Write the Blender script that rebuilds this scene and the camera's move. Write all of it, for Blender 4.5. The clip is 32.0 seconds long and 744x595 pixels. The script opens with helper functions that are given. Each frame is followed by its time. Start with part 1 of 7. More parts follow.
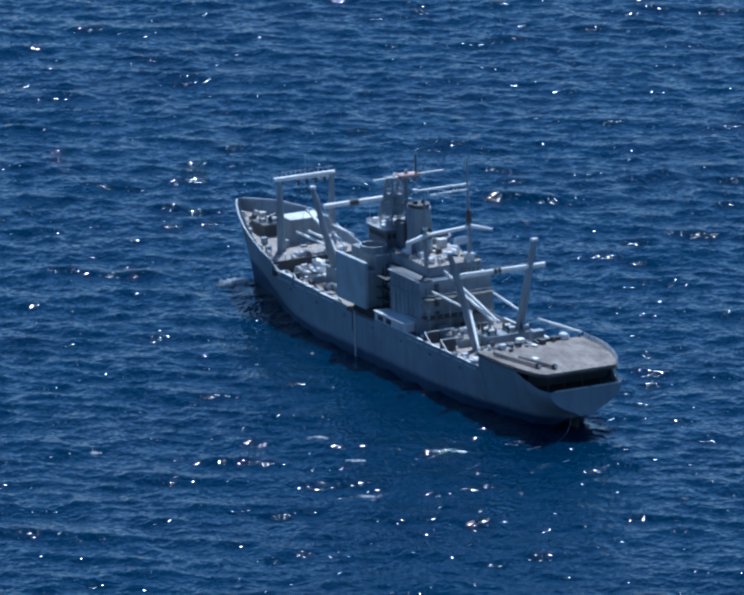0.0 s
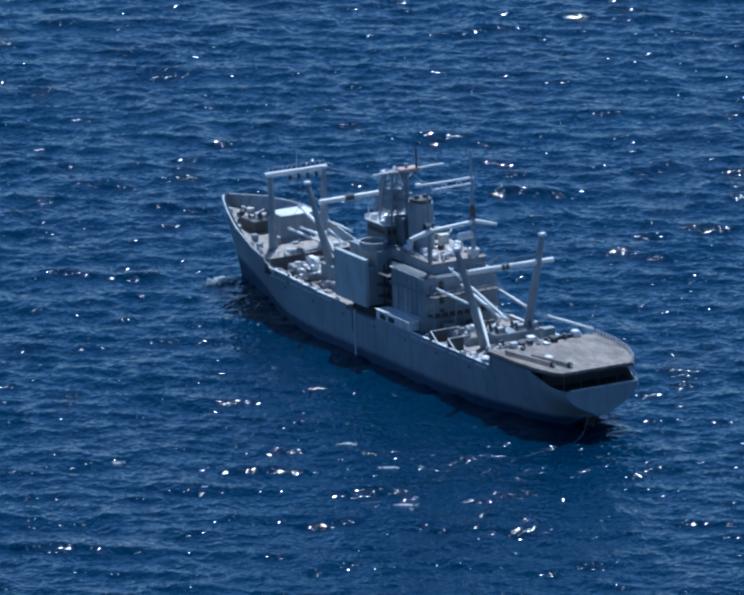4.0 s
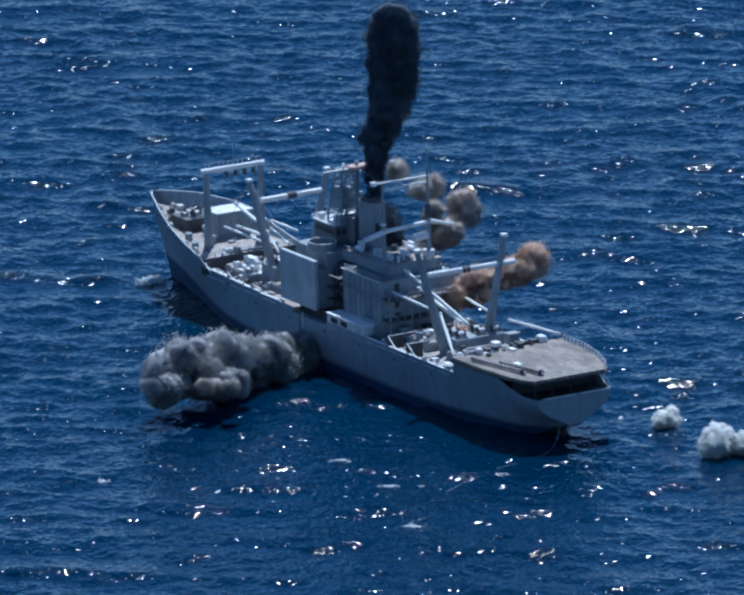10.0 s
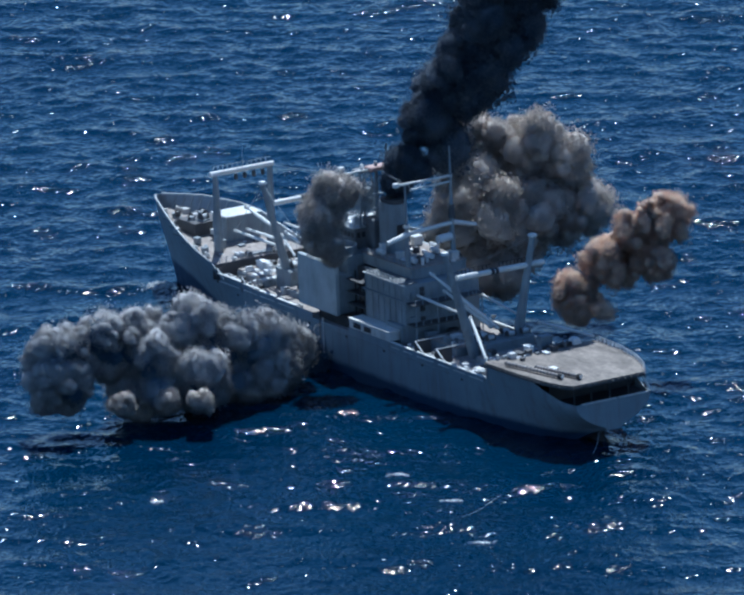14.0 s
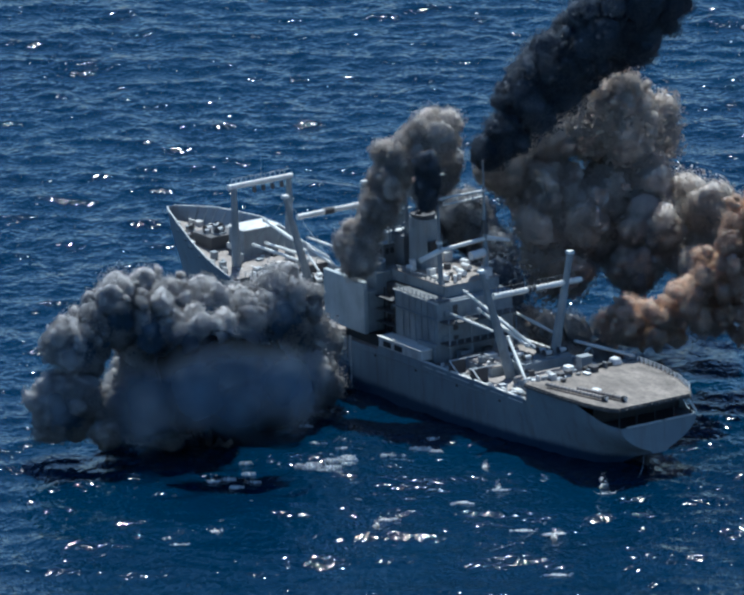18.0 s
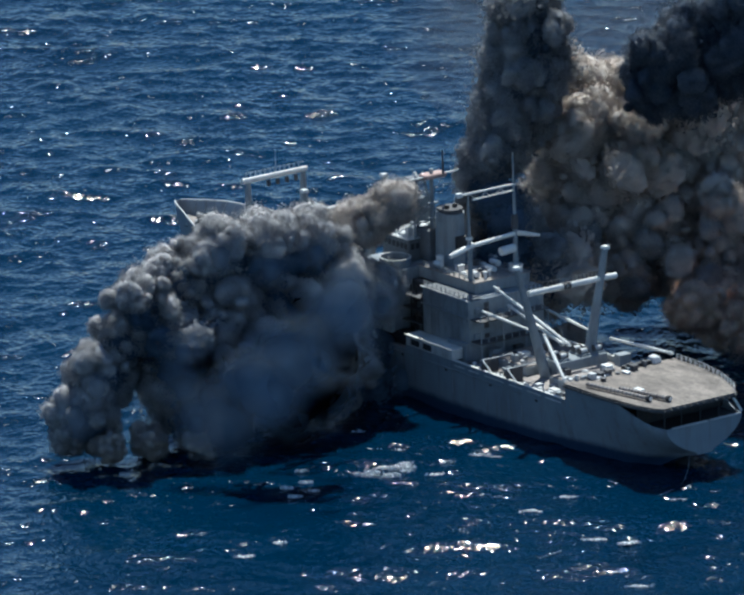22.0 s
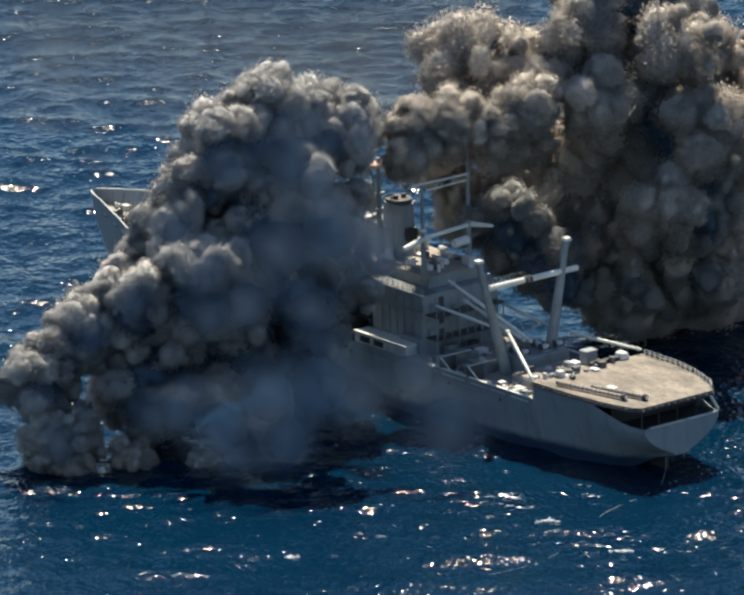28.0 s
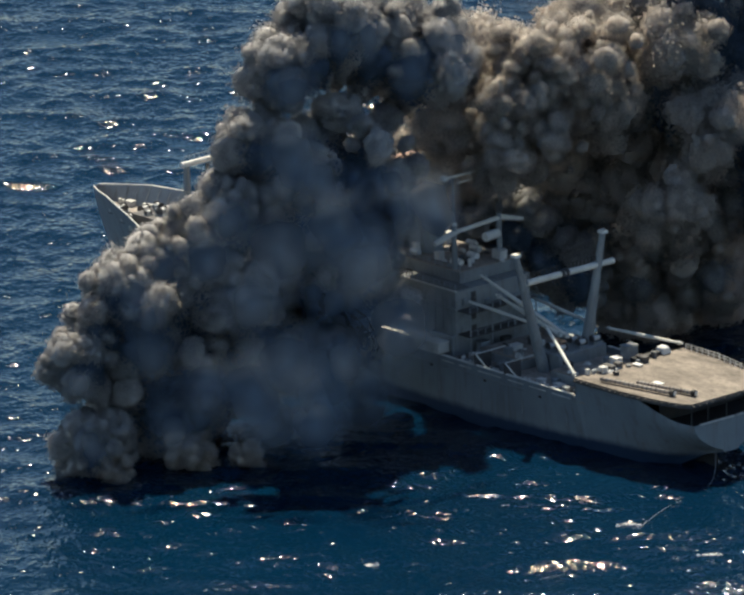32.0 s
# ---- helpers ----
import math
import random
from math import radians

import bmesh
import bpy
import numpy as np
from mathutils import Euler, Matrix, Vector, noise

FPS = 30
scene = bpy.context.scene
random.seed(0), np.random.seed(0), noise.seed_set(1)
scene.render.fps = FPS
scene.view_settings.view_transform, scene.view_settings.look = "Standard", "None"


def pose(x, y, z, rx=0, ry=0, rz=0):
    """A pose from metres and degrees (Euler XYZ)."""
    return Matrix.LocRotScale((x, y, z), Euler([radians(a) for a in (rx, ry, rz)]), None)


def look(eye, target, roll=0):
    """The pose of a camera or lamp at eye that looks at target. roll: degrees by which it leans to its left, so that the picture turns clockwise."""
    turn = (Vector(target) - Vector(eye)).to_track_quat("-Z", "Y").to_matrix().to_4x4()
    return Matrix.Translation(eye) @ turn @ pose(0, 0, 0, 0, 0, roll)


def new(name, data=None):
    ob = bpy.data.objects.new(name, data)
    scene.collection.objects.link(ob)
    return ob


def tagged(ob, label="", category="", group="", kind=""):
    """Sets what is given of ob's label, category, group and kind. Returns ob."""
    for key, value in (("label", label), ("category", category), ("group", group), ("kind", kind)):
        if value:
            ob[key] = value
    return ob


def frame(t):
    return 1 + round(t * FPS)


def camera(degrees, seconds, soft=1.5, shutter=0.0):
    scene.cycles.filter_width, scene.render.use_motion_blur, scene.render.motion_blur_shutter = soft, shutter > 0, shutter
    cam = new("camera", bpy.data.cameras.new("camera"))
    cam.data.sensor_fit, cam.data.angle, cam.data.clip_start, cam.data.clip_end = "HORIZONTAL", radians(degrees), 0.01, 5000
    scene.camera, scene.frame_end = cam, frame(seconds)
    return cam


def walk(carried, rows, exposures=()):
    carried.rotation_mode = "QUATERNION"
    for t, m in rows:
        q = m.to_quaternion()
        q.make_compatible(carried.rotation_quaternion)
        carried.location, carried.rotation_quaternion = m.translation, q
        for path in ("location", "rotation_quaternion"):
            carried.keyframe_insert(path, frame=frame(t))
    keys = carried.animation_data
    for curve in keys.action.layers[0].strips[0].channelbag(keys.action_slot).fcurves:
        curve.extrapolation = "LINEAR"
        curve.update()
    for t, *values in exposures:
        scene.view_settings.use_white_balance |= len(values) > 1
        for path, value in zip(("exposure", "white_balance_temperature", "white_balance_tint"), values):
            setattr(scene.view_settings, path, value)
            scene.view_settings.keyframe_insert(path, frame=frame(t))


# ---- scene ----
# ---- camera ----
EXPOSURES = [(0, 0.05, 4600, 8), (9, 0.05, 4600, 8), (14, 0.15, 4800, 6), (19, 0.24, 5200, 4), (25, 0.42, 5900, 4), (28.5, 0.76, 6900, 6), (30, 0.74, 7100, 6), (32, 0.45, 7000, 6)]
cam = camera(4.1674, 32.0, soft=2.8)
walk(cam, [
    (0.0, pose(-1930.25, 974.78, 556.51, 76.3546, 1.7959, -116.0246)),
    (0.5, pose(-1919.91, 978.09, 555.37, 76.3399, 1.9037, -116.2474)),
    (1.0, pose(-1909.59, 981.36, 554.30, 76.3159, 1.9867, -116.5336)),
    (1.5, pose(-1899.29, 984.58, 553.32, 76.2927, 2.1749, -116.7649)),
    (2.0, pose(-1889.01, 987.76, 552.42, 76.2609, 2.2136, -116.9504)),
    (2.5, pose(-1878.75, 990.90, 551.59, 76.2401, 2.2949, -117.1507)),
    (4.5, pose(-1837.87, 1003.11, 548.97, 76.1118, 1.8305, -117.8553)),
    (5.0, pose(-1827.69, 1006.09, 548.48, 76.0834, 1.4807, -118.0639)),
    (5.5, pose(-1817.53, 1009.03, 548.04, 76.0588, 1.4435, -118.4712)),
    (6.0, pose(-1807.37, 1011.95, 547.67, 76.0189, 1.3039, -118.6233)),
    (6.5, pose(-1797.23, 1014.84, 547.34, 75.9732, 1.4092, -118.8328)),
    (7.0, pose(-1787.09, 1017.71, 547.06, 75.9312, 1.4527, -119.0306)),
    (7.5, pose(-1776.97, 1020.56, 546.84, 75.8854, 1.5163, -119.2306)),
    (8.0, pose(-1766.85, 1023.39, 546.65, 75.8369, 1.6629, -119.4526)),
    (8.5, pose(-1756.74, 1026.20, 546.51, 75.7988, 1.8065, -119.6802)),
    (9.0, pose(-1746.63, 1029.00, 546.41, 75.7492, 1.7423, -119.8477)),
    (9.5, pose(-1736.53, 1031.78, 546.35, 75.7008, 1.7089, -120.0300)),
    (10.0, pose(-1726.44, 1034.55, 546.32, 75.6518, 1.5937, -120.1971)),
    (10.5, pose(-1716.34, 1037.31, 546.33, 75.5990, 1.6602, -120.4070)),
    (11.0, pose(-1706.25, 1040.06, 546.36, 75.5417, 1.7284, -120.6237)),
    (11.5, pose(-1696.16, 1042.81, 546.41, 75.4849, 1.8810, -120.8547)),
    (12.0, pose(-1686.07, 1045.55, 546.50, 75.4370, 2.0955, -121.1073)),
    (12.5, pose(-1675.97, 1048.29, 546.60, 75.3784, 2.2453, -121.3427)),
    (13.0, pose(-1665.88, 1051.03, 546.72, 75.3325, 2.4230, -121.5794)),
    (13.5, pose(-1655.78, 1053.76, 546.85, 75.2755, 2.4040, -121.7726)),
    (14.0, pose(-1645.67, 1056.51, 547.00, 75.2569, 2.3706, -121.9625)),
    (14.5, pose(-1635.56, 1059.25, 547.16, 75.3140, 2.3273, -122.1445)),
    (16.5, pose(-1595.05, 1070.32, 547.83, 75.1025, 1.7975, -122.8248)),
    (17.0, pose(-1584.90, 1073.11, 548.00, 75.0402, 1.7455, -123.0150)),
    (17.5, pose(-1574.73, 1075.93, 548.16, 74.9850, 1.8176, -123.2395)),
    (18.0, pose(-1564.55, 1078.76, 548.31, 74.9235, 1.8975, -123.4684)),
    (18.5, pose(-1554.36, 1081.60, 548.45, 74.8593, 2.0128, -123.7115)),
    (19.0, pose(-1544.15, 1084.47, 548.58, 74.8037, 2.0988, -123.9565)),
    (19.5, pose(-1533.93, 1087.37, 548.68, 74.7528, 2.1214, -124.1814)),
    (20.0, pose(-1523.69, 1090.28, 548.77, 74.6976, 2.1045, -124.4005)),
    (20.5, pose(-1513.43, 1093.23, 548.84, 74.6406, 2.0092, -124.6012)),
    (21.0, pose(-1503.16, 1096.20, 548.87, 74.5883, 1.8897, -124.7876)),
    (21.5, pose(-1492.86, 1099.20, 548.89, 74.5328, 1.8312, -125.0086)),
    (22.0, pose(-1482.54, 1102.24, 548.87, 74.4841, 1.8704, -125.2540)),
    (22.5, pose(-1472.20, 1105.31, 548.81, 74.4281, 1.9378, -125.5101)),
    (23.0, pose(-1461.84, 1108.41, 548.72, 74.3707, 2.0926, -125.7958)),
    (23.5, pose(-1451.45, 1111.55, 548.59, 74.3250, 2.4360, -126.1337)),
    (24.0, pose(-1441.04, 1114.73, 548.42, 74.2755, 2.6533, -126.4468)),
    (24.5, pose(-1430.60, 1117.95, 548.21, 74.2280, 2.7678, -126.7268)),
    (25.0, pose(-1420.13, 1121.22, 547.95, 74.1781, 2.7892, -127.0249)),
    (25.5, pose(-1409.64, 1124.53, 547.64, 74.1364, 2.5407, -127.3945)),
    (27.5, pose(-1367.35, 1138.26, 545.84, 73.9681, 1.4742, -128.4599)),
    (28.0, pose(-1356.70, 1141.82, 545.24, 73.9287, 1.3244, -128.6918)),
    (28.5, pose(-1346.01, 1145.44, 544.57, 73.8877, 1.1883, -128.9300)),
    (29.0, pose(-1335.29, 1149.11, 543.83, 73.8620, 1.2389, -129.2319)),
    (29.5, pose(-1324.53, 1152.85, 543.03, 73.8350, 1.3035, -129.5310)),
    (30.0, pose(-1313.73, 1156.64, 542.14, 73.8077, 1.4416, -129.8606)),
    (30.5, pose(-1302.89, 1160.50, 541.18, 73.7760, 1.4373, -130.1537)),
    (31.0, pose(-1292.02, 1164.43, 540.15, 73.7580, 1.5738, -130.4927)),
    (31.5, pose(-1281.10, 1168.42, 539.02, 73.7405, 1.5250, -130.7884)),
    (32.0, pose(-1270.14, 1172.48, 537.82, 73.7259, 1.3386, -131.0371)),
], exposures=EXPOSURES)

import collections

# ---- world, sun and light ----
SUN_AZ, SUN_EL = -38.0, 61.0
world = bpy.data.worlds.new("sky")
world.use_nodes = True
scene.world = world
wn = world.node_tree.nodes
sky = wn.new("ShaderNodeTexSky")
sky.sky_type, sky.sun_disc = "NISHITA", False
sky.sun_elevation, sky.sun_rotation = radians(SUN_EL), radians(90 - SUN_AZ)
sky.dust_density, sky.ozone_density, sky.altitude = 0.05, 3.0, 300
wn["Background"].inputs[1].default_value = 0.072
world.node_tree.links.new(sky.outputs[0], wn["Background"].inputs[0])
sun = new("sun", bpy.data.lights.new("sun", "SUN"))
sun.data.energy, sun.data.angle, sun.data.color = 5.0, radians(0.53), (1.0, 0.92, 0.78)
sun_dir = Vector((math.cos(radians(SUN_AZ)) * math.cos(radians(SUN_EL)), math.sin(radians(SUN_AZ)) * math.cos(radians(SUN_EL)), math.sin(radians(SUN_EL))))
sun.matrix_world = look(sun_dir * 900, (0, 0, 0))


# ---- materials ----
def node_mat(name):
    m = bpy.data.materials.new(name)
    m.use_nodes = True
    nt = m.node_tree
    return m, nt, nt.nodes["Principled BSDF"]


def wire(nt, a, b):
    nt.links.new(a, b)


def noise_node(nt, scale, detail=4.0, rough=0.55, coord="Object", stretch=None):
    tc = nt.nodes.new("ShaderNodeTexCoord")
    src = tc.outputs[coord]
    if stretch:
        mp = nt.nodes.new("ShaderNodeMapping")
        mp.inputs["Scale"].default_value = stretch
        wire(nt, src, mp.inputs[0])
        src = mp.outputs[0]
    n = nt.nodes.new("ShaderNodeTexNoise")
    n.inputs["Scale"].default_value, n.inputs["Detail"].default_value, n.inputs["Roughness"].default_value = scale, detail, rough
    wire(nt, src, n.inputs["Vector"])
    return n.outputs["Fac"]


def ramp(nt, fac, stops):
    r = nt.nodes.new("ShaderNodeValToRGB")
    while len(r.color_ramp.elements) < len(stops):
        r.color_ramp.elements.new(0.5)
    for e, (pos, col) in zip(r.color_ramp.elements, stops):
        e.position, e.color = pos, (*col, 1)
    wire(nt, fac, r.inputs[0])
    return r.outputs[0]


def mix_col(nt, fac, a, b):
    n = nt.nodes.new("ShaderNodeMix")
    n.data_type = "RGBA"
    for sock, v in ((n.inputs[0], fac), (n.inputs[6], a), (n.inputs[7], b)):
        if hasattr(v, "is_linked"):
            wire(nt, v, sock)
        else:
            sock.default_value = v if isinstance(v, float) else (*v, 1)
    return n.outputs[2]


def bump(nt, bsdf, height, strength, dist):
    b = nt.nodes.new("ShaderNodeBump")
    b.inputs["Strength"].default_value, b.inputs["Distance"].default_value = strength, dist
    wire(nt, height, b.inputs["Height"])
    wire(nt, b.outputs[0], bsdf.inputs["Normal"])


def painted(name, col, rust=0.5, rough=0.6, streak=0.35, grime=0.5):
    """Weathered ship paint: large blotches, vertical streaks, rust freckles."""
    m, nt, b = node_mat(name)
    big = noise_node(nt, 0.18, 5, 0.6)
    base = ramp(nt, big, [(0.3, [c * 0.8 for c in col]), (0.7, [min(1, c * 1.12) for c in col])])
    st = noise_node(nt, 1.0, 4, 0.6, stretch=(0.9, 0.9, 0.07))
    stm = ramp(nt, st, [(0.5, (0, 0, 0)), (0.78, (streak,) * 3)])
    base = mix_col(nt, stm, base, (0.13, 0.085, 0.06))
    soot = noise_node(nt, 0.32, 6, 0.7, stretch=(1, 1, 0.45))
    base = mix_col(nt, ramp(nt, soot, [(0.5, (0, 0, 0)), (0.66, (grime,) * 3)]), base, [c * 0.35 for c in col])
    fine = noise_node(nt, 1.7, 6, 0.7)
    fm = ramp(nt, fine, [(0.62 - 0.12 * rust, (0, 0, 0)), (0.78, (0.75 * rust,) * 3)])
    base = mix_col(nt, fm, base, (0.16, 0.08, 0.045))
    wire(nt, base, b.inputs["Base Color"])
    b.inputs["Roughness"].default_value = rough
    bump(nt, b, fine, 0.25, 0.06)
    return m


GREY = painted("haze_grey_paint", (0.30, 0.335, 0.36), 0.25, 0.55, 0.3)
PALE = painted("pale_grey_paint", (0.72, 0.72, 0.70), 0.3, 0.5, 0.35)
# near white, so crossbeams, caps, roofs and booms look sunlit by colour
BOOM = painted("sunlit_pale_paint", (0.86, 0.85, 0.80), 0.1, 0.45, 0.08, 0.12)
# dark gear and soot, and painted shade in the recess and on bulkheads
DARKST = painted("sooty_shaded_steel", (0.09, 0.09, 0.095), 0.5, 0.7, 0.3)
BLACK = painted("black_paint", (0.03, 0.032, 0.036), 0.3, 0.6, 0.3)
# mid grey for gear, and for the shade painted on the bridge houses
MIDGREY = painted("shade_mid_grey", (0.17, 0.18, 0.19), 0.4, 0.6, 0.4)
FADED = painted("faded_red_paint", (0.52, 0.36, 0.32), 0.3, 0.7, 0.2)
SCREEN = painted("pale_haze_grey_paint", (0.46, 0.50, 0.51), 0.15, 0.55, 0.2, 0.3)
WHITE = painted("white_paint", (0.84, 0.84, 0.82), 0.1, 0.5, 0.1, 0.15)


def deck_material(name, a, b_, spots):
    m, nt, b = node_mat(name)
    n1 = noise_node(nt, 0.22, 7, 0.75, stretch=(0.6, 1.3, 1))
    base = ramp(nt, n1, [(0.3, a), (0.68, b_)])
    n2 = noise_node(nt, 1.3, 6, 0.75)
    base = mix_col(nt, ramp(nt, n2, [(0.5, (0, 0, 0)), (0.72, (0.8,) * 3)]), base, spots)
    wire(nt, base, b.inputs["Base Color"])
    b.inputs["Roughness"].default_value = 0.85
    bump(nt, b, n2, 0.4, 0.08)
    return m


DECK = deck_material("worn_deck", (0.20, 0.17, 0.15), (0.46, 0.41, 0.37), (0.10, 0.07, 0.06))
FLIGHT = deck_material("flight_deck_coating", (0.075, 0.066, 0.058), (0.36, 0.31, 0.265), (0.05, 0.04, 0.035))


def hull_material():
    m, nt, b = node_mat("hull_paint")
    big = noise_node(nt, 0.1, 5, 0.6)
    base = ramp(nt, big, [(0.3, (0.22, 0.26, 0.30)), (0.7, (0.31, 0.36, 0.40))])
    st = noise_node(nt, 1.0, 5, 0.65, stretch=(0.7, 0.7, 0.05))
    base = mix_col(nt, ramp(nt, st, [(0.5, (0, 0, 0)), (0.75, (0.55,) * 3)]), base, (0.14, 0.10, 0.075))
    tc = nt.nodes.new("ShaderNodeTexCoord")
    sp = nt.nodes.new("ShaderNodeSeparateXYZ")
    wire(nt, tc.outputs["Object"], sp.inputs[0])
    wob = noise_node(nt, 0.5, 4, 0.6)
    ad = nt.nodes.new("ShaderNodeMath")
    ad.operation = "MULTIPLY_ADD"
    wire(nt, wob, ad.inputs[0])
    ad.inputs[1].default_value = 0.9
    wire(nt, sp.outputs[2], ad.inputs[2])
    rise = nt.nodes.new("ShaderNodeMapRange")
    wire(nt, sp.outputs[0], rise.inputs[0])
    rise.inputs[1].default_value, rise.inputs[2].default_value = 135.0, 170.0
    rise.inputs[3].default_value, rise.inputs[4].default_value = 0.0, 2.6
    sub = nt.nodes.new("ShaderNodeMath")
    sub.operation = "SUBTRACT"
    wire(nt, ad.outputs[0], sub.inputs[0])
    wire(nt, rise.outputs[0], sub.inputs[1])
    mr = nt.nodes.new("ShaderNodeMapRange")
    wire(nt, sub.outputs[0], mr.inputs[0])
    mr.inputs[1].default_value, mr.inputs[2].default_value = 2.6, 3.8
    mr.inputs[3].default_value, mr.inputs[4].default_value = 1.0, 0.0
    # dark navy towards the waterline, reaching higher at the bow
    base = mix_col(nt, mr.outputs[0], base, (0.022, 0.05, 0.105))
    wire(nt, base, b.inputs["Base Color"])
    b.inputs["Roughness"].default_value = 0.5
    bump(nt, b, big, 0.3, 0.2)
    return m


HULL = hull_material()


def sea_material():
    m, nt, b = node_mat("sea_water")
    n0 = noise_node(nt, 0.02, 4, 0.6)
    wire(nt, ramp(nt, n0, [(0.3, (0.0003, 0.0125, 0.034)), (0.7, (0.0006, 0.018, 0.045))]), b.inputs["Base Color"])
    b.inputs["Roughness"].default_value = 0.06
    b.inputs["IOR"].default_value = 1.333
    b.inputs["Specular IOR Level"].default_value = 0.40
    # wind ripples, long across the wind's way
    tc = nt.nodes.new("ShaderNodeTexCoord")
    mp = nt.nodes.new("ShaderNodeMapping")
    mp.vector_type = "TEXTURE"
    mp.inputs["Rotation"].default_value = (0, 0, radians(-34))
    mp.inputs["Scale"].default_value = (1.15, 1.0, 1.0)
    wire(nt, tc.outputs["Object"], mp.inputs[0])
    rip = nt.nodes.new("ShaderNodeTexNoise")
    rip.inputs["Scale"].default_value, rip.inputs["Detail"].default_value, rip.inputs["Roughness"].default_value = 0.8, 1.0, 0.45
    wire(nt, mp.outputs[0], rip.inputs["Vector"])
    bump(nt, b, rip.outputs["Fac"], 1.0, 0.45)
    return m


SEA = sea_material()


# ---- mesh helpers ----
def part(name, bm, material, parent, label="", smooth=False):
    me = bpy.data.meshes.new(name)
    bm.to_mesh(me)
    bm.free()
    me.materials.append(material)
    if smooth:
        for p in me.polygons:
            p.use_smooth = True
    ob = new(name, me)
    ob.parent = parent
    if label:
        ob["label"] = label
    return ob


def thing(name, label, category, group="", at=(0, 0, 0)):
    ob = new(name)
    ob.location = at
    return tagged(ob, label, category, group)


def box(bm, x0, x1, y0, y1, z0, z1, taper=0.0, bev=0.0):
    t = taper
    v = [bm.verts.new(p) for p in ((x0, y0, z0), (x1, y0, z0), (x1, y1, z0), (x0, y1, z0), (x0 + t, y0 + t, z1), (x1 - t, y0 + t, z1), (x1 - t, y1 - t, z1), (x0 + t, y1 - t, z1))]
    fs = [bm.faces.new([v[i] for i in q]) for q in ((3, 2, 1, 0), (4, 5, 6, 7), (0, 1, 5, 4), (1, 2, 6, 5), (2, 3, 7, 6), (3, 0, 4, 7))]
    if bev:
        bmesh.ops.bevel(bm, geom=list({e for f in fs for e in f.edges}), offset=bev, segments=1, affect="EDGES")
    return bm


def tube(bm, a, b, r0, r1=None, n=10):
    a, b = Vector(a), Vector(b)
    r1 = r0 if r1 is None else r1
    d = (b - a).normalized()
    u = d.orthogonal().normalized()
    w = d.cross(u)
    rings = []
    for c, r in ((a, r0), (b, r1)):
        rings.append([bm.verts.new(c + r * (math.cos(2 * math.pi * k / n) * u + math.sin(2 * math.pi * k / n) * w)) for k in range(n)])
    for k in range(n):
        bm.faces.new((rings[0][k], rings[0][(k + 1) % n], rings[1][(k + 1) % n], rings[1][k]))
    bm.faces.new(rings[0][::-1])
    bm.faces.new(rings[1])
    return bm


def prism(bm, outline, z0, z1):
    lo = [bm.verts.new((x, y, z0)) for x, y in outline]
    hi = [bm.verts.new((x, y, z1)) for x, y in outline]
    n = len(outline)
    bm.faces.new(hi)
    bm.faces.new(lo[::-1])
    for k in range(n):
        bm.faces.new((lo[k], lo[(k + 1) % n], hi[(k + 1) % n], hi[k]))
    bmesh.ops.recalc_face_normals(bm, faces=bm.faces[:])
    return bm


def prism_ring(outer, inner, z0, z1):
    """A flat ring between two outlines."""
    bm = bmesh.new()
    n = len(outer)
    loops = [[bm.verts.new((x, y, z)) for x, y in ln] for ln, z in ((outer, z0), (outer, z1), (inner, z1), (inner, z0))]
    for l0, l1 in zip(loops, loops[1:] + loops[:1]):
        for k in range(n):
            bm.faces.new((l0[k], l0[(k + 1) % n], l1[(k + 1) % n], l1[k]))
    bmesh.ops.recalc_face_normals(bm, faces=bm.faces[:])
    return bm


def BM():
    return bmesh.new()


# ---- the sea ----
def wave_height(x, y):
    rng = np.random.RandomState(7)
    h = np.zeros_like(x)
    for k in range(64):
        lam = 2.4 * (34 / 2.4) ** rng.rand()
        ang = radians(322) + rng.normal(0, 0.42 if lam > 9 else 0.55)
        amp = 0.0049 * lam * (1.0 if lam < 4 else 1.2 if lam < 10 else 1.0 if lam < 20 else 0.6) * (0.5 + rng.rand())
        ph = (x * math.cos(ang) + y * math.sin(ang)) * 2 * math.pi / lam + rng.rand() * 6.28
        c = np.cos(ph + 0.5 * np.sin((x * 0.7 - y * 0.6) * 0.11 + k))
        h += amp * (c + 0.35 * c * c)
    return h


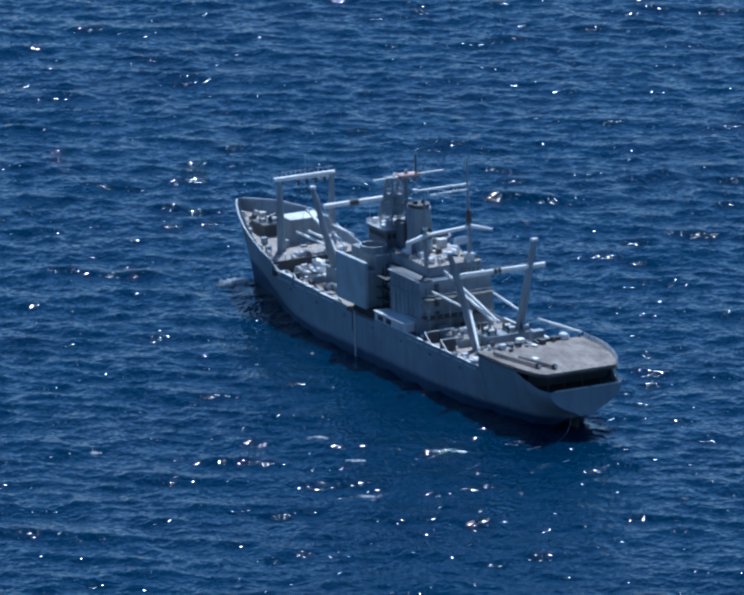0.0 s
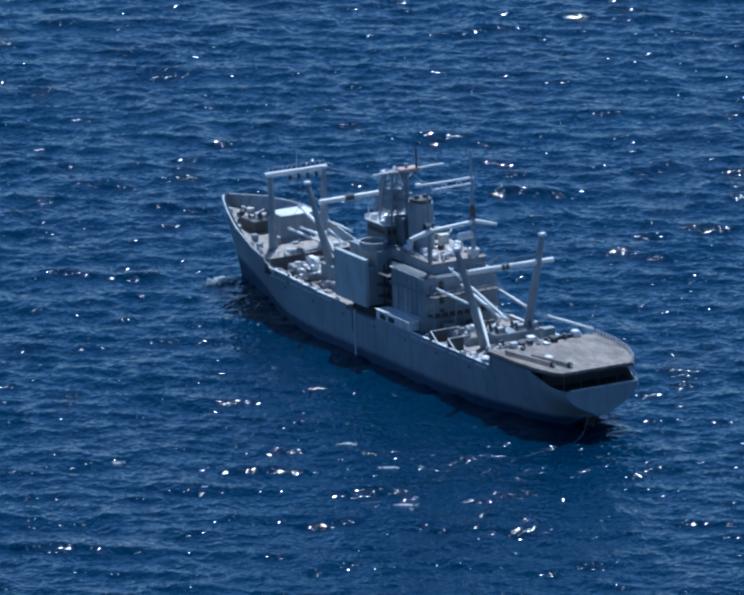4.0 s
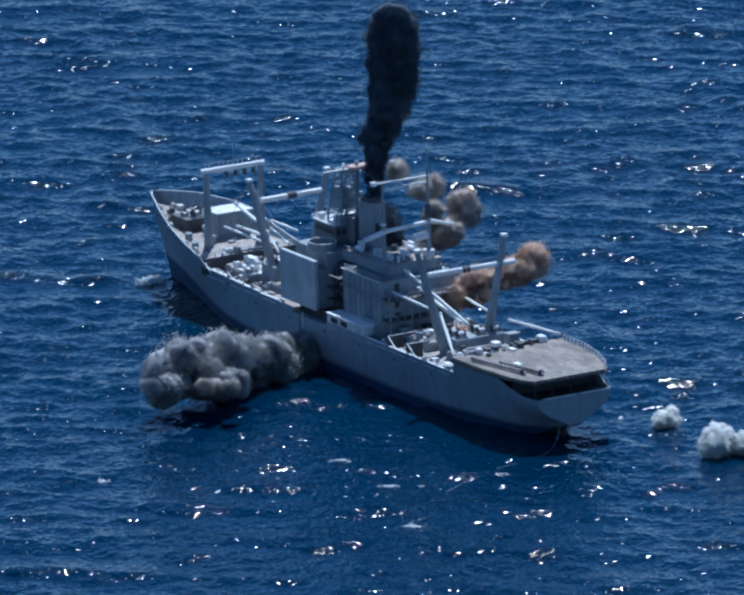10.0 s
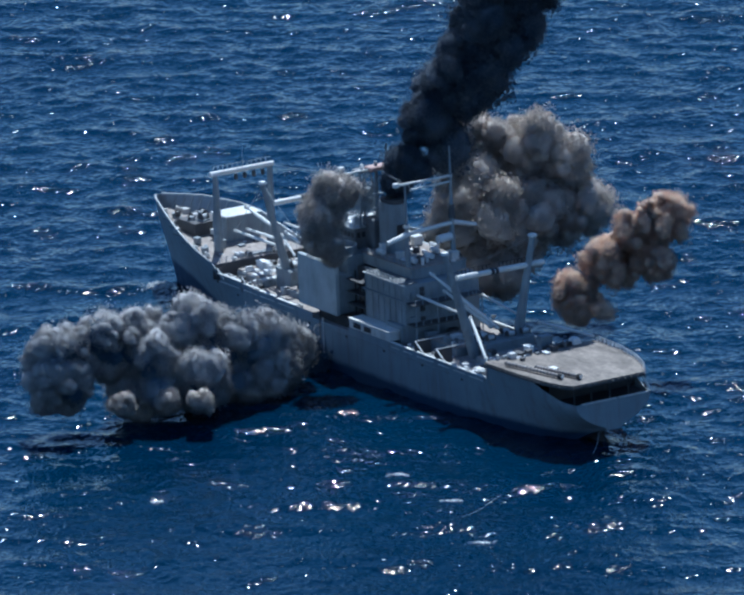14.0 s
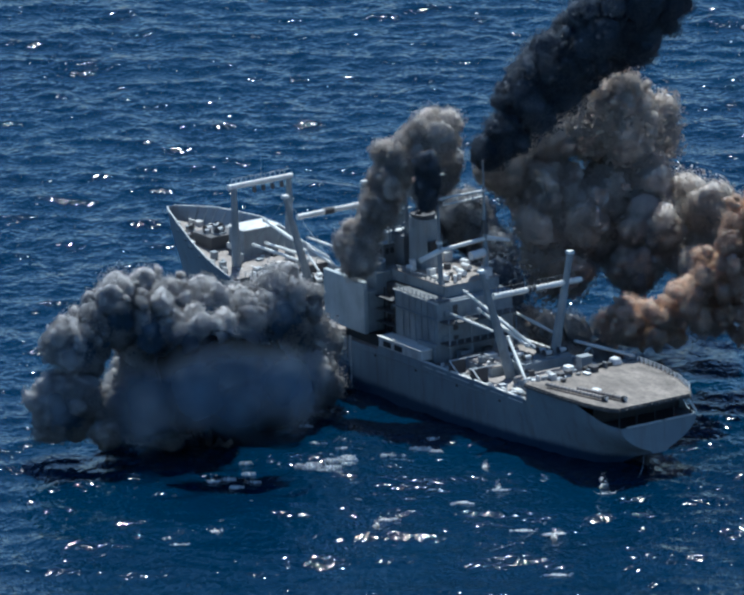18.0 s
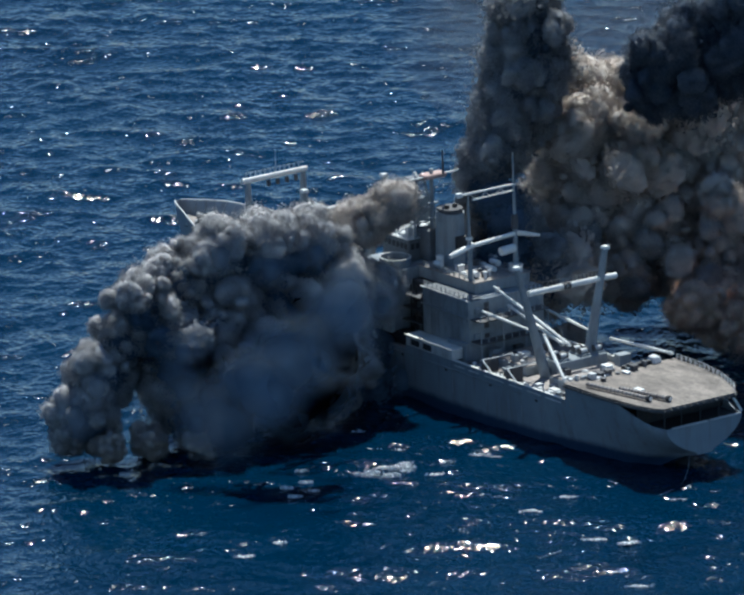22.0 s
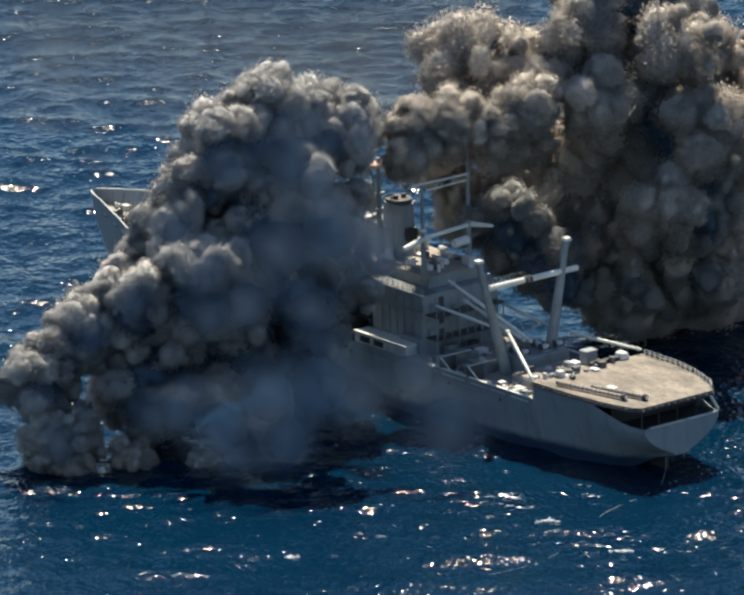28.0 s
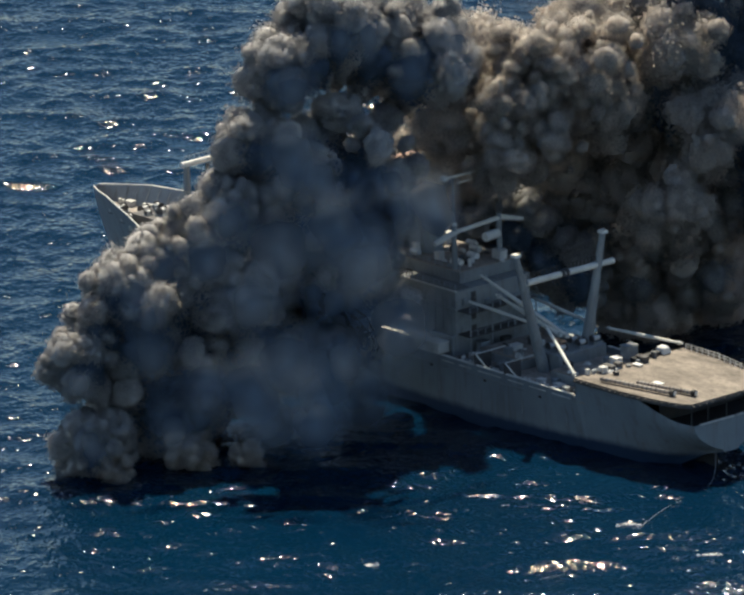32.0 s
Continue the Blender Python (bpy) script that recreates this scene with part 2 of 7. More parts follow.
def build_sea():
    # fine sheet in the middle, coarse apron out to the horizon, one mesh
    ux, uy = Vector((-0.83, 0.56)), Vector((0.56, 0.83))
    def axis(lo, hi, step, far):
        mid = np.arange(lo, hi + step, step)
        out = [step * 1.18 ** k for k in range(1, 60)]
        tail = np.cumsum(out)
        tail = tail[tail < far]
        return np.concatenate([lo - tail[::-1], mid, hi + tail])
    a = axis(-400, 280, 0.8, 4200)
    b = axis(-180, 180, 0.7, 4200)
    A, B = np.meshgrid(a, b, indexing="ij")
    X = 80 + A * ux.x + B * uy.x
    Y = A * ux.y + B * uy.y
    fade = np.clip(1 - np.maximum(np.abs(A + 60) - 480, np.abs(B) - 240) / 300, 0, 1)
    Z = wave_height(X, Y) * fade
    na, nb = len(a), len(b)
    co = np.stack([X, Y, Z], -1).reshape(-1, 3).astype(np.float32)
    i = np.arange(na * nb).reshape(na, nb)
    q = np.stack([i[:-1, :-1], i[:-1, 1:], i[1:, 1:], i[1:, :-1]], -1).reshape(-1, 4)
    me = bpy.data.meshes.new("sea")
    me.vertices.add(len(co))
    me.vertices.foreach_set("co", co.ravel())
    me.loops.add(q.size)
    me.loops.foreach_set("vertex_index", q.ravel().astype(np.int32))
    me.polygons.add(len(q))
    me.polygons.foreach_set("loop_start", np.arange(0, q.size, 4, dtype=np.int32))
    me.polygons.foreach_set("use_smooth", np.ones(len(q), dtype=bool))
    me.update(calc_edges=True)
    me.validate()
    me.materials.append(SEA)
    ob = new("water", me)
    return tagged(ob, "deep blue open sea with wind chop", "sea", kind="structure")


sea = build_sea()


# ---- the ship: x forward, y to port, z up from the waterline ----
def lerp_table(table, x):
    return float(np.interp(x, [a for a, _ in table], [b for _, b in table]))


DECK_B = [(-1, 8.8), (4, 10), (10, 11.3), (18, 12.1), (26, 12.5), (125, 12.5), (133, 12.1), (140, 11.7), (145, 11.2), (150, 10.6), (155, 9.2), (160, 7.4), (165, 5.4), (168, 4.1), (170, 3.2), (172, 2.2), (173.5, 1.4), (175, 0.4)]
WATER_B = [(-1, 5.5), (6, 5.0), (14, 6.5), (25, 9.0), (38, 11.4), (52, 12.4), (110, 12.4), (122, 10.8), (134, 7.8), (146, 4.6), (156, 2.3), (164, 0.7), (168, 0.15), (175, 0.1)]
TOP_Z = [(-1, 10.4), (3, 10.5), (8, 12.2), (12, 13.9), (26, 14.2), (26.3, 11.1), (78.4, 11.0), (78.6, 10.2), (92.6, 10.2), (92.8, 11.3), (118, 11.6), (131, 12.5), (133.5, 13.7), (140, 15.0), (145, 16.2), (150, 17.7), (155, 18.6), (165, 19.1), (175, 18.4)]
BOTTOM_Z = [(-1, 4.2), (4, 2.8), (9, 0.2), (14, -4.5), (20, -7.5), (160, -7.5), (165, -5.0), (168, 0.0), (171.5, 9.0), (174, 15.2), (175, 17.8)]


def half_breadth(x, z):
    top, b0, b1 = lerp_table(TOP_Z, x), lerp_table(WATER_B, x), lerp_table(DECK_B, x)
    if z < 0:
        return b0 * max(0.05, 1 - (z / -8.5) ** 4)
    p = 1.0 if x < 120 else 1.0 + 0.7 * min(1, (x - 120) / 40)
    return b0 + (b1 - b0) * min(1, z / top) ** p


def build_hull(ship):
    bm = BM()
    xs = [-1, 0.5, 2, 4, 6, 8, 10, 12, 15, 18, 22, 26, 26.3, 30, 36, 44, 52, 62, 72, 78.4, 78.6, 85, 92.6, 92.8, 100, 108, 116, 122, 127, 131, 133.5, 137, 141, 145, 149, 153, 157, 161, 164, 167, 169.5, 171.5, 173, 174.2, 175]
    rings = []
    for x in xs:
        z0, z1 = lerp_table(BOTTOM_Z, x), lerp_table(TOP_Z, x)
        ring = []
        for k in range(11):
            z = z0 + (z1 - z0) * k / 10
            b = half_breadth(x, z)
            if x < 16:
                # rounded counter stern
                f = min(1.0, (16 - x) / 12)
                full = lerp_table(DECK_B, x)
                b = b * (1 - f) + f * full * max(0.12, 1 - (1 - k / 10) ** 1.9) ** 0.8
            elif z0 > -1 and k < 3:
                b *= (0.25, 0.7, 0.95)[k]
            ring.append((x, b, z))
        rings.append([bm.verts.new((x, -b, z)) for x, b, z in ring[::-1]] + [bm.verts.new(p) for p in ring])
    for r0, r1 in zip(rings, rings[1:]):
        for k in range(len(r0) - 1):
            bm.faces.new((r0[k], r1[k], r1[k + 1], r0[k + 1]))
    for r, flip in ((rings[0], False), (rings[-1], True)):
        bm.faces.new(r[::-1] if flip else r)
    bmesh.ops.recalc_face_normals(bm, faces=bm.faces[:])
    hull = part("hull", bm, HULL, ship, "weathered haze grey steel hull, dark navy towards the waterline")
    sol = hull.modifiers.new("plate", "SOLIDIFY")
    sol.thickness, sol.offset = 0.18, -1
    return hull


def deck_outline(x0, x1, inset, z, n=14):
    xs = [x0 + (x1 - x0) * k / n for k in range(n + 1)]
    side = [(x, max(0.1, half_breadth(x, z) - inset)) for x in xs]
    return [(x, -b) for x, b in side] + [(x, b) for x, b in side[::-1]]


def build_decks(ship):
    part("main_deck", prism(BM(), deck_outline(22, 134, 0.25, 9.6, 20), 9.6, 10.0), DECK, ship, "worn buff main deck stained with rust")
    # forecastle deck in steps that follow its sheer
    bm = BM()
    xs = [133.6, 141, 149, 157, 165, 172.5]
    lo, hi = [], []
    for x in xs:
        z = 12.9 + (x - 133.6) * 0.075
        b = max(0.2, half_breadth(x, z) - 0.3)
        lo.append((bm.verts.new((x, -b, z)), bm.verts.new((x, b, z))))
    for p, q in zip(lo, lo[1:]):
        bm.faces.new((p[0], q[0], q[1], p[1]))
    geo = bmesh.ops.extrude_face_region(bm, geom=bm.faces[:])
    bmesh.ops.translate(bm, vec=(0, 0, -0.3), verts=[g for g in geo["geom"] if isinstance(g, bmesh.types.BMVert)])
    bmesh.ops.recalc_face_normals(bm, faces=bm.faces[:])
    part("forecastle_deck", bm, DECK, ship, "worn forecastle deck")
    # painted dark, as this aft face lies in shade
    part("forecastle_bulkhead", box(BM(), 133.2, 133.6, -11.6, 11.6, 9.9, 13.0), DARKST, ship)
    part("mooring_deck", prism(BM(), deck_outline(-0.8, 22, 0.25, 9.6, 8), 9.7, 10.0), BLACK, ship)
    fd = [(-0.9, -7.6), (2, -9.6), (9, -12.0), (16, -13.2), (26, -13.4), (26, 12.9), (14, 12.7), (6, 11.8), (0.6, 10.4), (-0.9, 9.2)]
    part("flight_deck", prism(BM(), fd, 14.2, 14.6), FLIGHT, ship, "rusty brown helicopter deck")
    part("deck_edge", prism(BM(), [(x * 1.004 + (0.05 if x > 0 else -0.12), y * 1.012) for x, y in fd], 13.75, 14.19), DARKST, ship)


def build_superstructure(ship):
    def blk(name, m, *a, label="", bev=0.12):
        return part(name, box(BM(), *a, bev=bev), m, ship, label)
    # port and starboard side screens with the open side passage beneath
    blk("side_screen", SCREEN, 83.3, 98, 11.3, 12.3, 12.3, 23.0, label="flat grey side screen")
    blk("side_screen", SCREEN, 83.3, 98, -12.3, -11.3, 12.3, 23.0)
    blk("deckhouse", GREY, 84, 97.8, -11.29, 11.29, 12.3, 20.6, label="forward deckhouse block")
    # dark colour stands for the shade in the recess between the walls
    blk("deckhouse", DARKST, 77.2, 83.9, -6.5, 6.5, 10, 22)
    # black sheet added as the shade inside the side passage
    blk("passage_back", BLACK, 78.7, 92.6, 10.4, 10.7, 10, 12.28, bev=0.0)
    blk("deckhouse", GREY, 62, 77.1, -9, 9, 10, 22.3, label="after deckhouse block")
    # low block painted dark like the shade behind the passage
    blk("deckhouse", DARKST, 77.3, 97.0, -8, 8, 10, 12.29)
    blk("upper_house", GREY, 65, 83.8, -8, 5.2, 22.31, 24.6)
    blk("upper_house", GREY, 84.0, 97, -8.8, 8.8, 20.61, 24.2)
    blk("side_house", PALE, 63, 78.3, 9.2, 12.45, 11.0, 13.0, label="low side house with two openings")
    # bridge and mast house darkened in colour to look shaded
    blk("bridge_house", MIDGREY, 87.5, 96.4, -5.2, 4.6, 24.21, 28.6)
    blk("mast_house", MIDGREY, 84, 88.5, -2.6, 2.0, 24.61, 30.6)
    # round bridge-wing tubs
    for y in (7.4, -8.6):
        ring = [(88.2 + 3.4 * math.cos(a), y + 3.0 * math.sin(a)) for a in [2 * math.pi * k / 24 for k in range(24)]]
        inner = [(88.2 + (px - 88.2) * 0.92, y + (py - y) * 0.92) for px, py in ring]
        bm = BM()
        loops = [[bm.verts.new((px, py, z)) for px, py in ln] for ln, z in ((ring, 24.25), (ring, 25.7), (inner, 25.7), (inner, 24.5))]
        for l0, l1 in zip(loops, loops[1:]):
            for k in range(24):
                bm.faces.new((l0[k], l0[(k + 1) % 24], l1[(k + 1) % 24], l1[k]))
        bmesh.ops.recalc_face_normals(bm, faces=bm.faces[:])
        tub = part("bridge_wing", bm, GREY, ship, "rounded open bridge wing tub")
        part("wing_floor", prism(BM(), inner, 24.28, 24.5), DARKST, tub)
        part("wing_rim", prism_ring(ring, inner, 25.71, 25.8), PALE, tub)
    # funnel
    bm = BM()
    base = [(80.7 + 3.9 * math.cos(a) * (1 if abs(math.cos(a)) < 0.9 else 0.96), -0.6 + 2.6 * math.sin(a)) for a in [2 * math.pi * k / 20 for k in range(20)]]
    prism(bm, base, 22.3, 35.0)
    for v in bm.verts:
        if v.co.z > 30:
            v.co.x = 80.7 + (v.co.x - 80.7) * 0.8
            v.co.z += (v.co.x - 80) * 0.12
    fun = part("funnel", bm, GREY, ship, "grey funnel with sooty top")
    part("funnel_top", prism(BM(), [(80.7 + (x - 80.7) * 0.74, -0.6 + (y + 0.6) * 0.92) for x, y in base], 34.6, 35.7), DARKST, fun)


def goalpost(ship, name, x, legs, beam, r, label):
    """legs: base and top (y, z); beam: two ends (y, z)."""
    kp = new(name)
    kp.parent = ship
    kp["label"] = label
    # sunlight put into the colour: caps and crossbeam paler than the legs
    for b, t in legs:
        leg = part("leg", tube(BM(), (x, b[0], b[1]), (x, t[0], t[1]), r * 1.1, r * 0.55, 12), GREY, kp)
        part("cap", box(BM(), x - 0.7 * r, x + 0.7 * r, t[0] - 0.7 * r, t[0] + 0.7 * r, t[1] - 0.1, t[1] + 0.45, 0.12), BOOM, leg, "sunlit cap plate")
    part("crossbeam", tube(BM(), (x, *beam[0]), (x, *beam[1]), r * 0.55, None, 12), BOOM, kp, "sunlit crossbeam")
    return kp


def build_masts(ship):
    goalpost(ship, "goalpost_mast", 141, [((5.5, 13.5), (5.6, 30)), ((-7.4, 13.5), (-7.8, 30))], [(6.9, 30.2), (-8.6, 30.2)], 1.0, "tall grey goalpost mast")
    goalpost(ship, "heavy_lift_mast", 117, [((2.4, 10), (8.5, 33.2)), ((-5.0, 10), (-10.6, 33))], [(5.8, 28.6), (-10, 28.7)], 1.0, "pair of leaning grey kingposts")
    goalpost(ship, "heavy_lift_mast", 44.5, [((3.6, 10), (9.8, 32.6)), ((-6.2, 10), (-11.2, 32.9))], [(7.3, 27.2), (-13.6, 27.1)], 1.05, "pair of leaning grey kingposts")
    goalpost(ship, "goalpost_mast", 67, [((4.4, 10), (4.7, 33)), ((-6.3, 10), (-6.2, 33.6))], [(3.6, 31.6), (-6.4, 32.2)], 0.75, "goalpost mast with a drooping crossbeam")



def spar(name, ship, a, b, r0, r1=None, m=None, label=""):
    """A cargo boom: tapered tube with collars and a head fitting."""
    a, b = Vector(a), Vector(b)
    mid = a.lerp(b, 0.5)
    bm = BM()
    tube(bm, a, mid, r0 * 0.75, r0, 10)
    tube(bm, mid, b, r0, (r1 or r0) * 0.75, 10)
    ob = part(name, bm, m or BOOM, ship, label)
    for k in (0.03, 0.95):
        c = a.lerp(b, k)
        d = (b - a).normalized() * 0.2
        part("collar", tube(BM(), c - d, c + d, r0 * 1.2, None, 8), PALE, ob)
    return ob


def stanchions(ship, name, pts, h, spacing, m, rails=(1.0, 0.5)):
    """A guard rail along pts with posts and thin rails."""
    fence = new(name)
    fence.parent = ship
    pts = [Vector(p) for p in pts]
    post = None
    for a, b in zip(pts, pts[1:]):
        n = max(1, int((b - a).length / spacing))
        for k in range(n):
            if post is None:
                post = part("post", box(BM(), -0.07, 0.07, -0.07, 0.07, 0, h), m, fence)
                post.location = a
            else:
                o = new("post", post.data)
                o.parent, o.location = fence, a.lerp(b, k / n)
        for f in rails:
            part("rail", tube(BM(), a + Vector((0, 0, h * f)), b + Vector((0, 0, h * f)), 0.06, None, 5), m, fence)
    return fence


def winch(ship, x, y, z, s=1.0, turn=0.0):
    w = new("winch")
    w.parent = ship
    w.matrix_local = pose(x, y, z, 0, 0, turn) @ Matrix.Diagonal((s, s, s, 1))
    part("bed", box(BM(), -1.1, 1.1, -1.3, 1.3, 0, 0.35, 0.05), GREY, w)
    part("drum", tube(BM(), (0, -1.0, 1.0), (0, 1.0, 1.0), 0.55, None, 12), PALE, w)
    for y0 in (-1.1, 0.95):
        part("flange", tube(BM(), (0, y0, 1.0), (0, y0 + 0.15, 1.0), 0.85, None, 12), DARKST, w)
    part("motor", box(BM(), 0.6, 1.5, -0.6, 0.6, 0.3, 1.3, bev=0.1), GREY, w)
    return w


def bollard(ship, x, y, z):
    b = new("bollard")
    b.parent, b.location = ship, (x, y, z)
    part("plate", box(BM(), -0.9, 0.9, -0.35, 0.35, 0, 0.12), DARKST, b)
    for dx in (-0.5, 0.5):
        part("bitt", tube(BM(), (dx, 0, 0.1), (dx, 0, 1.0), 0.26, 0.3, 10), PALE, b)


def locker(ship, x0, x1, y0, y1, z0, z1, m, label="", lid=True):
    bx = part("locker", box(BM(), x0, x1, y0, y1, z0, z1, bev=0.06), m, ship, label)
    if lid:
        part("lid", box(BM(), x0 - 0.08, x1 + 0.08, y0 - 0.08, y1 + 0.08, z1 + 0.005, z1 + 0.14), m, bx)
    return bx


def build_forecastle(ship):
    locker(ship, 145, 150.8, -7.2, 1.0, 13.6, 19.0, GREY, "tall winch house on the forecastle")
    # roof painted paler than its walls for the sun on it
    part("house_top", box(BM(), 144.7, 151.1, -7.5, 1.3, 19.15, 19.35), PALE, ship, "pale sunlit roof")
    locker(ship, 152, 158.8, -2.5, 4.6, 14.2, 16.9, DARKST, "dark raised platform with gear on top")
    for x, y, s, t in ((153.6, 1.5, 0.9, 20), (157, -0.6, 0.8, 80), (155.4, 3.4, 0.6, 0), (162.5, -1.5, 0.9, 10), (165.5, 0.8, 0.8, 60), (161, 3.2, 0.7, 35)):
        winch(ship, x, y, 17.05 if x < 159 else 12.9 + (x - 133.6) * 0.075, s, t)
    for x, y in ((169.5, 1.6), (166, 3.4), (160.5, 5.2), (155.5, 7.2), (149.5, 8.6), (144.5, 9.2), (169, -1.4), (163, -4.2), (156, -7.0), (150, -8.8), (139, 9.6)):
        bollard(ship, x, y, 12.9 + (x - 133.6) * 0.075)
    for x, y, z, sx, sy, sz in ((167.3, -2.2, 15.4, 1.6, 1.2, 0.9), (164, -3.6, 15.2, 2.0, 0.8, 0.8), (159.8, -4.8, 14.9, 1.2, 1.8, 1.1), (157, 6.1, 14.7, 1.0, 0.9, 0.7), (147.5, 6.8, 14.0, 1.4, 1.2, 1.3), (141.5, 8.6, 13.5, 1.0, 1.3, 1.2), (152.5, -6.2, 14.3, 1.8, 1.4, 1.6), (143.2, 3.4, 13.6, 1.5, 1.2, 1.5)):
        locker(ship, x - sx / 2, x + sx / 2, y - sy / 2, y + sy / 2, z, z + sz, PALE if sz < 1.2 else GREY)
    # frames inside the bow bulwark
    for k in range(13):
        x = 146 + k * 2.1
        for s in (-1, 1):
            z0, z1 = 12.9 + (x - 133.6) * 0.075, lerp_table(TOP_Z, x) - 0.15
            b0, b1 = half_breadth(x, z0) - 0.35, half_breadth(x, z1) - 0.2
            bm = BM()
            tube(bm, (x, s * (b0 - 0.35), z0), (x, s * b1, z1), 0.1, None, 4)
            part("bulwark_frame", bm, GREY, ship)
    # rim along the bulwark top, in pieces
    xs = [133.5, 140, 145, 150, 155, 160, 165, 168, 170, 172, 173.5, 174.6]
    for s in (-1, 1):
        for x0, x1 in zip(xs, xs[1:]):
            p0 = (x0, s * lerp_table(DECK_B, x0), lerp_table(TOP_Z, x0) + 0.04)
            p1 = (x1, s * lerp_table(DECK_B, x1), lerp_table(TOP_Z, x1) + 0.04)
            part("bulwark_rim", tube(BM(), p0, p1, 0.16, None, 6), PALE, ship)
    stanchions(ship, "guard_rail", [(134, 11.4, 13.0), (134, 1, 13.0), (134, -11, 13.0)], 1.1, 1.6, PALE)


def build_well_deck(ship):
    # forward hold hatch, beams and scattered fittings
    part("hatch_coaming", box(BM(), 104, 112.5, -6.5, 6.5, 10, 11.3, bev=0.08), GREY, ship)
    for k in range(5):
        part("hatch_cover", box(BM(), 104.3 + k * 1.6, 105.8 + k * 1.6, -6.3, 6.3, 11.305, 11.5), DECK, ship)
    part("hatch_coaming", box(BM(), 120.5, 131.5, -7, 7, 10, 11.4, bev=0.08), GREY, ship)
    for k in range(6):
        part("hatch_cover", box(BM(), 120.7 + k * 1.8, 122.4 + k * 1.8, -6.8, 6.8, 11.405, 11.6 + 0.12 * (k % 3)), DECK if k % 2 else PALE, ship)
    part("fore_beam", tube(BM(), (135.8, 7.5, 12.6), (134.8, -8, 13.6), 0.45, None, 8), GREY, ship)
    part("mast_house", box(BM(), 114, 120, -6.5, 4.5, 10, 14.2, bev=0.15), GREY, ship, "grey winch platform house")
    for x, y, t in ((115.2, 2.4, 0), (118.6, 2.6, 0), (115.2, -4.6, 0), (118.6, -4.4, 0)):
        winch(ship, x, y, 14.25, 0.9, t)
    for x, y, sx, sy, sz, m in ((129.6, 1.8, 2.6, 1.6, 1.2, WHITE), (126.2, 2.6, 1.6, 1.4, 1.5, PALE), (123.4, 4.4, 1.3, 1.3, 0.9, WHITE), (127.5, -2.5, 2.6, 2.0, 1.1, PALE), (113.4, 6.4, 1.0, 1.4, 1.3, PALE), (102.5, 5.4, 1.4, 1.6, 1.6, GREY)):
        locker(ship, x - sx / 2, x + sx / 2, y - sy / 2, y + sy / 2, 11.75 if 120 < x < 131 else 10.0, (11.75 if 120 < x < 131 else 10.0) + sz, m)
    for x, y in ((131.6, 8.6), (126.5, 9.4), (118, 10.2), (108, 10.4), (101, 10.2)):
        bollard(ship, x, y, 10.0)
    # raised side flaps and rails along the deck edge
    for x in (130.6, 120.6):
        part("side_flap", box(BM(), x - 0.15, x + 0.15, 11.2, 12.4, 10.0, 13.0, 0.0), DARKST, ship)
        part("flap_brace", tube(BM(), (x - 0.1, 12.3, 13.0), (x - 2.6, 12.3, 11.2), 0.16, None, 6), BOOM, ship)
    for x0, x1 in ((99, 106.5), (107, 113.5), (114, 120), (121, 130)):
        # bulwark tops in near-white paint carry a sunlit edge
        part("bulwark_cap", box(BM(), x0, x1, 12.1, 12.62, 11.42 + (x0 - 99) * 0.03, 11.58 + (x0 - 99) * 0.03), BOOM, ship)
        part("fender_strip", box(BM(), x0 + 0.5, x1 - 0.7, 12.56, 12.8, 10.6, 10.75), PALE, ship)


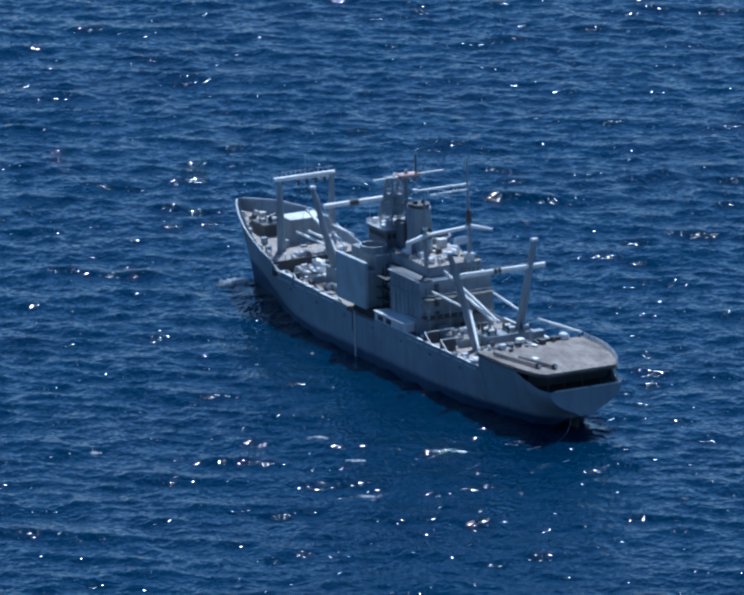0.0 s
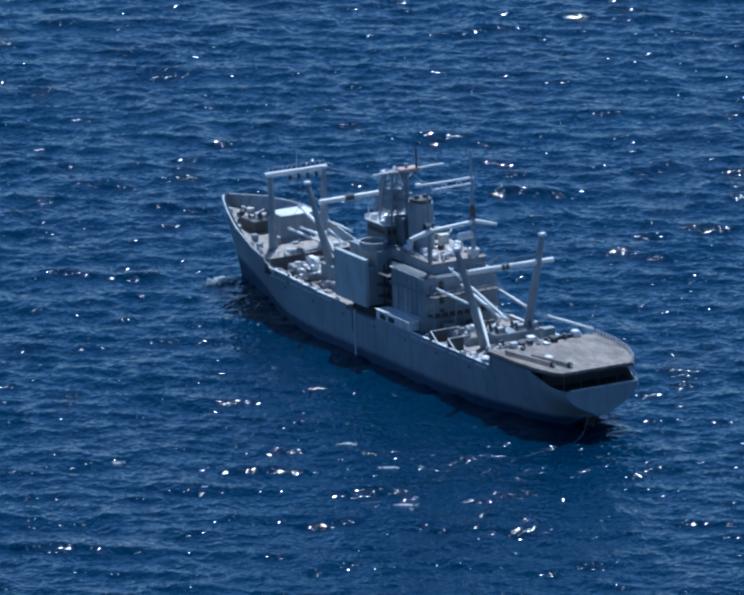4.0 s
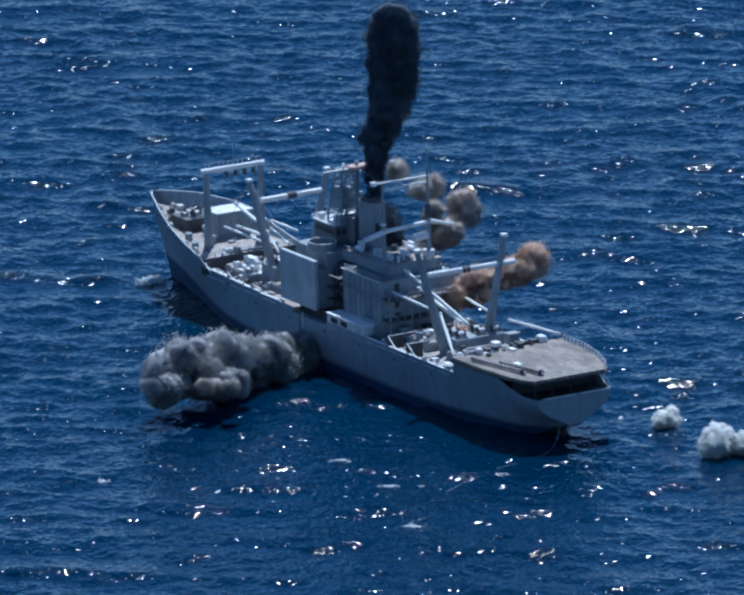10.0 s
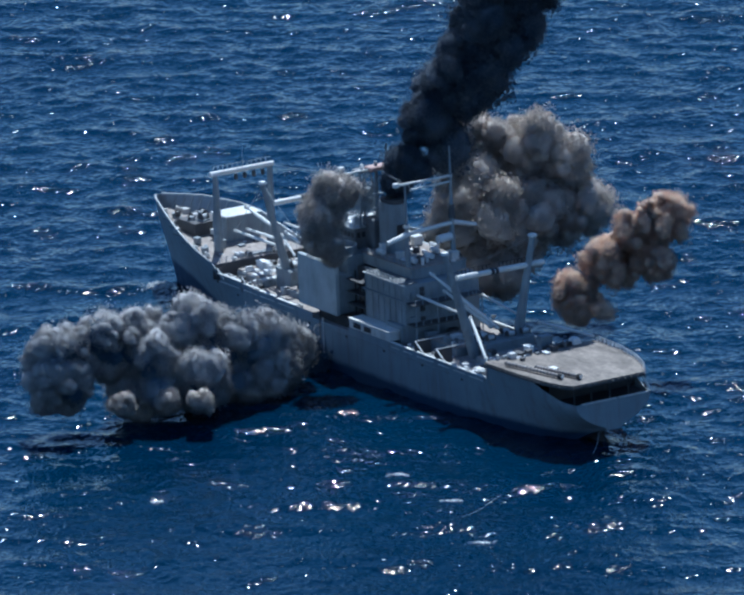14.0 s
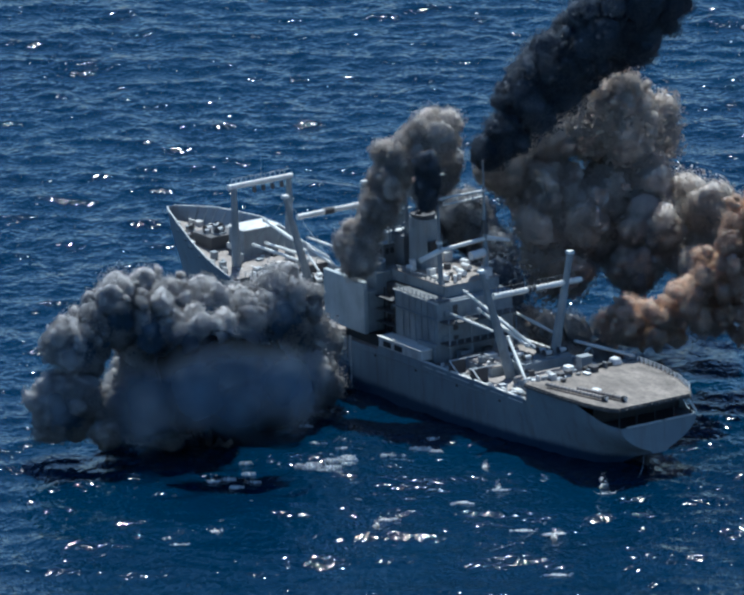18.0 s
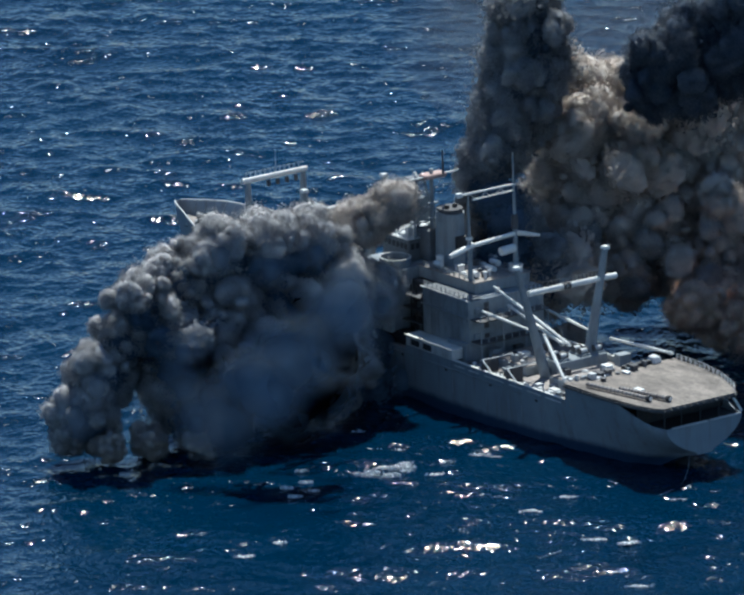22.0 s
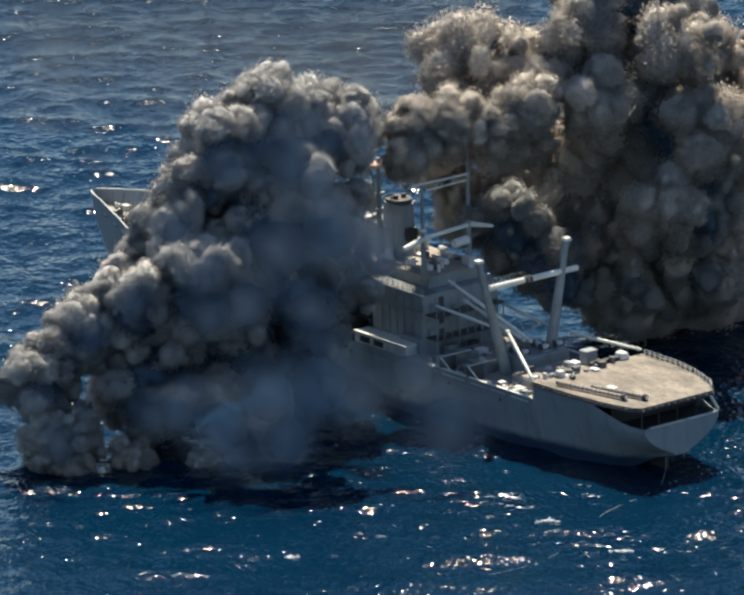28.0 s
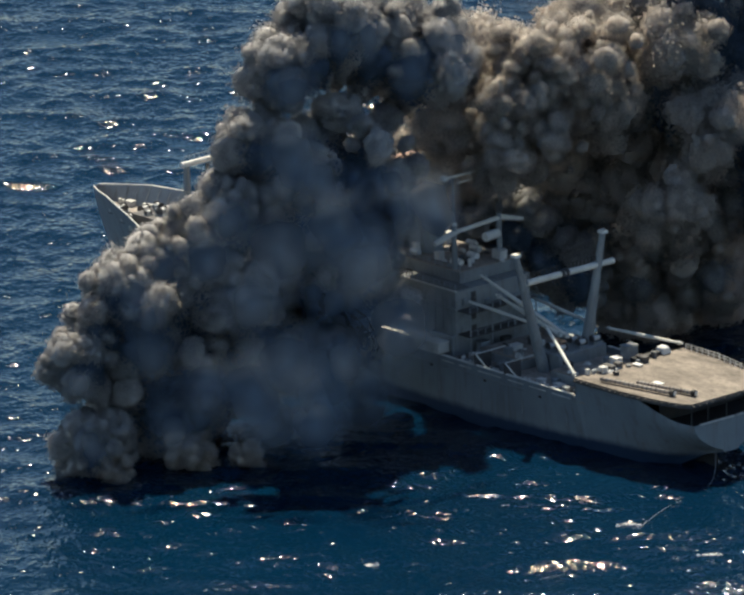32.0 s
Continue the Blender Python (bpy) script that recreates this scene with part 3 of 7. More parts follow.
def build_after_deck(ship):
    part("hatch_coaming", box(BM(), 47.5, 59, -6, 6.2, 10, 11.6, bev=0.08), GREY, ship)
    for k in range(6):
        part("hatch_cover", box(BM(), 47.7 + k * 1.9, 49.5 + k * 1.9, -5.8, 6, 11.605, 11.85), DECK, ship)
    part("mast_house", box(BM(), 41.5, 46.5, -9, 2.6, 10, 13.2, bev=0.15), GREY, ship, "grey winch platform house")
    part("after_bulkhead", box(BM(), 26.35, 27.0, -12.2, 9.0, 10, 14.15), DARKST, ship)
    part("hatch_coaming", box(BM(), 29, 39.5, -6.5, 6.5, 10, 11.7, bev=0.08), GREY, ship)
    for k in range(5):
        part("hatch_cover", box(BM(), 29.3 + k * 2.0, 31.2 + k * 2.0, -6.3, 6.3, 11.705, 11.95), DECK, ship)
    for x, y in ((42.8, 0.8), (45.2, 1.0), (43, -4.2), (45.4, -4.4), (43, -7.6)):
        winch(ship, x, y, 13.25, 0.85)
    for x, y, sx, sy, sz, m in ((57.5, 8.2, 2.0, 1.4, 1.2, PALE), (53.5, 2.2, 1.6, 2.0, 0.8, WHITE), (50.5, 8.4, 1.2, 1.6, 1.4, GREY), (38.5, 9.6, 1.4, 1.2, 1.0, PALE), (34, 9.2, 2.2, 1.2, 0.9, PALE), (31, 10.4, 1.0, 1.0, 1.2, GREY), (60.2, 4.2, 1.5, 2.2, 2.4, GREY), (60.4, -1.5, 1.2, 1.8, 2.0, DARKST)):
        z = 11.9 if 47.5 < x < 59 and abs(y) < 6 else 10.0
        locker(ship, x - sx / 2, x + sx / 2, y - sy / 2, y + sy / 2, z, z + sz, m)
    # folding gangway frames on the port side
    for x in (53.2, 45.2):
        part("side_flap", box(BM(), x - 0.15, x + 0.15, 8.6, 12.4, 10.0, 13.1), DARKST, ship, "raised dark gangway frame")
        part("flap_top", tube(BM(), (x, 12.3, 13.1), (x, 5.0, 13.2), 0.14, None, 6), PALE, ship)
        part("flap_brace", tube(BM(), (x - 0.1, 12.3, 13.2), (x - 3.0, 12.3, 11.3), 0.15, None, 6), BOOM, ship)
    for x0, x1 in ((27, 33), (33.6, 39), (39.6, 44.8), (45.6, 52.8), (53.6, 58), (58.4, 62.6)):
        part("bulwark_cap", box(BM(), x0, x1, 12.1, 12.62, 11.15, 11.3), BOOM, ship)
        part("fender_strip", box(BM(), x0 + 0.4, x1 - 0.8, 12.56, 12.8, 10.3, 10.45), PALE, ship)
        part("bulwark_cap", box(BM(), x0, x1, -12.62, -12.1, 11.15, 11.3), BOOM, ship)
    for x, y in ((56, 10.6), (49.4, 10.8), (41, 10.8), (36, 10.9)):
        bollard(ship, x, y, 10.0)


def build_flight_deck_gear(ship):
    # two long ribbed fender logs lying along the port side
    for (xa, ya), (xb, yb) in (((20.8, 11.2), (5.2, 8.3)), ((14.5, 8.2), (2.6, 5.6))):
        log = part("fender_log", tube(BM(), (xa, ya, 15.2), (xb, yb, 15.2), 0.4, None, 10), DECK, ship, "buff fender log banded with dark lashings")
        a, b = Vector((xa, ya, 15.2)), Vector((xb, yb, 15.2))
        d = (b - a).normalized()
        for k in range(16):
            c = a.lerp(b, (k + 0.5) / 16)
            part("rib", tube(BM(), c - d * 0.1, c + d * 0.1, 0.44, None, 8), MIDGREY if k % 3 else DARKST, log)
        part("end_drum", tube(BM(), b - d * 0.3, b + d * 0.4, 0.6, None, 12), BLACK, log)
        part("end_ring", tube(BM(), b + d * 0.55, b + d * 0.58, 0.46, None, 12), WHITE, log)
    for x, y, sx, sy, sz, m in ((27.4, 1.5, 1.8, 1.4, 1.0, WHITE), (23.4, 0.0, 1.8, 0.9, 0.25, WHITE), (11.8, 5.6, 1.9, 1.0, 0.4, WHITE), (25.2, 5.2, 2.4, 1.0, 0.8, DARKST), (25.0, 3.2, 1.2, 1.2, 0.9, DARKST), (24.8, -2.5, 2.2, 1.2, 0.9, DARKST), (30, -4, 2.0, 2.6, 1.6, GREY), (22, 6.5, 1.0, 0.7, 0.5, DARKST)):
        locker(ship, x - sx / 2, x + sx / 2, y - sy / 2, y + sy / 2, 14.61 if x < 26 else 14.0, 14.61 + sz, m)
    part("deck_crane_arm", box(BM(), 25.4, 26.4, -8.0, -1.0, 14.62, 15.3), BLACK, ship)
    part("dome", box(BM(), 24.6, 27.2, -9.6, -7.4, 14.62, 16.0, 0.35, bev=0.25), WHITE, ship, "white rounded equipment pod")
    # deck edge net frames and guard rail
    edge = [(0.6, 10.4), (6, 11.8), (14, 12.7), (25.6, 12.9)]
    for (x0, y0), (x1, y1) in zip(edge, edge[1:]):
        n = max(2, int(math.hypot(x1 - x0, y1 - y0) / 1.3))
        for k in range(n):
            f = (k + 0.5) / n
            part("net_frame", box(BM(), x0 + (x1 - x0) * f - 0.1, x0 + (x1 - x0) * f + 0.1, y0 + (y1 - y0) * f, y0 + (y1 - y0) * f + 0.9, 14.3, 14.42), BLACK, ship)
    for k in range(12):
        y = -7.2 + k * 1.5
        part("net_frame", box(BM(), -1.7, -0.9, y - 0.1, y + 0.1, 14.2, 14.32), BLACK, ship)
    stanchions(ship, "guard_rail", [(25, -13.2, 14.6), (16, -13.0, 14.6), (9, -11.8, 14.6), (2, -9.4, 14.6), (-0.8, -7.4, 14.6)], 1.0, 1.5, PALE)
    # pillars and brace in the open stern beneath the deck
    # pillars coloured black to merge with the shade under the deck
    for y in (-8.2, -4.2, 0.2, 4.6, 8.6):
        part("pillar", tube(BM(), (0.0, y, 10), (0.0, y, 13.8), 0.14, None, 6), BLACK, ship)
    part("stern_screen", box(BM(), 6.5, 6.9, -10, 10, 10, 13.7), BLACK, ship)
    part("stern_brace", tube(BM(), (-0.7, -7.0, 13.9), (-0.8, -8.9, 10.8), 0.24, None, 8), BOOM, ship)
    for y0, y1 in ((-8.2, -1.2), (-0.6, 7.6)):
        part("stern_rim", box(BM(), -1.35, -0.85, y0, y1, 10.4, 10.62), PALE, ship)
    # rudder and skeg under the counter
    bm = BM()
    prism(bm, [(3.2, -0.35), (8.2, -0.45), (8.2, 0.45), (3.2, 0.35)], -6.5, 2.6)
    part("rudder", bm, BLACK, ship, "dark rudder half out of the water")
    bm = BM()
    prism(bm, [(8.6, -0.5), (20, -1.2), (20, 1.2), (8.6, 0.5)], -6.5, 1.5)
    part("skeg", bm, BLACK, ship)


def build_bridge_details(ship):
    # openings of the low side house: black boxes painted as their shade, with rims
    for x in (75.2, 71.2):
        rec = part("side_opening", box(BM(), x - 1.4, x + 1.4, 12.30, 12.475, 11.35, 12.5, bev=0.0), BLACK, ship, "dark side opening")
        part("rim", box(BM(), x - 1.55, x + 1.55, 12.30, 12.465, 12.52, 12.62), PALE, rec)
    # sunlit look of the roof comes from its near-white colour
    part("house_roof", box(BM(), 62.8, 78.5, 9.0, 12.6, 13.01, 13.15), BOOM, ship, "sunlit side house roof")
    # dark recess with pipes and lockers between the two side walls
    rnd = random.Random(4)
    for k in range(16):
        x = rnd.uniform(77.6, 83.0)
        z = rnd.uniform(13.2, 20.5)
        part("machinery", box(BM(), x - rnd.uniform(0.3, 0.9), x + rnd.uniform(0.3, 0.9), 6.4, 6.6 + rnd.uniform(0.3, 1.6), z - rnd.uniform(0.2, 0.9), z + rnd.uniform(0.2, 0.9), bev=0.04), rnd.choice((DARKST, DARKST, GREY)), ship)
    for z in (14.6, 17.2, 19.8):
        part("gallery", box(BM(), 77.2, 83.3, 6.51, 9.6, z, z + 0.15), DARKST, ship)
    for x in (78.3, 80.2, 82):
        part("pipe", tube(BM(), (x, 8.4, 11), (x, 8.2, 21.6), 0.14, None, 6), BLACK, ship)
    # after wall: ribs, ladder, vents, doors
    for k in range(7):
        x = 63.2 + k * 2.2
        part("wall_rib", box(BM(), x - 0.09, x + 0.09, 9.0, 9.14, 13.2, 22.0), GREY, ship)
    part("wall_ledge", box(BM(), 61.8, 77.3, 8.98, 9.5, 19.0, 19.2), GREY, ship)
    part("wall_ledge", box(BM(), 61.6, 77.4, 8.9, 9.3, 22.31, 22.5), PALE, ship)
    for z in (13.2, 16.4, 19.4):
        door = part("door", box(BM(), 61.88, 61.99, 4.2, 5.3, z, z + 2.1), DARKST, ship)
        part("handle", box(BM(), 61.8, 61.87, 4.4, 4.6, z + 1.0, z + 1.1), PALE, door)
    for y, z in ((7.2, 14.5), (-2.0, 15.0), (1.5, 18.3), (6.8, 19.5), (-5.5, 18.0), (-6.0, 14.0)):
        part("vent", box(BM(), 61.5, 61.98, y - 0.7, y + 0.7, z, z + 1.2, bev=0.08), GREY, ship)
    for z in (14.2, 18.6):
        part("after_gallery", box(BM(), 58.6, 61.95, -8, 8.6, z, z + 0.18), DARKST, ship)
        stanchions(ship, "guard_rail", [(58.7, 8.5, z + 0.18), (58.7, -8, z + 0.18)], 1.0, 1.7, GREY, (1.0,))
        for y in (-7.6, -2.4, 3.0, 8.2):
            part("pillar", tube(BM(), (58.9, y, z - 4.2), (58.9, y, z), 0.13, None, 6), GREY, ship)
    part("lower_house", box(BM(), 62.02, 68, 3, 9.9, 10, 14.1, bev=0.1), GREY, ship)
    # rails round the roofs
    stanchions(ship, "guard_rail", [(62.2, 8.8, 22.5), (77, 8.8, 22.5)], 1.0, 1.4, GREY)
    stanchions(ship, "guard_rail", [(97.6, 11.2, 20.62), (97.6, -11.2, 20.62)], 1.0, 1.5, PALE)
    stanchions(ship, "guard_rail", [(65.2, 5.0, 24.6), (83.6, 5.0, 24.6)], 1.0, 1.6, GREY)
    part("roof_plate", box(BM(), 64.8, 84.0, -8.2, 5.4, 24.61, 24.72), DECK, ship, "buff rusty roof deck")
    part("roof_plate", box(BM(), 62.0, 77.1, 5.5, 8.9, 22.51, 22.6), MIDGREY, ship)
    # life raft canisters and white gear on the roof
    for x, y, z, l in ((69.5, -2.0, 24.75, 2.4), (72.5, -5.2, 24.75, 2.4), (68, 2.8, 24.75, 1.6), (78.5, 4.0, 24.75, 2.0), (75.5, -7.0, 24.75, 2.2)):
        raft = part("raft_canister", tube(BM(), (x - l / 2, y, z + 0.75), (x + l / 2, y, z + 0.75), 0.6, None, 12), WHITE, ship, "white life raft canister")
        part("cradle", box(BM(), x - l / 3, x + l / 3, y - 0.5, y + 0.5, z, z + 0.2), DARKST, raft)
    for x, y, sx, sy, sz in ((66.5, -5.8, 2.2, 1.8, 1.5), (81, -6.2, 1.6, 2.0, 1.8), (74, 2.2, 1.4, 1.4, 1.2), (79.5, 2.9, 1.2, 1.0, 2.0)):
        locker(ship, x - sx / 2, x + sx / 2, y - sy / 2, y + sy / 2, 24.73, 24.73 + sz, PALE)
    part("raft_platform", tube(BM(), (66.6, -2.4, 29.3), (66.6, -5.6, 29.5), 0.85, None, 10), WHITE, ship, "white canister slung under the crossbeam")
    # bridge windows and top
    for k in range(8):
        y = -4.4 + k * 1.16
        part("bridge_window", box(BM(), 87.38, 87.49, y - 0.4, y + 0.4, 26.6, 27.7), BLACK, ship)
    for k in range(6):
        x = 88.4 + k * 1.35
        part("bridge_window", box(BM(), x - 0.45, x + 0.45, 4.61, 4.7, 26.6, 27.7), BLACK, ship)
    part("bridge_roof", box(BM(), 87.2, 96.8, -5.6, 5.0, 28.61, 28.8), PALE, ship)
    stanchions(ship, "guard_rail", [(87.3, 4.9, 28.8), (96.6, 4.9, 28.8), (96.6, -5.5, 28.8)], 0.9, 1.3, PALE)
    for x, y, h in ((89.5, 3.0, 1.6), (92.5, 1.0, 1.0), (94.6, 3.6, 1.3), (91, -3.2, 1.4), (95, -2.0, 0.9)):
        locker(ship, x - 0.5, x + 0.5, y - 0.6, y + 0.6, 28.8, 28.8 + h, PALE, lid=False)
    for x, y, h in ((90.5, 4.2, 5.2), (95.8, 4.4, 3.8), (88.2, -4.8, 4.6), (93, -5.0, 3.2)):
        part("whip_aerial", tube(BM(), (x, y, 28.8), (x, y, 28.8 + h), 0.07, 0.03, 5), PALE, ship)
    # funnel side opening and pipes
    part("funnel_vent", box(BM(), 76.4, 77.4, -1.6, 0.6, 28.2, 30.6), BLACK, ship)
    for y in (-1.5, 0.4):
        part("exhaust_pipe", tube(BM(), (80.2, y, 35.6), (80.2, y, 36.4), 0.5, None, 10), BLACK, ship)


def build_rigging(ship):
    m = new("foremast")
    m.parent = ship
    m["label"] = "grey pole mast with a rusty crosstree"
    part("pole", tube(BM(), (86, -0.2, 24.5), (86, -0.2, 42.4), 0.62, 0.38, 12), GREY, m)
    part("yard", tube(BM(), (86, 8.0, 40.9), (86, -9.4, 41.1), 0.2, None, 8), BOOM, m, "sunlit signal yard")
    part("crosstree", box(BM(), 84.8, 87.4, -3.2, 1.8, 40.6, 41.5, bev=0.2), FADED, m, "faded red crosstree platform")
    part("topmast", tube(BM(), (84.4, -1.9, 41.5), (84.4, -1.9, 46.2), 0.26, 0.14, 8), DARKST, m)
    for y in (6.4, -7.4):
        part("stay", tube(BM(), (86, y * 0.55, 40.9), (86, -0.2, 37.6), 0.08, None, 5), GREY, m)
    tower = new("lattice_tower")
    tower.parent = ship
    tower["label"] = "tapering grey lattice tower on the bridge"
    cx, cy, z0, z1 = 90.2, 0.6, 28.8, 39.6
    corner = lambda k, f: Vector((cx + (-1, 1, 1, -1)[k] * (2.9 - 1.5 * f), cy + (-1, -1, 1, 1)[k] * (2.6 - 1.4 * f), z0 + (z1 - z0) * f))
    for k in range(4):
        part("tower_leg", tube(BM(), corner(k, 0), corner(k, 1), 0.26, 0.2, 8), GREY, tower)
        for n in range(4):
            part("tower_ring", tube(BM(), corner(k, 0.25 * (n + 1)), corner((k + 1) % 4, 0.25 * (n + 1)), 0.16, None, 6), GREY, tower)
            part("tower_brace", tube(BM(), corner(k, 0.25 * n), corner((k + 1) % 4, 0.25 * (n + 1)), 0.13, None, 6), GREY, tower)
    for f, w, h in ((0.27, 2.3, 2.2), (0.52, 1.9, 1.8)):
        part("tower_cabin", box(BM(), cx - w, cx + w, cy - w * 0.9, cy + w * 0.9, z0 + (z1 - z0) * f, z0 + (z1 - z0) * f + h, 0.15, bev=0.08), GREY, tower)
    part("tower_top", box(BM(), cx - 1.7, cx + 1.7, cy - 1.5, cy + 1.5, z1 + 0.2, z1 + 0.4), MIDGREY, tower)
    for dx, dy in ((-1.0, 0.6), (0.9, -0.5)):
        part("lamp_drum", tube(BM(), (cx + dx, cy + dy, z1 + 0.4), (cx + dx, cy + dy, z1 + 1.2), 0.4, 0.32, 10), PALE, tower)
    part("radar_platform", prism(BM(), [(91.0 + 1.9 * math.cos(k * math.pi / 5), -0.2 + 1.9 * math.sin(k * math.pi / 5)) for k in range(10)], 29.4, 29.7), PALE, m)
    part("radar_post", tube(BM(), (91, -0.2, 28.7), (91, -0.2, 31.6), 0.3, 0.16, 8), DARKST, m)
    for z in (32.5, 35.5):
        part("mast_bracket", box(BM(), 85.0, 86.0, -1.2, 0.8, z, z + 0.3), GREY, m)
    # after goalpost: drooping ends, upper lattice and pole aerial
    x = 67
    part("beam_end", tube(BM(), (x, 9.4, 30.3), (x, 3.8, 31.7), 0.5, 0.6, 10), BOOM, ship, "drooping sunlit beam end")
    part("beam_end", tube(BM(), (x, -6.4, 32.3), (x, -12.0, 30.8), 0.55, 0.3, 10), BOOM, ship)
    for y, h0, h1 in ((4.7, 33, 42), (-6.2, 33.5, 48.2)):
        part("topmast", tube(BM(), (x, y, h0), (x, y, h1), 0.38, 0.16, 8), GREY, ship)
    lat = new("upper_lattice")
    lat.parent = ship
    lat["label"] = "light lattice crossbeam"
    part("chord", tube(BM(), (x, 7.0, 42.0), (x, -6.6, 42.0), 0.24, None, 8), BOOM, lat)
    part("chord", tube(BM(), (x, 3.6, 40.6), (x, -6.2, 40.8), 0.18, None, 8), BOOM, lat)
    for k in range(6):
        y = 3.2 - k * 1.8
        part("lattice_bar", tube(BM(), (x, y, 40.7), (x, y - 0.9 * (1 if k % 2 else -1), 41.9), 0.1, None, 5), PALE, lat)
    part("lamp_box", box(BM(), x - 0.5, x + 0.5, 6.2, 7.4, 41.6, 42.5, bev=0.1), WHITE, lat)
    part("mast_collar", tube(BM(), (x, -6.2, 33.2), (x, -6.2, 36.0), 0.75, 0.6, 10), DARKST, ship)
    # rails on top of the heavy-lift crossbeams
    stanchions(ship, "guard_rail", [(44.5, 7.0, 28.0), (44.5, -1.0, 28.0)], 0.8, 0.9, DARKST, (1.0,))
    stanchions(ship, "guard_rail", [(44.5, -3.0, 28.0), (44.5, -12.0, 27.9)], 0.8, 0.9, DARKST, (1.0,))
    stanchions(ship, "guard_rail", [(141, 6.0, 31.0), (141, -8.0, 31.0)], 0.7, 1.1, GREY, (1.0,))
    for y in (0.6, -1.6, -3.8, -6.0):
        part("block", box(BM(), 140.6, 141.4, y - 0.3, y + 0.3, 28.2, 29.4, bev=0.1), DARKST, ship)
    for y in (-2.2, -1.2):
        part("beam_joint", tube(BM(), (44.5, y - 0.35, 27.2), (44.5, y + 0.35, 27.2), 0.72, None, 10), DARKST, ship)
        part("beam_joint", tube(BM(), (117, y - 0.6, 28.65), (117, y + 0.6, 28.65), 0.72, None, 10), DARKST, ship)
    # thin aerial over the bow goalpost
    part("whip_aerial", tube(BM(), (141, -1.2, 31), (141, -1.2, 35.2), 0.06, 0.03, 5), PALE, ship)
    # stowed booms
    lab = "pale sunlit cargo boom"
    spar("cargo_boom", ship, (43, -1.3, 15.6), (62.5, 2.4, 24.0), 0.42, 0.3, None, lab)
    spar("cargo_boom", ship, (44, -0.4, 15.8), (60.5, 0.6, 20.4), 0.42, 0.3, None, lab)
    spar("cargo_boom", ship, (45, 5.0, 18.9), (66, 6.4, 20.3), 0.32, 0.28, None, lab)
    spar("cargo_boom", ship, (46, -8.6, 16.4), (64.6, -10.0, 17.4), 0.32, 0.28, None, lab)
    spar("cargo_boom", ship, (44, -11.4, 15.0), (25.2, -12.6, 15.7), 0.34, 0.28, None, lab)
    spar("cargo_boom", ship, (38.7, 8.0, 20.5), (26.6, 12.0, 14.5), 0.36, 0.3, None, lab)
    spar("cargo_boom", ship, (118, 4.3, 18.8), (140.5, 1.8, 17.5), 0.34, 0.3, None, lab)
    spar("cargo_boom", ship, (118, 3.7, 20.0), (140.5, -1.2, 17.3), 0.34, 0.3, None, lab)
    spar("cargo_boom", ship, (118, 5.2, 22.9), (140.6, -1.0, 22.3), 0.42, 0.34, None, lab)
    spar("cargo_boom", ship, (116, 4.1, 22.4), (100.2, 8.4, 22.6), 0.36, 0.3, None, lab)
    spar("cargo_boom", ship, (116, 5.0, 22.0), (106, 8.0, 19.8), 0.28, 0.24, None, lab)
    spar("cargo_boom", ship, (116, 4.4, 24.4), (98.4, 7.4, 25.9), 0.3, 0.24, None, lab)
    # thin wire stays
    for a, b in (((44.5, 9.8, 32.4), (43, -1.3, 16)), ((44.5, -11, 32.6), (62, -1, 22.6)), ((117, 8.4, 33), (140, 1.8, 17.8)), ((117, 8.4, 33), (100, 8.4, 22.6)), ((141, -7.6, 30), (117, -10.4, 32)), ((86, -0.2, 41), (67, 4.7, 42)), ((86, -0.2, 40), (117, -2, 28.9))):
        part("wire_stay", tube(BM(), a, b, 0.045, None, 4), GREY, ship)


def build_hull_details(ship):
    # hanging pilot rope and scuppers, plating seams, anchor
    part("hanging_rope", tube(BM(), (88.1, 12.75, 11.2), (87.8, 12.95, 0.3), 0.16, None, 6), PALE, ship, "pale rope hanging down the side")
    part("rope_bight", tube(BM(), (89.4, 12.7, 10.4), (89.3, 12.75, 6.2), 0.1, None, 6), DARKST, ship)
    for k in range(9):
        x = 30 + k * 11.0
        b = half_breadth(x, 6.5)
        part("plate_seam", box(BM(), x - 0.06, x + 0.06, b - 0.1, b + 0.05, 4.6, 9.8), GREY, ship)
    for k in range(7):
        x = 36 + k * 14.5
        b = half_breadth(x, 8.8)
        part("scupper", box(BM(), x - 0.35, x + 0.35, b - 0.2, b + 0.06, 8.6, 9.0), BLACK, ship)
    part("rubbing_strake", box(BM(), 40, 110, 12.5, 12.66, 9.2, 9.4), GREY, ship)



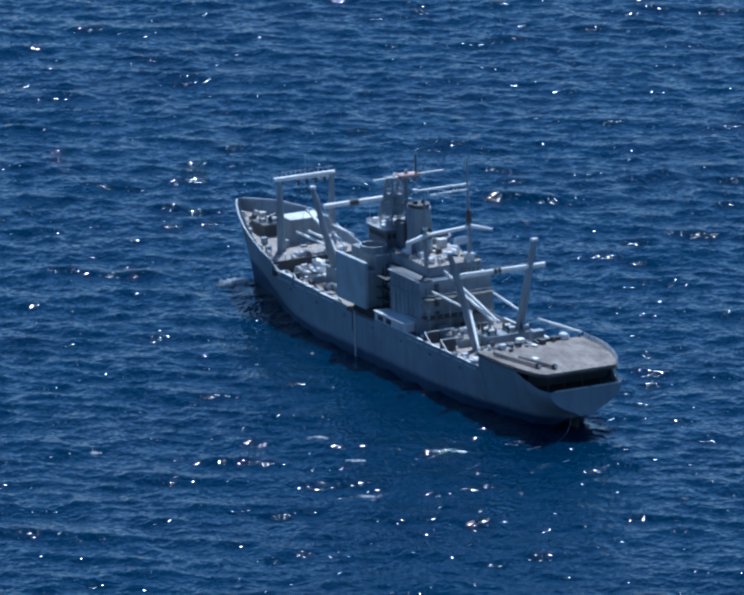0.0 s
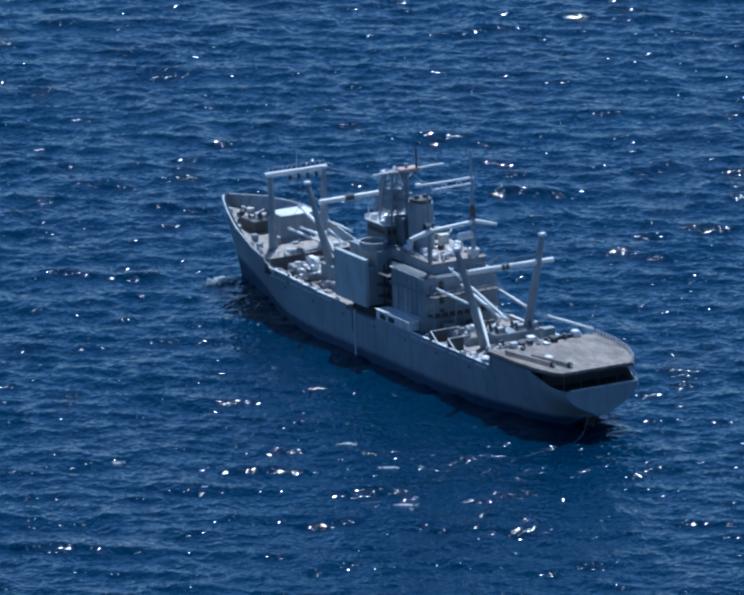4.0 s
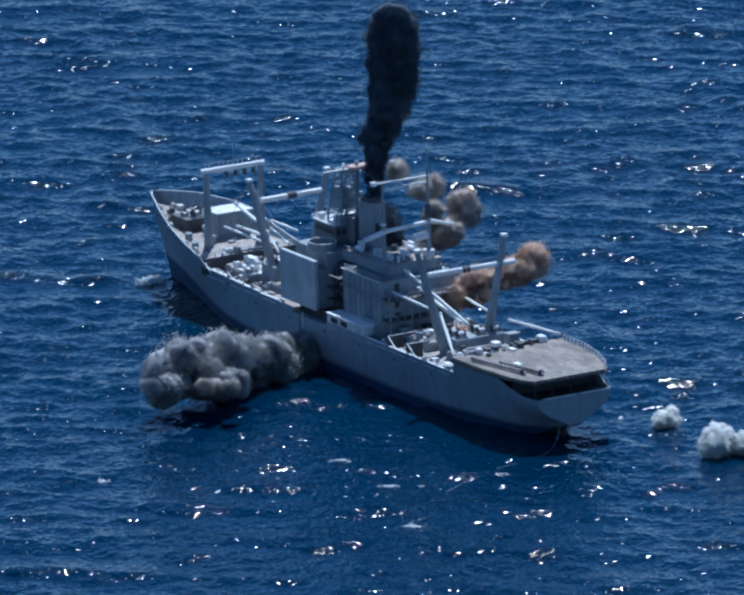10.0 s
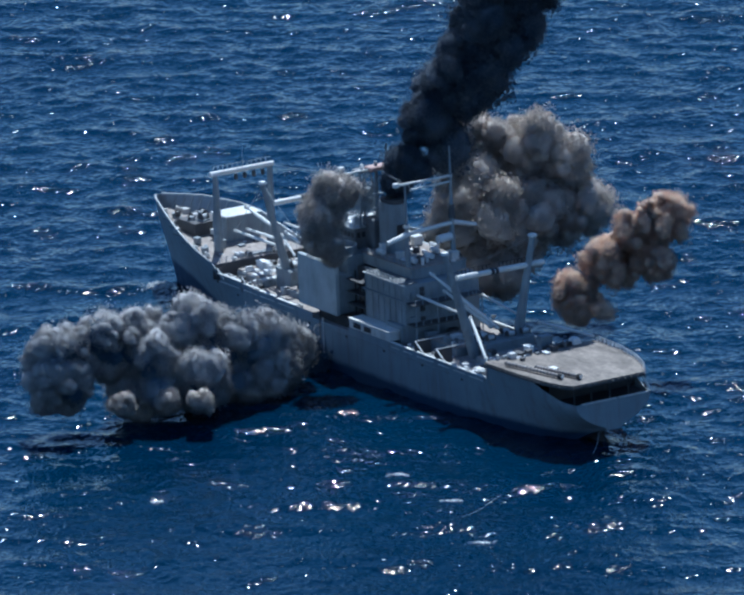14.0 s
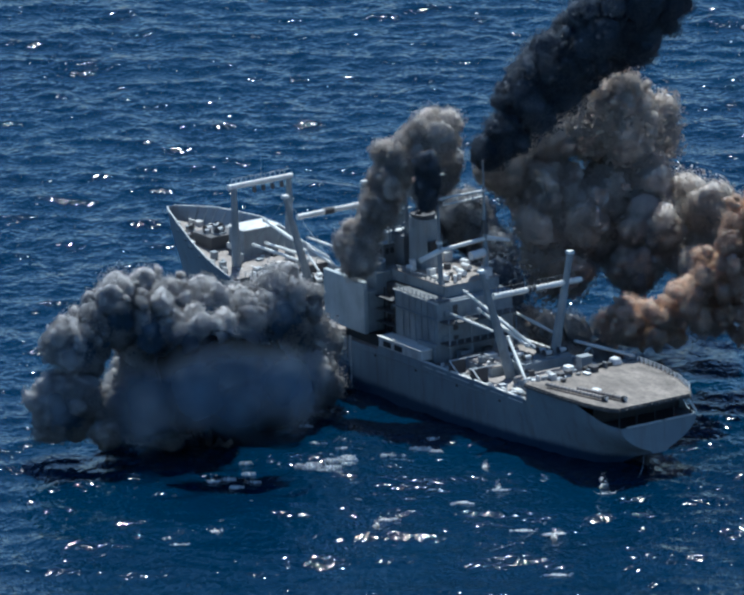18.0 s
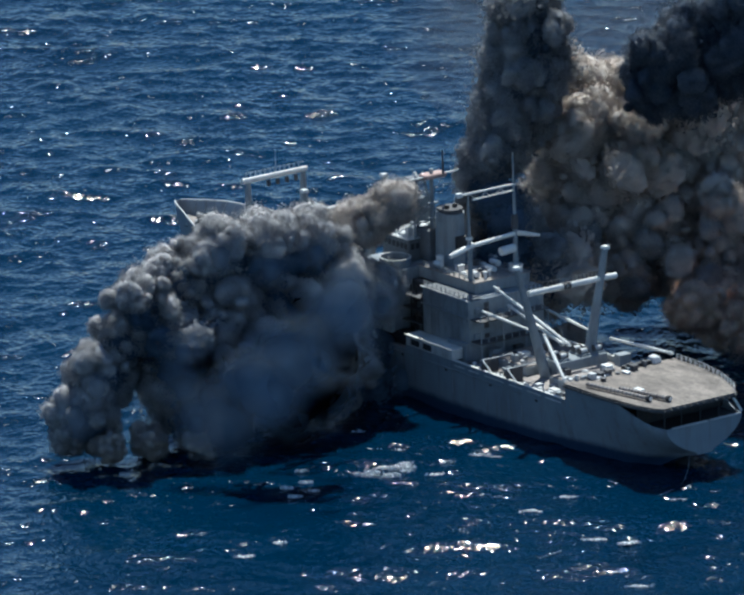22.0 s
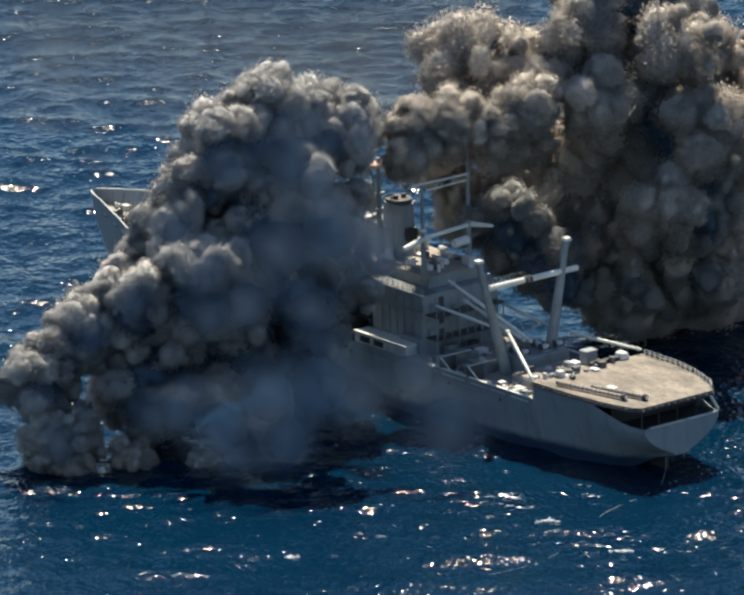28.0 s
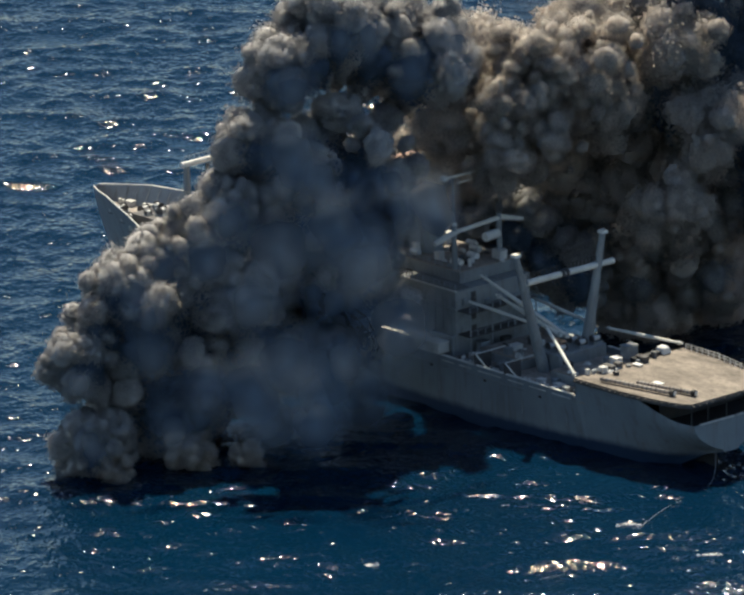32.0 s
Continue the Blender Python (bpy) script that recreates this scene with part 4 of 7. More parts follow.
def build_clutter(ship):
    """Loose-looking gear bolted about the decks: boxes, reels, pipes, coils."""
    rnd = random.Random(21)
    zones = [(134.5, 144, -9, 9, 13.05, 26), (150, 168, -5, 5, 14.6, 26), (99.5, 103.5, -10, 10.5, 10.0, 10), (112.8, 114, 5, 10.5, 10.0, 5), (120, 132, 7.4, 11.2, 10.0, 16), (120.8, 131, -6, 6, 11.9, 22), (104.5, 112, -6, 6, 11.55, 14), (28, 40, 7, 11.4, 10.0, 18), (47.6, 61, 6.6, 11.4, 10.0, 18), (48, 58.5, -5, 5.6, 11.9, 14), (29.5, 39, -6, 6, 12.0, 16), (23.2, 25.8, -7, 11, 14.62, 16), (64, 83, -7.6, 4.6, 24.74, 18), (84.6, 97, 9, 11.6, 20.65, 8)]
    for x0, x1, y0, y1, z, n in zones:
        for k in range(n):
            x, y = rnd.uniform(x0, x1), rnd.uniform(y0, y1)
            if abs(y) > half_breadth(x, 9.5) - 1.0:
                continue
            m = rnd.choice((PALE, WHITE, GREY, DARKST, DARKST, WHITE, MIDGREY))
            kind = rnd.random()
            if kind < 0.4:
                a, b, h = rnd.uniform(0.25, 0.8), rnd.uniform(0.25, 0.8), rnd.uniform(0.3, 1.4)
                part("deck_locker", box(BM(), x - a, x + a, y - b, y + b, z, z + h, bev=0.05), m, ship)
            elif kind < 0.6:
                l = rnd.uniform(0.8, 2.6)
                t = rnd.uniform(0, 3.14)
                part("deck_pipe", tube(BM(), (x - l * math.cos(t), y - l * math.sin(t) * 0.4, z + 0.2), (x + l * math.cos(t), y + l * math.sin(t) * 0.4, z + 0.2), 0.14, None, 7), m, ship)
            elif kind < 0.8:
                part("vent_cowl", tube(BM(), (x, y, z), (x, y, z + rnd.uniform(0.7, 1.7)), 0.3, 0.42, 9), m, ship)
            else:
                part("rope_coil", tube(BM(), (x, y, z), (x, y, z + 0.35), rnd.uniform(0.5, 0.8), 0.45, 12), m, ship)


ship = thing("cargo_ship", "weathered grey naval cargo ship adrift on the sea", "ship")
build_hull(ship)
build_decks(ship)
build_superstructure(ship)
build_masts(ship)
build_forecastle(ship)
build_well_deck(ship)
build_after_deck(ship)
build_flight_deck_gear(ship)
build_bridge_details(ship)
build_rigging(ship)
build_hull_details(ship)
build_clutter(ship)


# ---- smoke, fire and spray: rigid billows that drift ----
def smoke_material(name, lo, hi, clear=0.0, soft=2.4, rim=None, lit=0.0, fluff=False):
    m, nt, b = node_mat(name)
    n = noise_node(nt, 0.9, 5, 0.6)
    oi = nt.nodes.new("ShaderNodeObjectInfo")
    ad = nt.nodes.new("ShaderNodeMath")
    ad.operation = "MULTIPLY_ADD"
    wire(nt, oi.outputs["Random"], ad.inputs[0])
    ad.inputs[1].default_value = 0.22
    wire(nt, n, ad.inputs[2])
    wire(nt, ramp(nt, ad.outputs[0], [(0.32, lo), (0.85, hi)]), b.inputs["Base Color"])
    b.inputs["Roughness"].default_value = 1.0
    b.inputs["Specular IOR Level"].default_value = 0.0
    b.inputs["Subsurface Weight"].default_value = 1.0
    b.inputs["Subsurface Radius"].default_value = (1.0, 0.95, 0.9)
    b.inputs["Subsurface Scale"].default_value = soft
    bump(nt, b, noise_node(nt, 5.0, 5, 0.65), 0.35, 0.25)
    if not clear:
        # the billow leans to the outward way of its cloud, which the object's colour holds
        out = nt.nodes.new("ShaderNodeVectorMath")
        out.operation = "MULTIPLY_ADD"
        out.inputs[1].default_value, out.inputs[2].default_value = (2.8, 2.8, 2.8), (-1.4, -1.4, -1.4)
        wire(nt, oi.outputs["Color"], out.inputs[0])
        geo = nt.nodes.new("ShaderNodeNewGeometry")
        add = nt.nodes.new("ShaderNodeVectorMath")
        if fluff:
            tc = nt.nodes.new("ShaderNodeTexCoord")
            turn = nt.nodes.new("ShaderNodeVectorTransform")
            turn.vector_type, turn.convert_from, turn.convert_to = "NORMAL", "OBJECT", "WORLD"
            wire(nt, tc.outputs["Object"], turn.inputs[0])
            wire(nt, turn.outputs[0], add.inputs[0])
        else:
            wire(nt, geo.outputs["Normal"], add.inputs[0])
        wire(nt, out.outputs[0], add.inputs[1])
        unit = nt.nodes.new("ShaderNodeVectorMath")
        unit.operation = "NORMALIZE"
        wire(nt, add.outputs[0], unit.inputs[0])
        wire(nt, unit.outputs[0], nt.nodes["Bump"].inputs["Normal"])
    face = b.outputs[0]
    if lit:
        # sunlight that shines through thin smoke
        thru = nt.nodes.new("ShaderNodeBsdfTranslucent")
        wire(nt, b.inputs["Base Color"].links[0].from_socket, thru.inputs[0])
        both = nt.nodes.new("ShaderNodeMixShader")
        both.inputs[0].default_value = lit
        wire(nt, face, both.inputs[1])
        wire(nt, thru.outputs[0], both.inputs[2])
        face = both.outputs[0]
        wire(nt, face, nt.nodes["Material Output"].inputs[0])
    if clear:
        tr = nt.nodes.new("ShaderNodeBsdfTransparent")
        mx = nt.nodes.new("ShaderNodeMixShader")
        wisp = noise_node(nt, 1.6, 4, 0.6)
        if rim:
            # thins out towards the rim of the flattened lump
            tc = nt.nodes.new("ShaderNodeTexCoord")
            flat = nt.nodes.new("ShaderNodeVectorMath")
            flat.operation = "MULTIPLY"
            flat.inputs[1].default_value = (1, 1, 0)
            wire(nt, tc.outputs["Object"], flat.inputs[0])
            size = nt.nodes.new("ShaderNodeVectorMath")
            size.operation = "LENGTH"
            wire(nt, flat.outputs[0], size.inputs[0])
            add = nt.nodes.new("ShaderNodeMath")
            add.operation = "MULTIPLY_ADD"
            wire(nt, wisp, add.inputs[0])
            add.inputs[1].default_value = rim[2]
            wire(nt, size.outputs["Value"], add.inputs[2])
            mr = nt.nodes.new("ShaderNodeMapRange")
            mr.interpolation_type = "SMOOTHSTEP"
            wire(nt, add.outputs[0], mr.inputs[0])
            mr.inputs[1].default_value, mr.inputs[2].default_value = rim[0], rim[1]
            mr.inputs[3].default_value, mr.inputs[4].default_value = clear, 1.0
            wire(nt, mr.outputs[0], mx.inputs[0])
        else:
            wire(nt, ramp(nt, wisp, [(0.3, (min(0.985, clear * 1.2),) * 3), (0.75, (clear * 0.6,) * 3)]), mx.inputs[0])
        wire(nt, face, mx.inputs[1])
        wire(nt, tr.outputs[0], mx.inputs[2])
        wire(nt, mx.outputs[0], nt.nodes["Material Output"].inputs[0])
    return m


SMOKE = {
    "grey": smoke_material("grey_smoke", (0.24, 0.243, 0.258), (0.52, 0.50, 0.49)),
    "black": smoke_material("black_smoke", (0.048, 0.066, 0.10), (0.11, 0.125, 0.15), soft=0.3),
    "second": smoke_material("sooty_smoke", (0.20, 0.215, 0.235), (0.38, 0.37, 0.36)),
    # shade of the cloud's near face, put into a dark blue colour
    "soot": smoke_material("shaded_smoke_core", (0.085, 0.135, 0.21), (0.13, 0.175, 0.25)),
    "tan": smoke_material("brown_grey_smoke", (0.45, 0.40, 0.36), (0.72, 0.64, 0.57)),
    "pale": smoke_material("pale_smoke", (0.32, 0.29, 0.27), (0.52, 0.475, 0.44)),
    # both hazes are tinted blue to lay shade over the smoke's near face
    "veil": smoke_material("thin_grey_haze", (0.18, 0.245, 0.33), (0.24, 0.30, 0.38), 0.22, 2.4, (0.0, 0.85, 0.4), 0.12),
    "grey_veil": smoke_material("shaded_face_haze", (0.13, 0.19, 0.27), (0.18, 0.235, 0.31), 0.3, 2.4, (0.05, 0.85, 0.45), 0.12),
    "high_veil": smoke_material("thin_brown_haze", (0.30, 0.29, 0.27), (0.38, 0.36, 0.33), 0.74, 2.4, (0.0, 1.0, 0.12), 0.3),
    "spray": smoke_material("white_spray_cloud", (0.9, 0.9, 0.83), (0.95, 0.95, 0.88), soft=4.0),
    "orange": smoke_material("orange_smoke", (0.46, 0.315, 0.235), (0.72, 0.53, 0.41)),
}


# loose flecks of smoke round every billow, which let part of the light through
FRINGE = {
    "grey_smoke": smoke_material("grey_fleck", (0.36, 0.36, 0.375), (0.62, 0.60, 0.59), lit=0.25, fluff=True),
    "black_smoke": smoke_material("black_fleck", (0.075, 0.10, 0.145), (0.17, 0.185, 0.21), lit=0.3, fluff=True),
    "sooty_smoke": smoke_material("sooty_fleck", (0.22, 0.24, 0.27), (0.54, 0.52, 0.50), lit=0.25, fluff=True),
    # flecks in the same shade blue as their cores
    "shaded_smoke_core": smoke_material("shaded_core_fleck", (0.10, 0.16, 0.25), (0.16, 0.22, 0.31), lit=0.3, fluff=True),
    "brown_grey_smoke": smoke_material("brown_fleck", (0.52, 0.46, 0.41), (0.76, 0.67, 0.59), lit=0.25, fluff=True),
    "pale_smoke": smoke_material("pale_fleck", (0.50, 0.455, 0.42), (0.74, 0.68, 0.63), lit=0.3, fluff=True),
    "orange_smoke": smoke_material("orange_fleck", (0.66, 0.46, 0.345), (0.92, 0.70, 0.545), lit=0.3, fluff=True),
    "white_spray_cloud": smoke_material("spray_fleck", (0.9, 0.9, 0.86), (0.95, 0.95, 0.92), lit=0.7, fluff=True),
}


WISP = {
    "white_spray_cloud": smoke_material("spray_wisp", (0.86, 0.86, 0.8), (0.93, 0.92, 0.86), 0.35, 2.0, (0.1, 0.9, 0.5), 0.75),
}


def bulge(p):
    """Height of rounded bulges packed over a surface, low in the creases and 1 on the tops."""
    d = noise.voronoi(p)[0]
    near = -math.log(sum(math.exp(-9.0 * k) for k in d)) / 9.0
    return math.sqrt(max(0.0, 1 - min(1.0, max(0.0, near) / 0.8) ** 2))


def billow_shape(seed, fine, smooth=False):
    """A lump of smoke about one metre in radius: rounded bulges on bulges, with loose flecks all round."""
    rng = random.Random(seed)
    bm = BM()
    bmesh.ops.create_icosphere(bm, subdivisions=fine, radius=1.0)
    off = Vector((seed * 7.3, seed * 3.1, -seed * 5.7))
    stretch = Vector((1 + 0.22 * math.sin(seed * 2.1), 1 + 0.22 * math.cos(seed * 1.3), 0.95))
    rough = 0.75 if smooth else 1.0

    def reach(p):
        q = p + 0.28 * noise.noise_vector(p * 1.4 + off)
        s = 0.56 + 0.26 * noise.noise(p * 1.0 + off) + (0.08 if smooth else 0.0)
        return s + rough * (0.26 * bulge(q * 1.5 + off) + 0.15 * bulge(q * 3.1 + off * 2) + 0.08 * bulge(q * 6.3 - off))

    def place(p, s):
        return Vector((p.x * s * stretch.x, p.y * s * stretch.y, p.z * s * stretch.z))
    co = [place(v.co, (0.78 if smooth else 0.88) * reach(v.co)) for v in bm.verts]
    faces = [[v.index for v in f.verts] for f in bm.faces]
    bm.free()
    solid = len(faces)
    for k in range(420 if fine < 2 else 1300):
        p = Vector((rng.gauss(0, 1), rng.gauss(0, 1), rng.gauss(0, 1))).normalized()
        tuft = 0.5 + noise.noise(p * 3.2 + off * 1.7) + 0.5 * noise.noise(p * 7.0 - off)
        near, far = (0.74, 0.26 + 0.34 * max(0.0, tuft)) if smooth else (0.85, 0.13 + 0.26 * max(0.0, tuft))
        c = place(p, reach(p) * (near + far * rng.random() ** 1.4))
        u = (p + 0.8 * Vector((rng.gauss(0, 1), rng.gauss(0, 1), rng.gauss(0, 1))).normalized()).normalized()
        e = u.orthogonal().normalized()
        w = u.cross(e)
        a, size = rng.uniform(0, 6.28), rng.uniform(0.03, 0.085) * (1.6 if fine < 2 else 1.0)
        n = len(co)
        for t in (0.0, 2.1, 4.2):
            co.append(c + size * rng.uniform(0.7, 1.3) * (math.cos(a + t) * e + math.sin(a + t) * w))
        faces.append([n, n + 1, n + 2])
    me = bpy.data.meshes.new("billow")
    me.from_pydata(co, [], faces)
    for k, p in enumerate(me.polygons):
        p.use_smooth = k < solid
        p.material_index = 0 if k < solid else 1
    return me


def wisp_shape(seed):
    """A soft shallow cap of thin smoke, arched along its own z."""
    bm = BM()
    bmesh.ops.create_icosphere(bm, subdivisions=3 if seed < 3 else 2, radius=1.0)
    off = Vector((seed * 4.3, seed * 2.7, seed * 6.1))
    bmesh.ops.delete(bm, geom=[v for v in bm.verts if v.co.z < -0.02], context="VERTS")
    for v in bm.verts:
        p = v.co.copy()
        s = 0.8 + 0.15 * noise.noise(p * 1.2 + off) + 0.1 * noise.noise(p * 3 + off)
        v.co = Vector((p.x * s, p.y * s * 0.95, p.z * s * 0.55))
    me = bpy.data.meshes.new("wisp")
    bm.to_mesh(me)
    bm.free()
    for p in me.polygons:
        p.use_smooth = True
    return me


SHAPES = [billow_shape(k + 1, 1 if k < 4 else 3) for k in range(10)]
CORES = [billow_shape(k + 21, 2, True) for k in range(6)]
WISPS = [wisp_shape(k + 1) for k in range(4)]
BILLOWS = {}


def billows(material, smooth=False):
    key = (material.name, smooth)
    if key not in BILLOWS:
        BILLOWS[key] = []
        for shape in (WISPS if "wisp" in material.name or "haze" in material.name else CORES if smooth else SHAPES):
            me = shape.copy()
            me.materials.append(material)
            me.materials.append(FRINGE.get(material.name, material))
            BILLOWS[key].append(me)
    return BILLOWS[key]


PLUMES = []
FRONT = Vector((-0.83, 0.5, 0.1))    # towards the camera: the face turned from the sun


def plume(name, label, lobes, material, park, start, density, size, core=None, cores=0, end=99.0, spread=1.0, veiled=6, ahead=0.0, mellow=0.0):
    """Billows that leave the ship at start and follow lobes of the cloud: for each time (x, y, z, radius) of every
    lobe.
    core, cores: the smooth smoke low on each lobe's near face, dark blue where it stands for shade, and its count;
    mellow: the share of soft-edged rounded billows."""
    rng = random.Random(name + label)
    top = thing(name, label, "smoke")
    times = list(lobes)
    haze = "haze" in material.name
    for k in range(len(lobes[times[0]])):
        biggest = max(lobes[t][k][3] for t in times)
        count = int(max(1 if haze else 8, density * biggest ** 1.1))
        for j in range(-cores, count):
            r = size[0] + (max(size[0], min(size[1], 0.45 * biggest)) - size[0]) * rng.random() ** 0.9
            if 0 <= j < 5:
                r = size[0] * rng.uniform(0.7, 1.2)
            d = Vector((rng.gauss(0, 1), rng.gauss(0, 1), rng.gauss(0, 1))).normalized()
            # thins the billows on the near face, so that the cores show
            if j >= 5 and cores and d.dot(FRONT) > 0.3 and d.z < 0.45 and rng.random() < 0.7:
                d -= 1.4 * FRONT * d.dot(FRONT)
                d.normalize()
            d = d * rng.random() ** 0.4 * spread + FRONT * ahead
            kind, thin = material, haze
            if j < 0:
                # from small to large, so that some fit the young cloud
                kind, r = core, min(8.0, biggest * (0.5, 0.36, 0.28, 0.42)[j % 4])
                # low on the near face, where dark cores paint the shaded side
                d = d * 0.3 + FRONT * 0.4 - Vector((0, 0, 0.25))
            elif material.name in WISP and 5 < j < count and j % veiled == 0:
                # thin fringes round the outline
                kind, r, thin = WISP[material.name], r * 1.4, True
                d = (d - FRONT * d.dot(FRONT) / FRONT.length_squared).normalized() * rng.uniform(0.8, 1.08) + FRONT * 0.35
            home = Vector(park) + Vector((rng.uniform(-2.5, 2.5), rng.uniform(-1.2, 1.2), rng.uniform(-2, 0.5) - 3.0 * thin - (0.6 * r if j < 0 else 0.0)))
            mild = j < 0 or (not thin and rng.random() < mellow)
            if mild and j >= 5:
                r *= 1.1
            shapes = billows(kind, mild)
            ob = new("puff", rng.choice(shapes if mild else shapes[:2] if thin and r > 4 else shapes[2:] if thin else shapes[:4] if r < 1.5 else shapes[4:]))
            ob.parent = top
            ob.scale = (r, r, r) if thin else (r * rng.uniform(0.85, 1.2), r * rng.uniform(0.85, 1.2), r * rng.uniform(0.85, 1.1))
            ob["kind"] = "stuff"
            ob.color = (*(min(1.0, max(0.0, 0.5 + 0.5 * c)) for c in d), 1.0)
            spin = Vector((rng.uniform(-5, 5), rng.uniform(-5, 5), rng.uniform(-6, 6)))
            a0 = Vector((rng.uniform(0, 360), rng.uniform(0, 360), rng.uniform(0, 360)))
            if "spray" in kind.name and not thin:
                a0, spin = Vector((rng.gauss(0, 22), rng.gauss(0, 22), rng.uniform(0, 360))), Vector((0, 0, 0))
            if thin:
                a0, spin = Vector((74 + rng.uniform(-14, 14), rng.uniform(-14, 14), 240 + rng.uniform(-14, 14))), Vector((0, 0, rng.uniform(-1, 1)))
            rows, out = [(0.0, home), (start, home)], False
            for t in times:
                x, y, z, lr = lobes[t][k]
                if t <= start:
                    continue
                if t > end:
                    rows.append((t, home))
                    continue
                out = out or size[0] > 12 or lr > (1.5 if j < 0 else 0.8) * r or (j >= 0 and t >= times[-3])
                if out:
                    reach = max(0.0, lr - (0.25 if thin else 0.55) * r)
                    p = Vector((x, y, z)) + d * reach
                    p.z = max(p.z, (0.35 if thin else 0.15) * r)
                else:
                    p = home
                rows.append((t, p))
            PLUMES.append((ob, rows, a0, spin))
    return top


GREY_LOBES = collections.OrderedDict()
GREY_LOBES[9.0] = [(57.3, 41.6, 9.6, 2), (59.7, 39.7, 8.9, 2), (65.6, 35.9, 7.5, 2), (69.7, 33.1, 6.7, 2), (72.7, 30.3, 6.2, 2), (75.3, 27.1, 5.6, 1.8), (81.2, 21.5, 5.1, 1), (54.7, 43.1, 9.4, 1.8), (64.7, 36.4, 6.2, 1.8), (74.2, 29, 3.1, 1.8), (60.7, 37.5, 7.3, 1.8), (75.1, 26.7, 4.6, 1.5), (53.1, 40.6, 9.4, 1.5), (49.6, 42.5, 10.4, 1.5), (51.3, 41.5, 9.9, 1.5)]
GREY_LOBES[9.5] = [(63, 50.2, 10.3, 3.1), (64.1, 46.3, 9, 3.2), (68.6, 40.5, 8.1, 3.2), (71.3, 35.5, 8.3, 3.2), (73.2, 31.1, 7.2, 3), (75, 26.6, 7.1, 2.5), (81.1, 21.2, 7.6, 1.4), (59.9, 50.9, 8.5, 2.6), (67.2, 40.2, 5.3, 2.6), (74.4, 29.4, 2.6, 2.6), (62, 39.7, 6.3, 2.2), (75.3, 27.1, 4.6, 2), (56.7, 46, 7.9, 1.5), (54.2, 49.6, 9, 1.5), (53.8, 45.3, 8.4, 1.5)]
GREY_LOBES[10.5] = [(69.9, 60.7, 10, 3.7), (70.4, 55.9, 12.6, 3.7), (73.8, 48.4, 10.7, 3.7), (75.8, 42.3, 9.9, 4.1), (76.3, 35.9, 6.7, 4.1), (76.5, 28.9, 7.1, 3.6), (81.3, 21.6, 7, 2), (67.4, 62.3, 6.7, 3.1), (73, 49.1, 5.4, 3.9), (78.1, 35, 2.1, 3.6), (66.8, 46.9, 5.4, 3.5), (77.1, 29.8, 3.5, 3), (62.6, 55, 5.6, 1.5), (60.1, 58.5, 7.2, 1.8), (58.1, 51.9, 6.5, 1.8)]
GREY_LOBES[12] = [(78.5, 73.7, 10.8, 4.6), (77.5, 66.8, 14.9, 5.6), (79.9, 57.6, 14.8, 5.7), (80.5, 49.4, 14.4, 6.3), (80.2, 41.8, 11.1, 6.3), (79.4, 33.3, 10.9, 5.5), (82.6, 23.6, 7.6, 3.5), (72.4, 69.9, 9.5, 6), (77.6, 55.9, 7, 6.1), (80, 37.8, 3.4, 5.7), (70.4, 52.3, 6.9, 6), (77.9, 31, 4.7, 5), (66.1, 60.3, 6.2, 2.2), (65.3, 66.3, 7.4, 2.4), (60.6, 55.7, 6.5, 2.4)]
GREY_LOBES[13] = [(80.4, 76.7, 13.7, 6.7), (78.2, 67.9, 15.1, 6.7), (79.5, 57.1, 14.9, 7.1), (79, 47.3, 14.8, 7.6), (78.9, 39.8, 9.5, 7.2), (78.6, 32, 10.2, 5.4), (82.8, 23.9, 7.9, 3.1), (76.8, 76.7, 11.4, 5.9), (78.8, 57.9, 7.7, 6.5), (78.6, 35.7, 3.8, 5.4), (69.6, 51.1, 7.4, 5.4), (78.1, 31.4, 6.1, 5), (66.9, 61.6, 6.8, 2.1), (67.1, 69.2, 8.2, 2.6), (61.5, 57, 7.2, 2.6)]
GREY_LOBES[16.5] = [(83, 80.5, 19.3, 6.9), (81.3, 72.5, 24.1, 7.3), (82.7, 61.9, 22.9, 7.4), (81.8, 51.4, 21.3, 7.4), (80, 41.4, 19.9, 7.8), (79.7, 33.8, 20.6, 7.8), (83, 24.2, 11.4, 5.8), (81.1, 83.2, 9.4, 7.9), (82.1, 62.9, 6.6, 11.6), (82, 40.9, 3.7, 8.9), (76.5, 61.5, 16.4, 10), (77.9, 31, 5.8, 5.7), (69.4, 65.3, 4, 3.1), (72.6, 77.6, 5.4, 3.4), (63, 59.3, 4.8, 3.4)]
GREY_LOBES[17.5] = [(82.7, 80.2, 21.2, 6.9), (81.1, 72.2, 26.9, 7.3), (82.4, 61.5, 26.7, 7.3), (81.1, 50.4, 22.1, 7.3), (79.9, 41.2, 19.8, 7.8), (79.6, 33.5, 22.4, 7.8), (83.3, 24.7, 13.2, 5.7), (81.4, 83.6, 10.5, 7.8), (82, 62.6, 7.6, 11.5), (80.8, 39.1, 3.6, 8.9), (74.8, 59, 18.1, 9.9), (76.2, 28.5, 5.6, 4.2), (70.3, 66.8, 4.1, 3.1), (73.5, 78.9, 6, 3.3), (63.5, 60, 4.8, 3.3)]
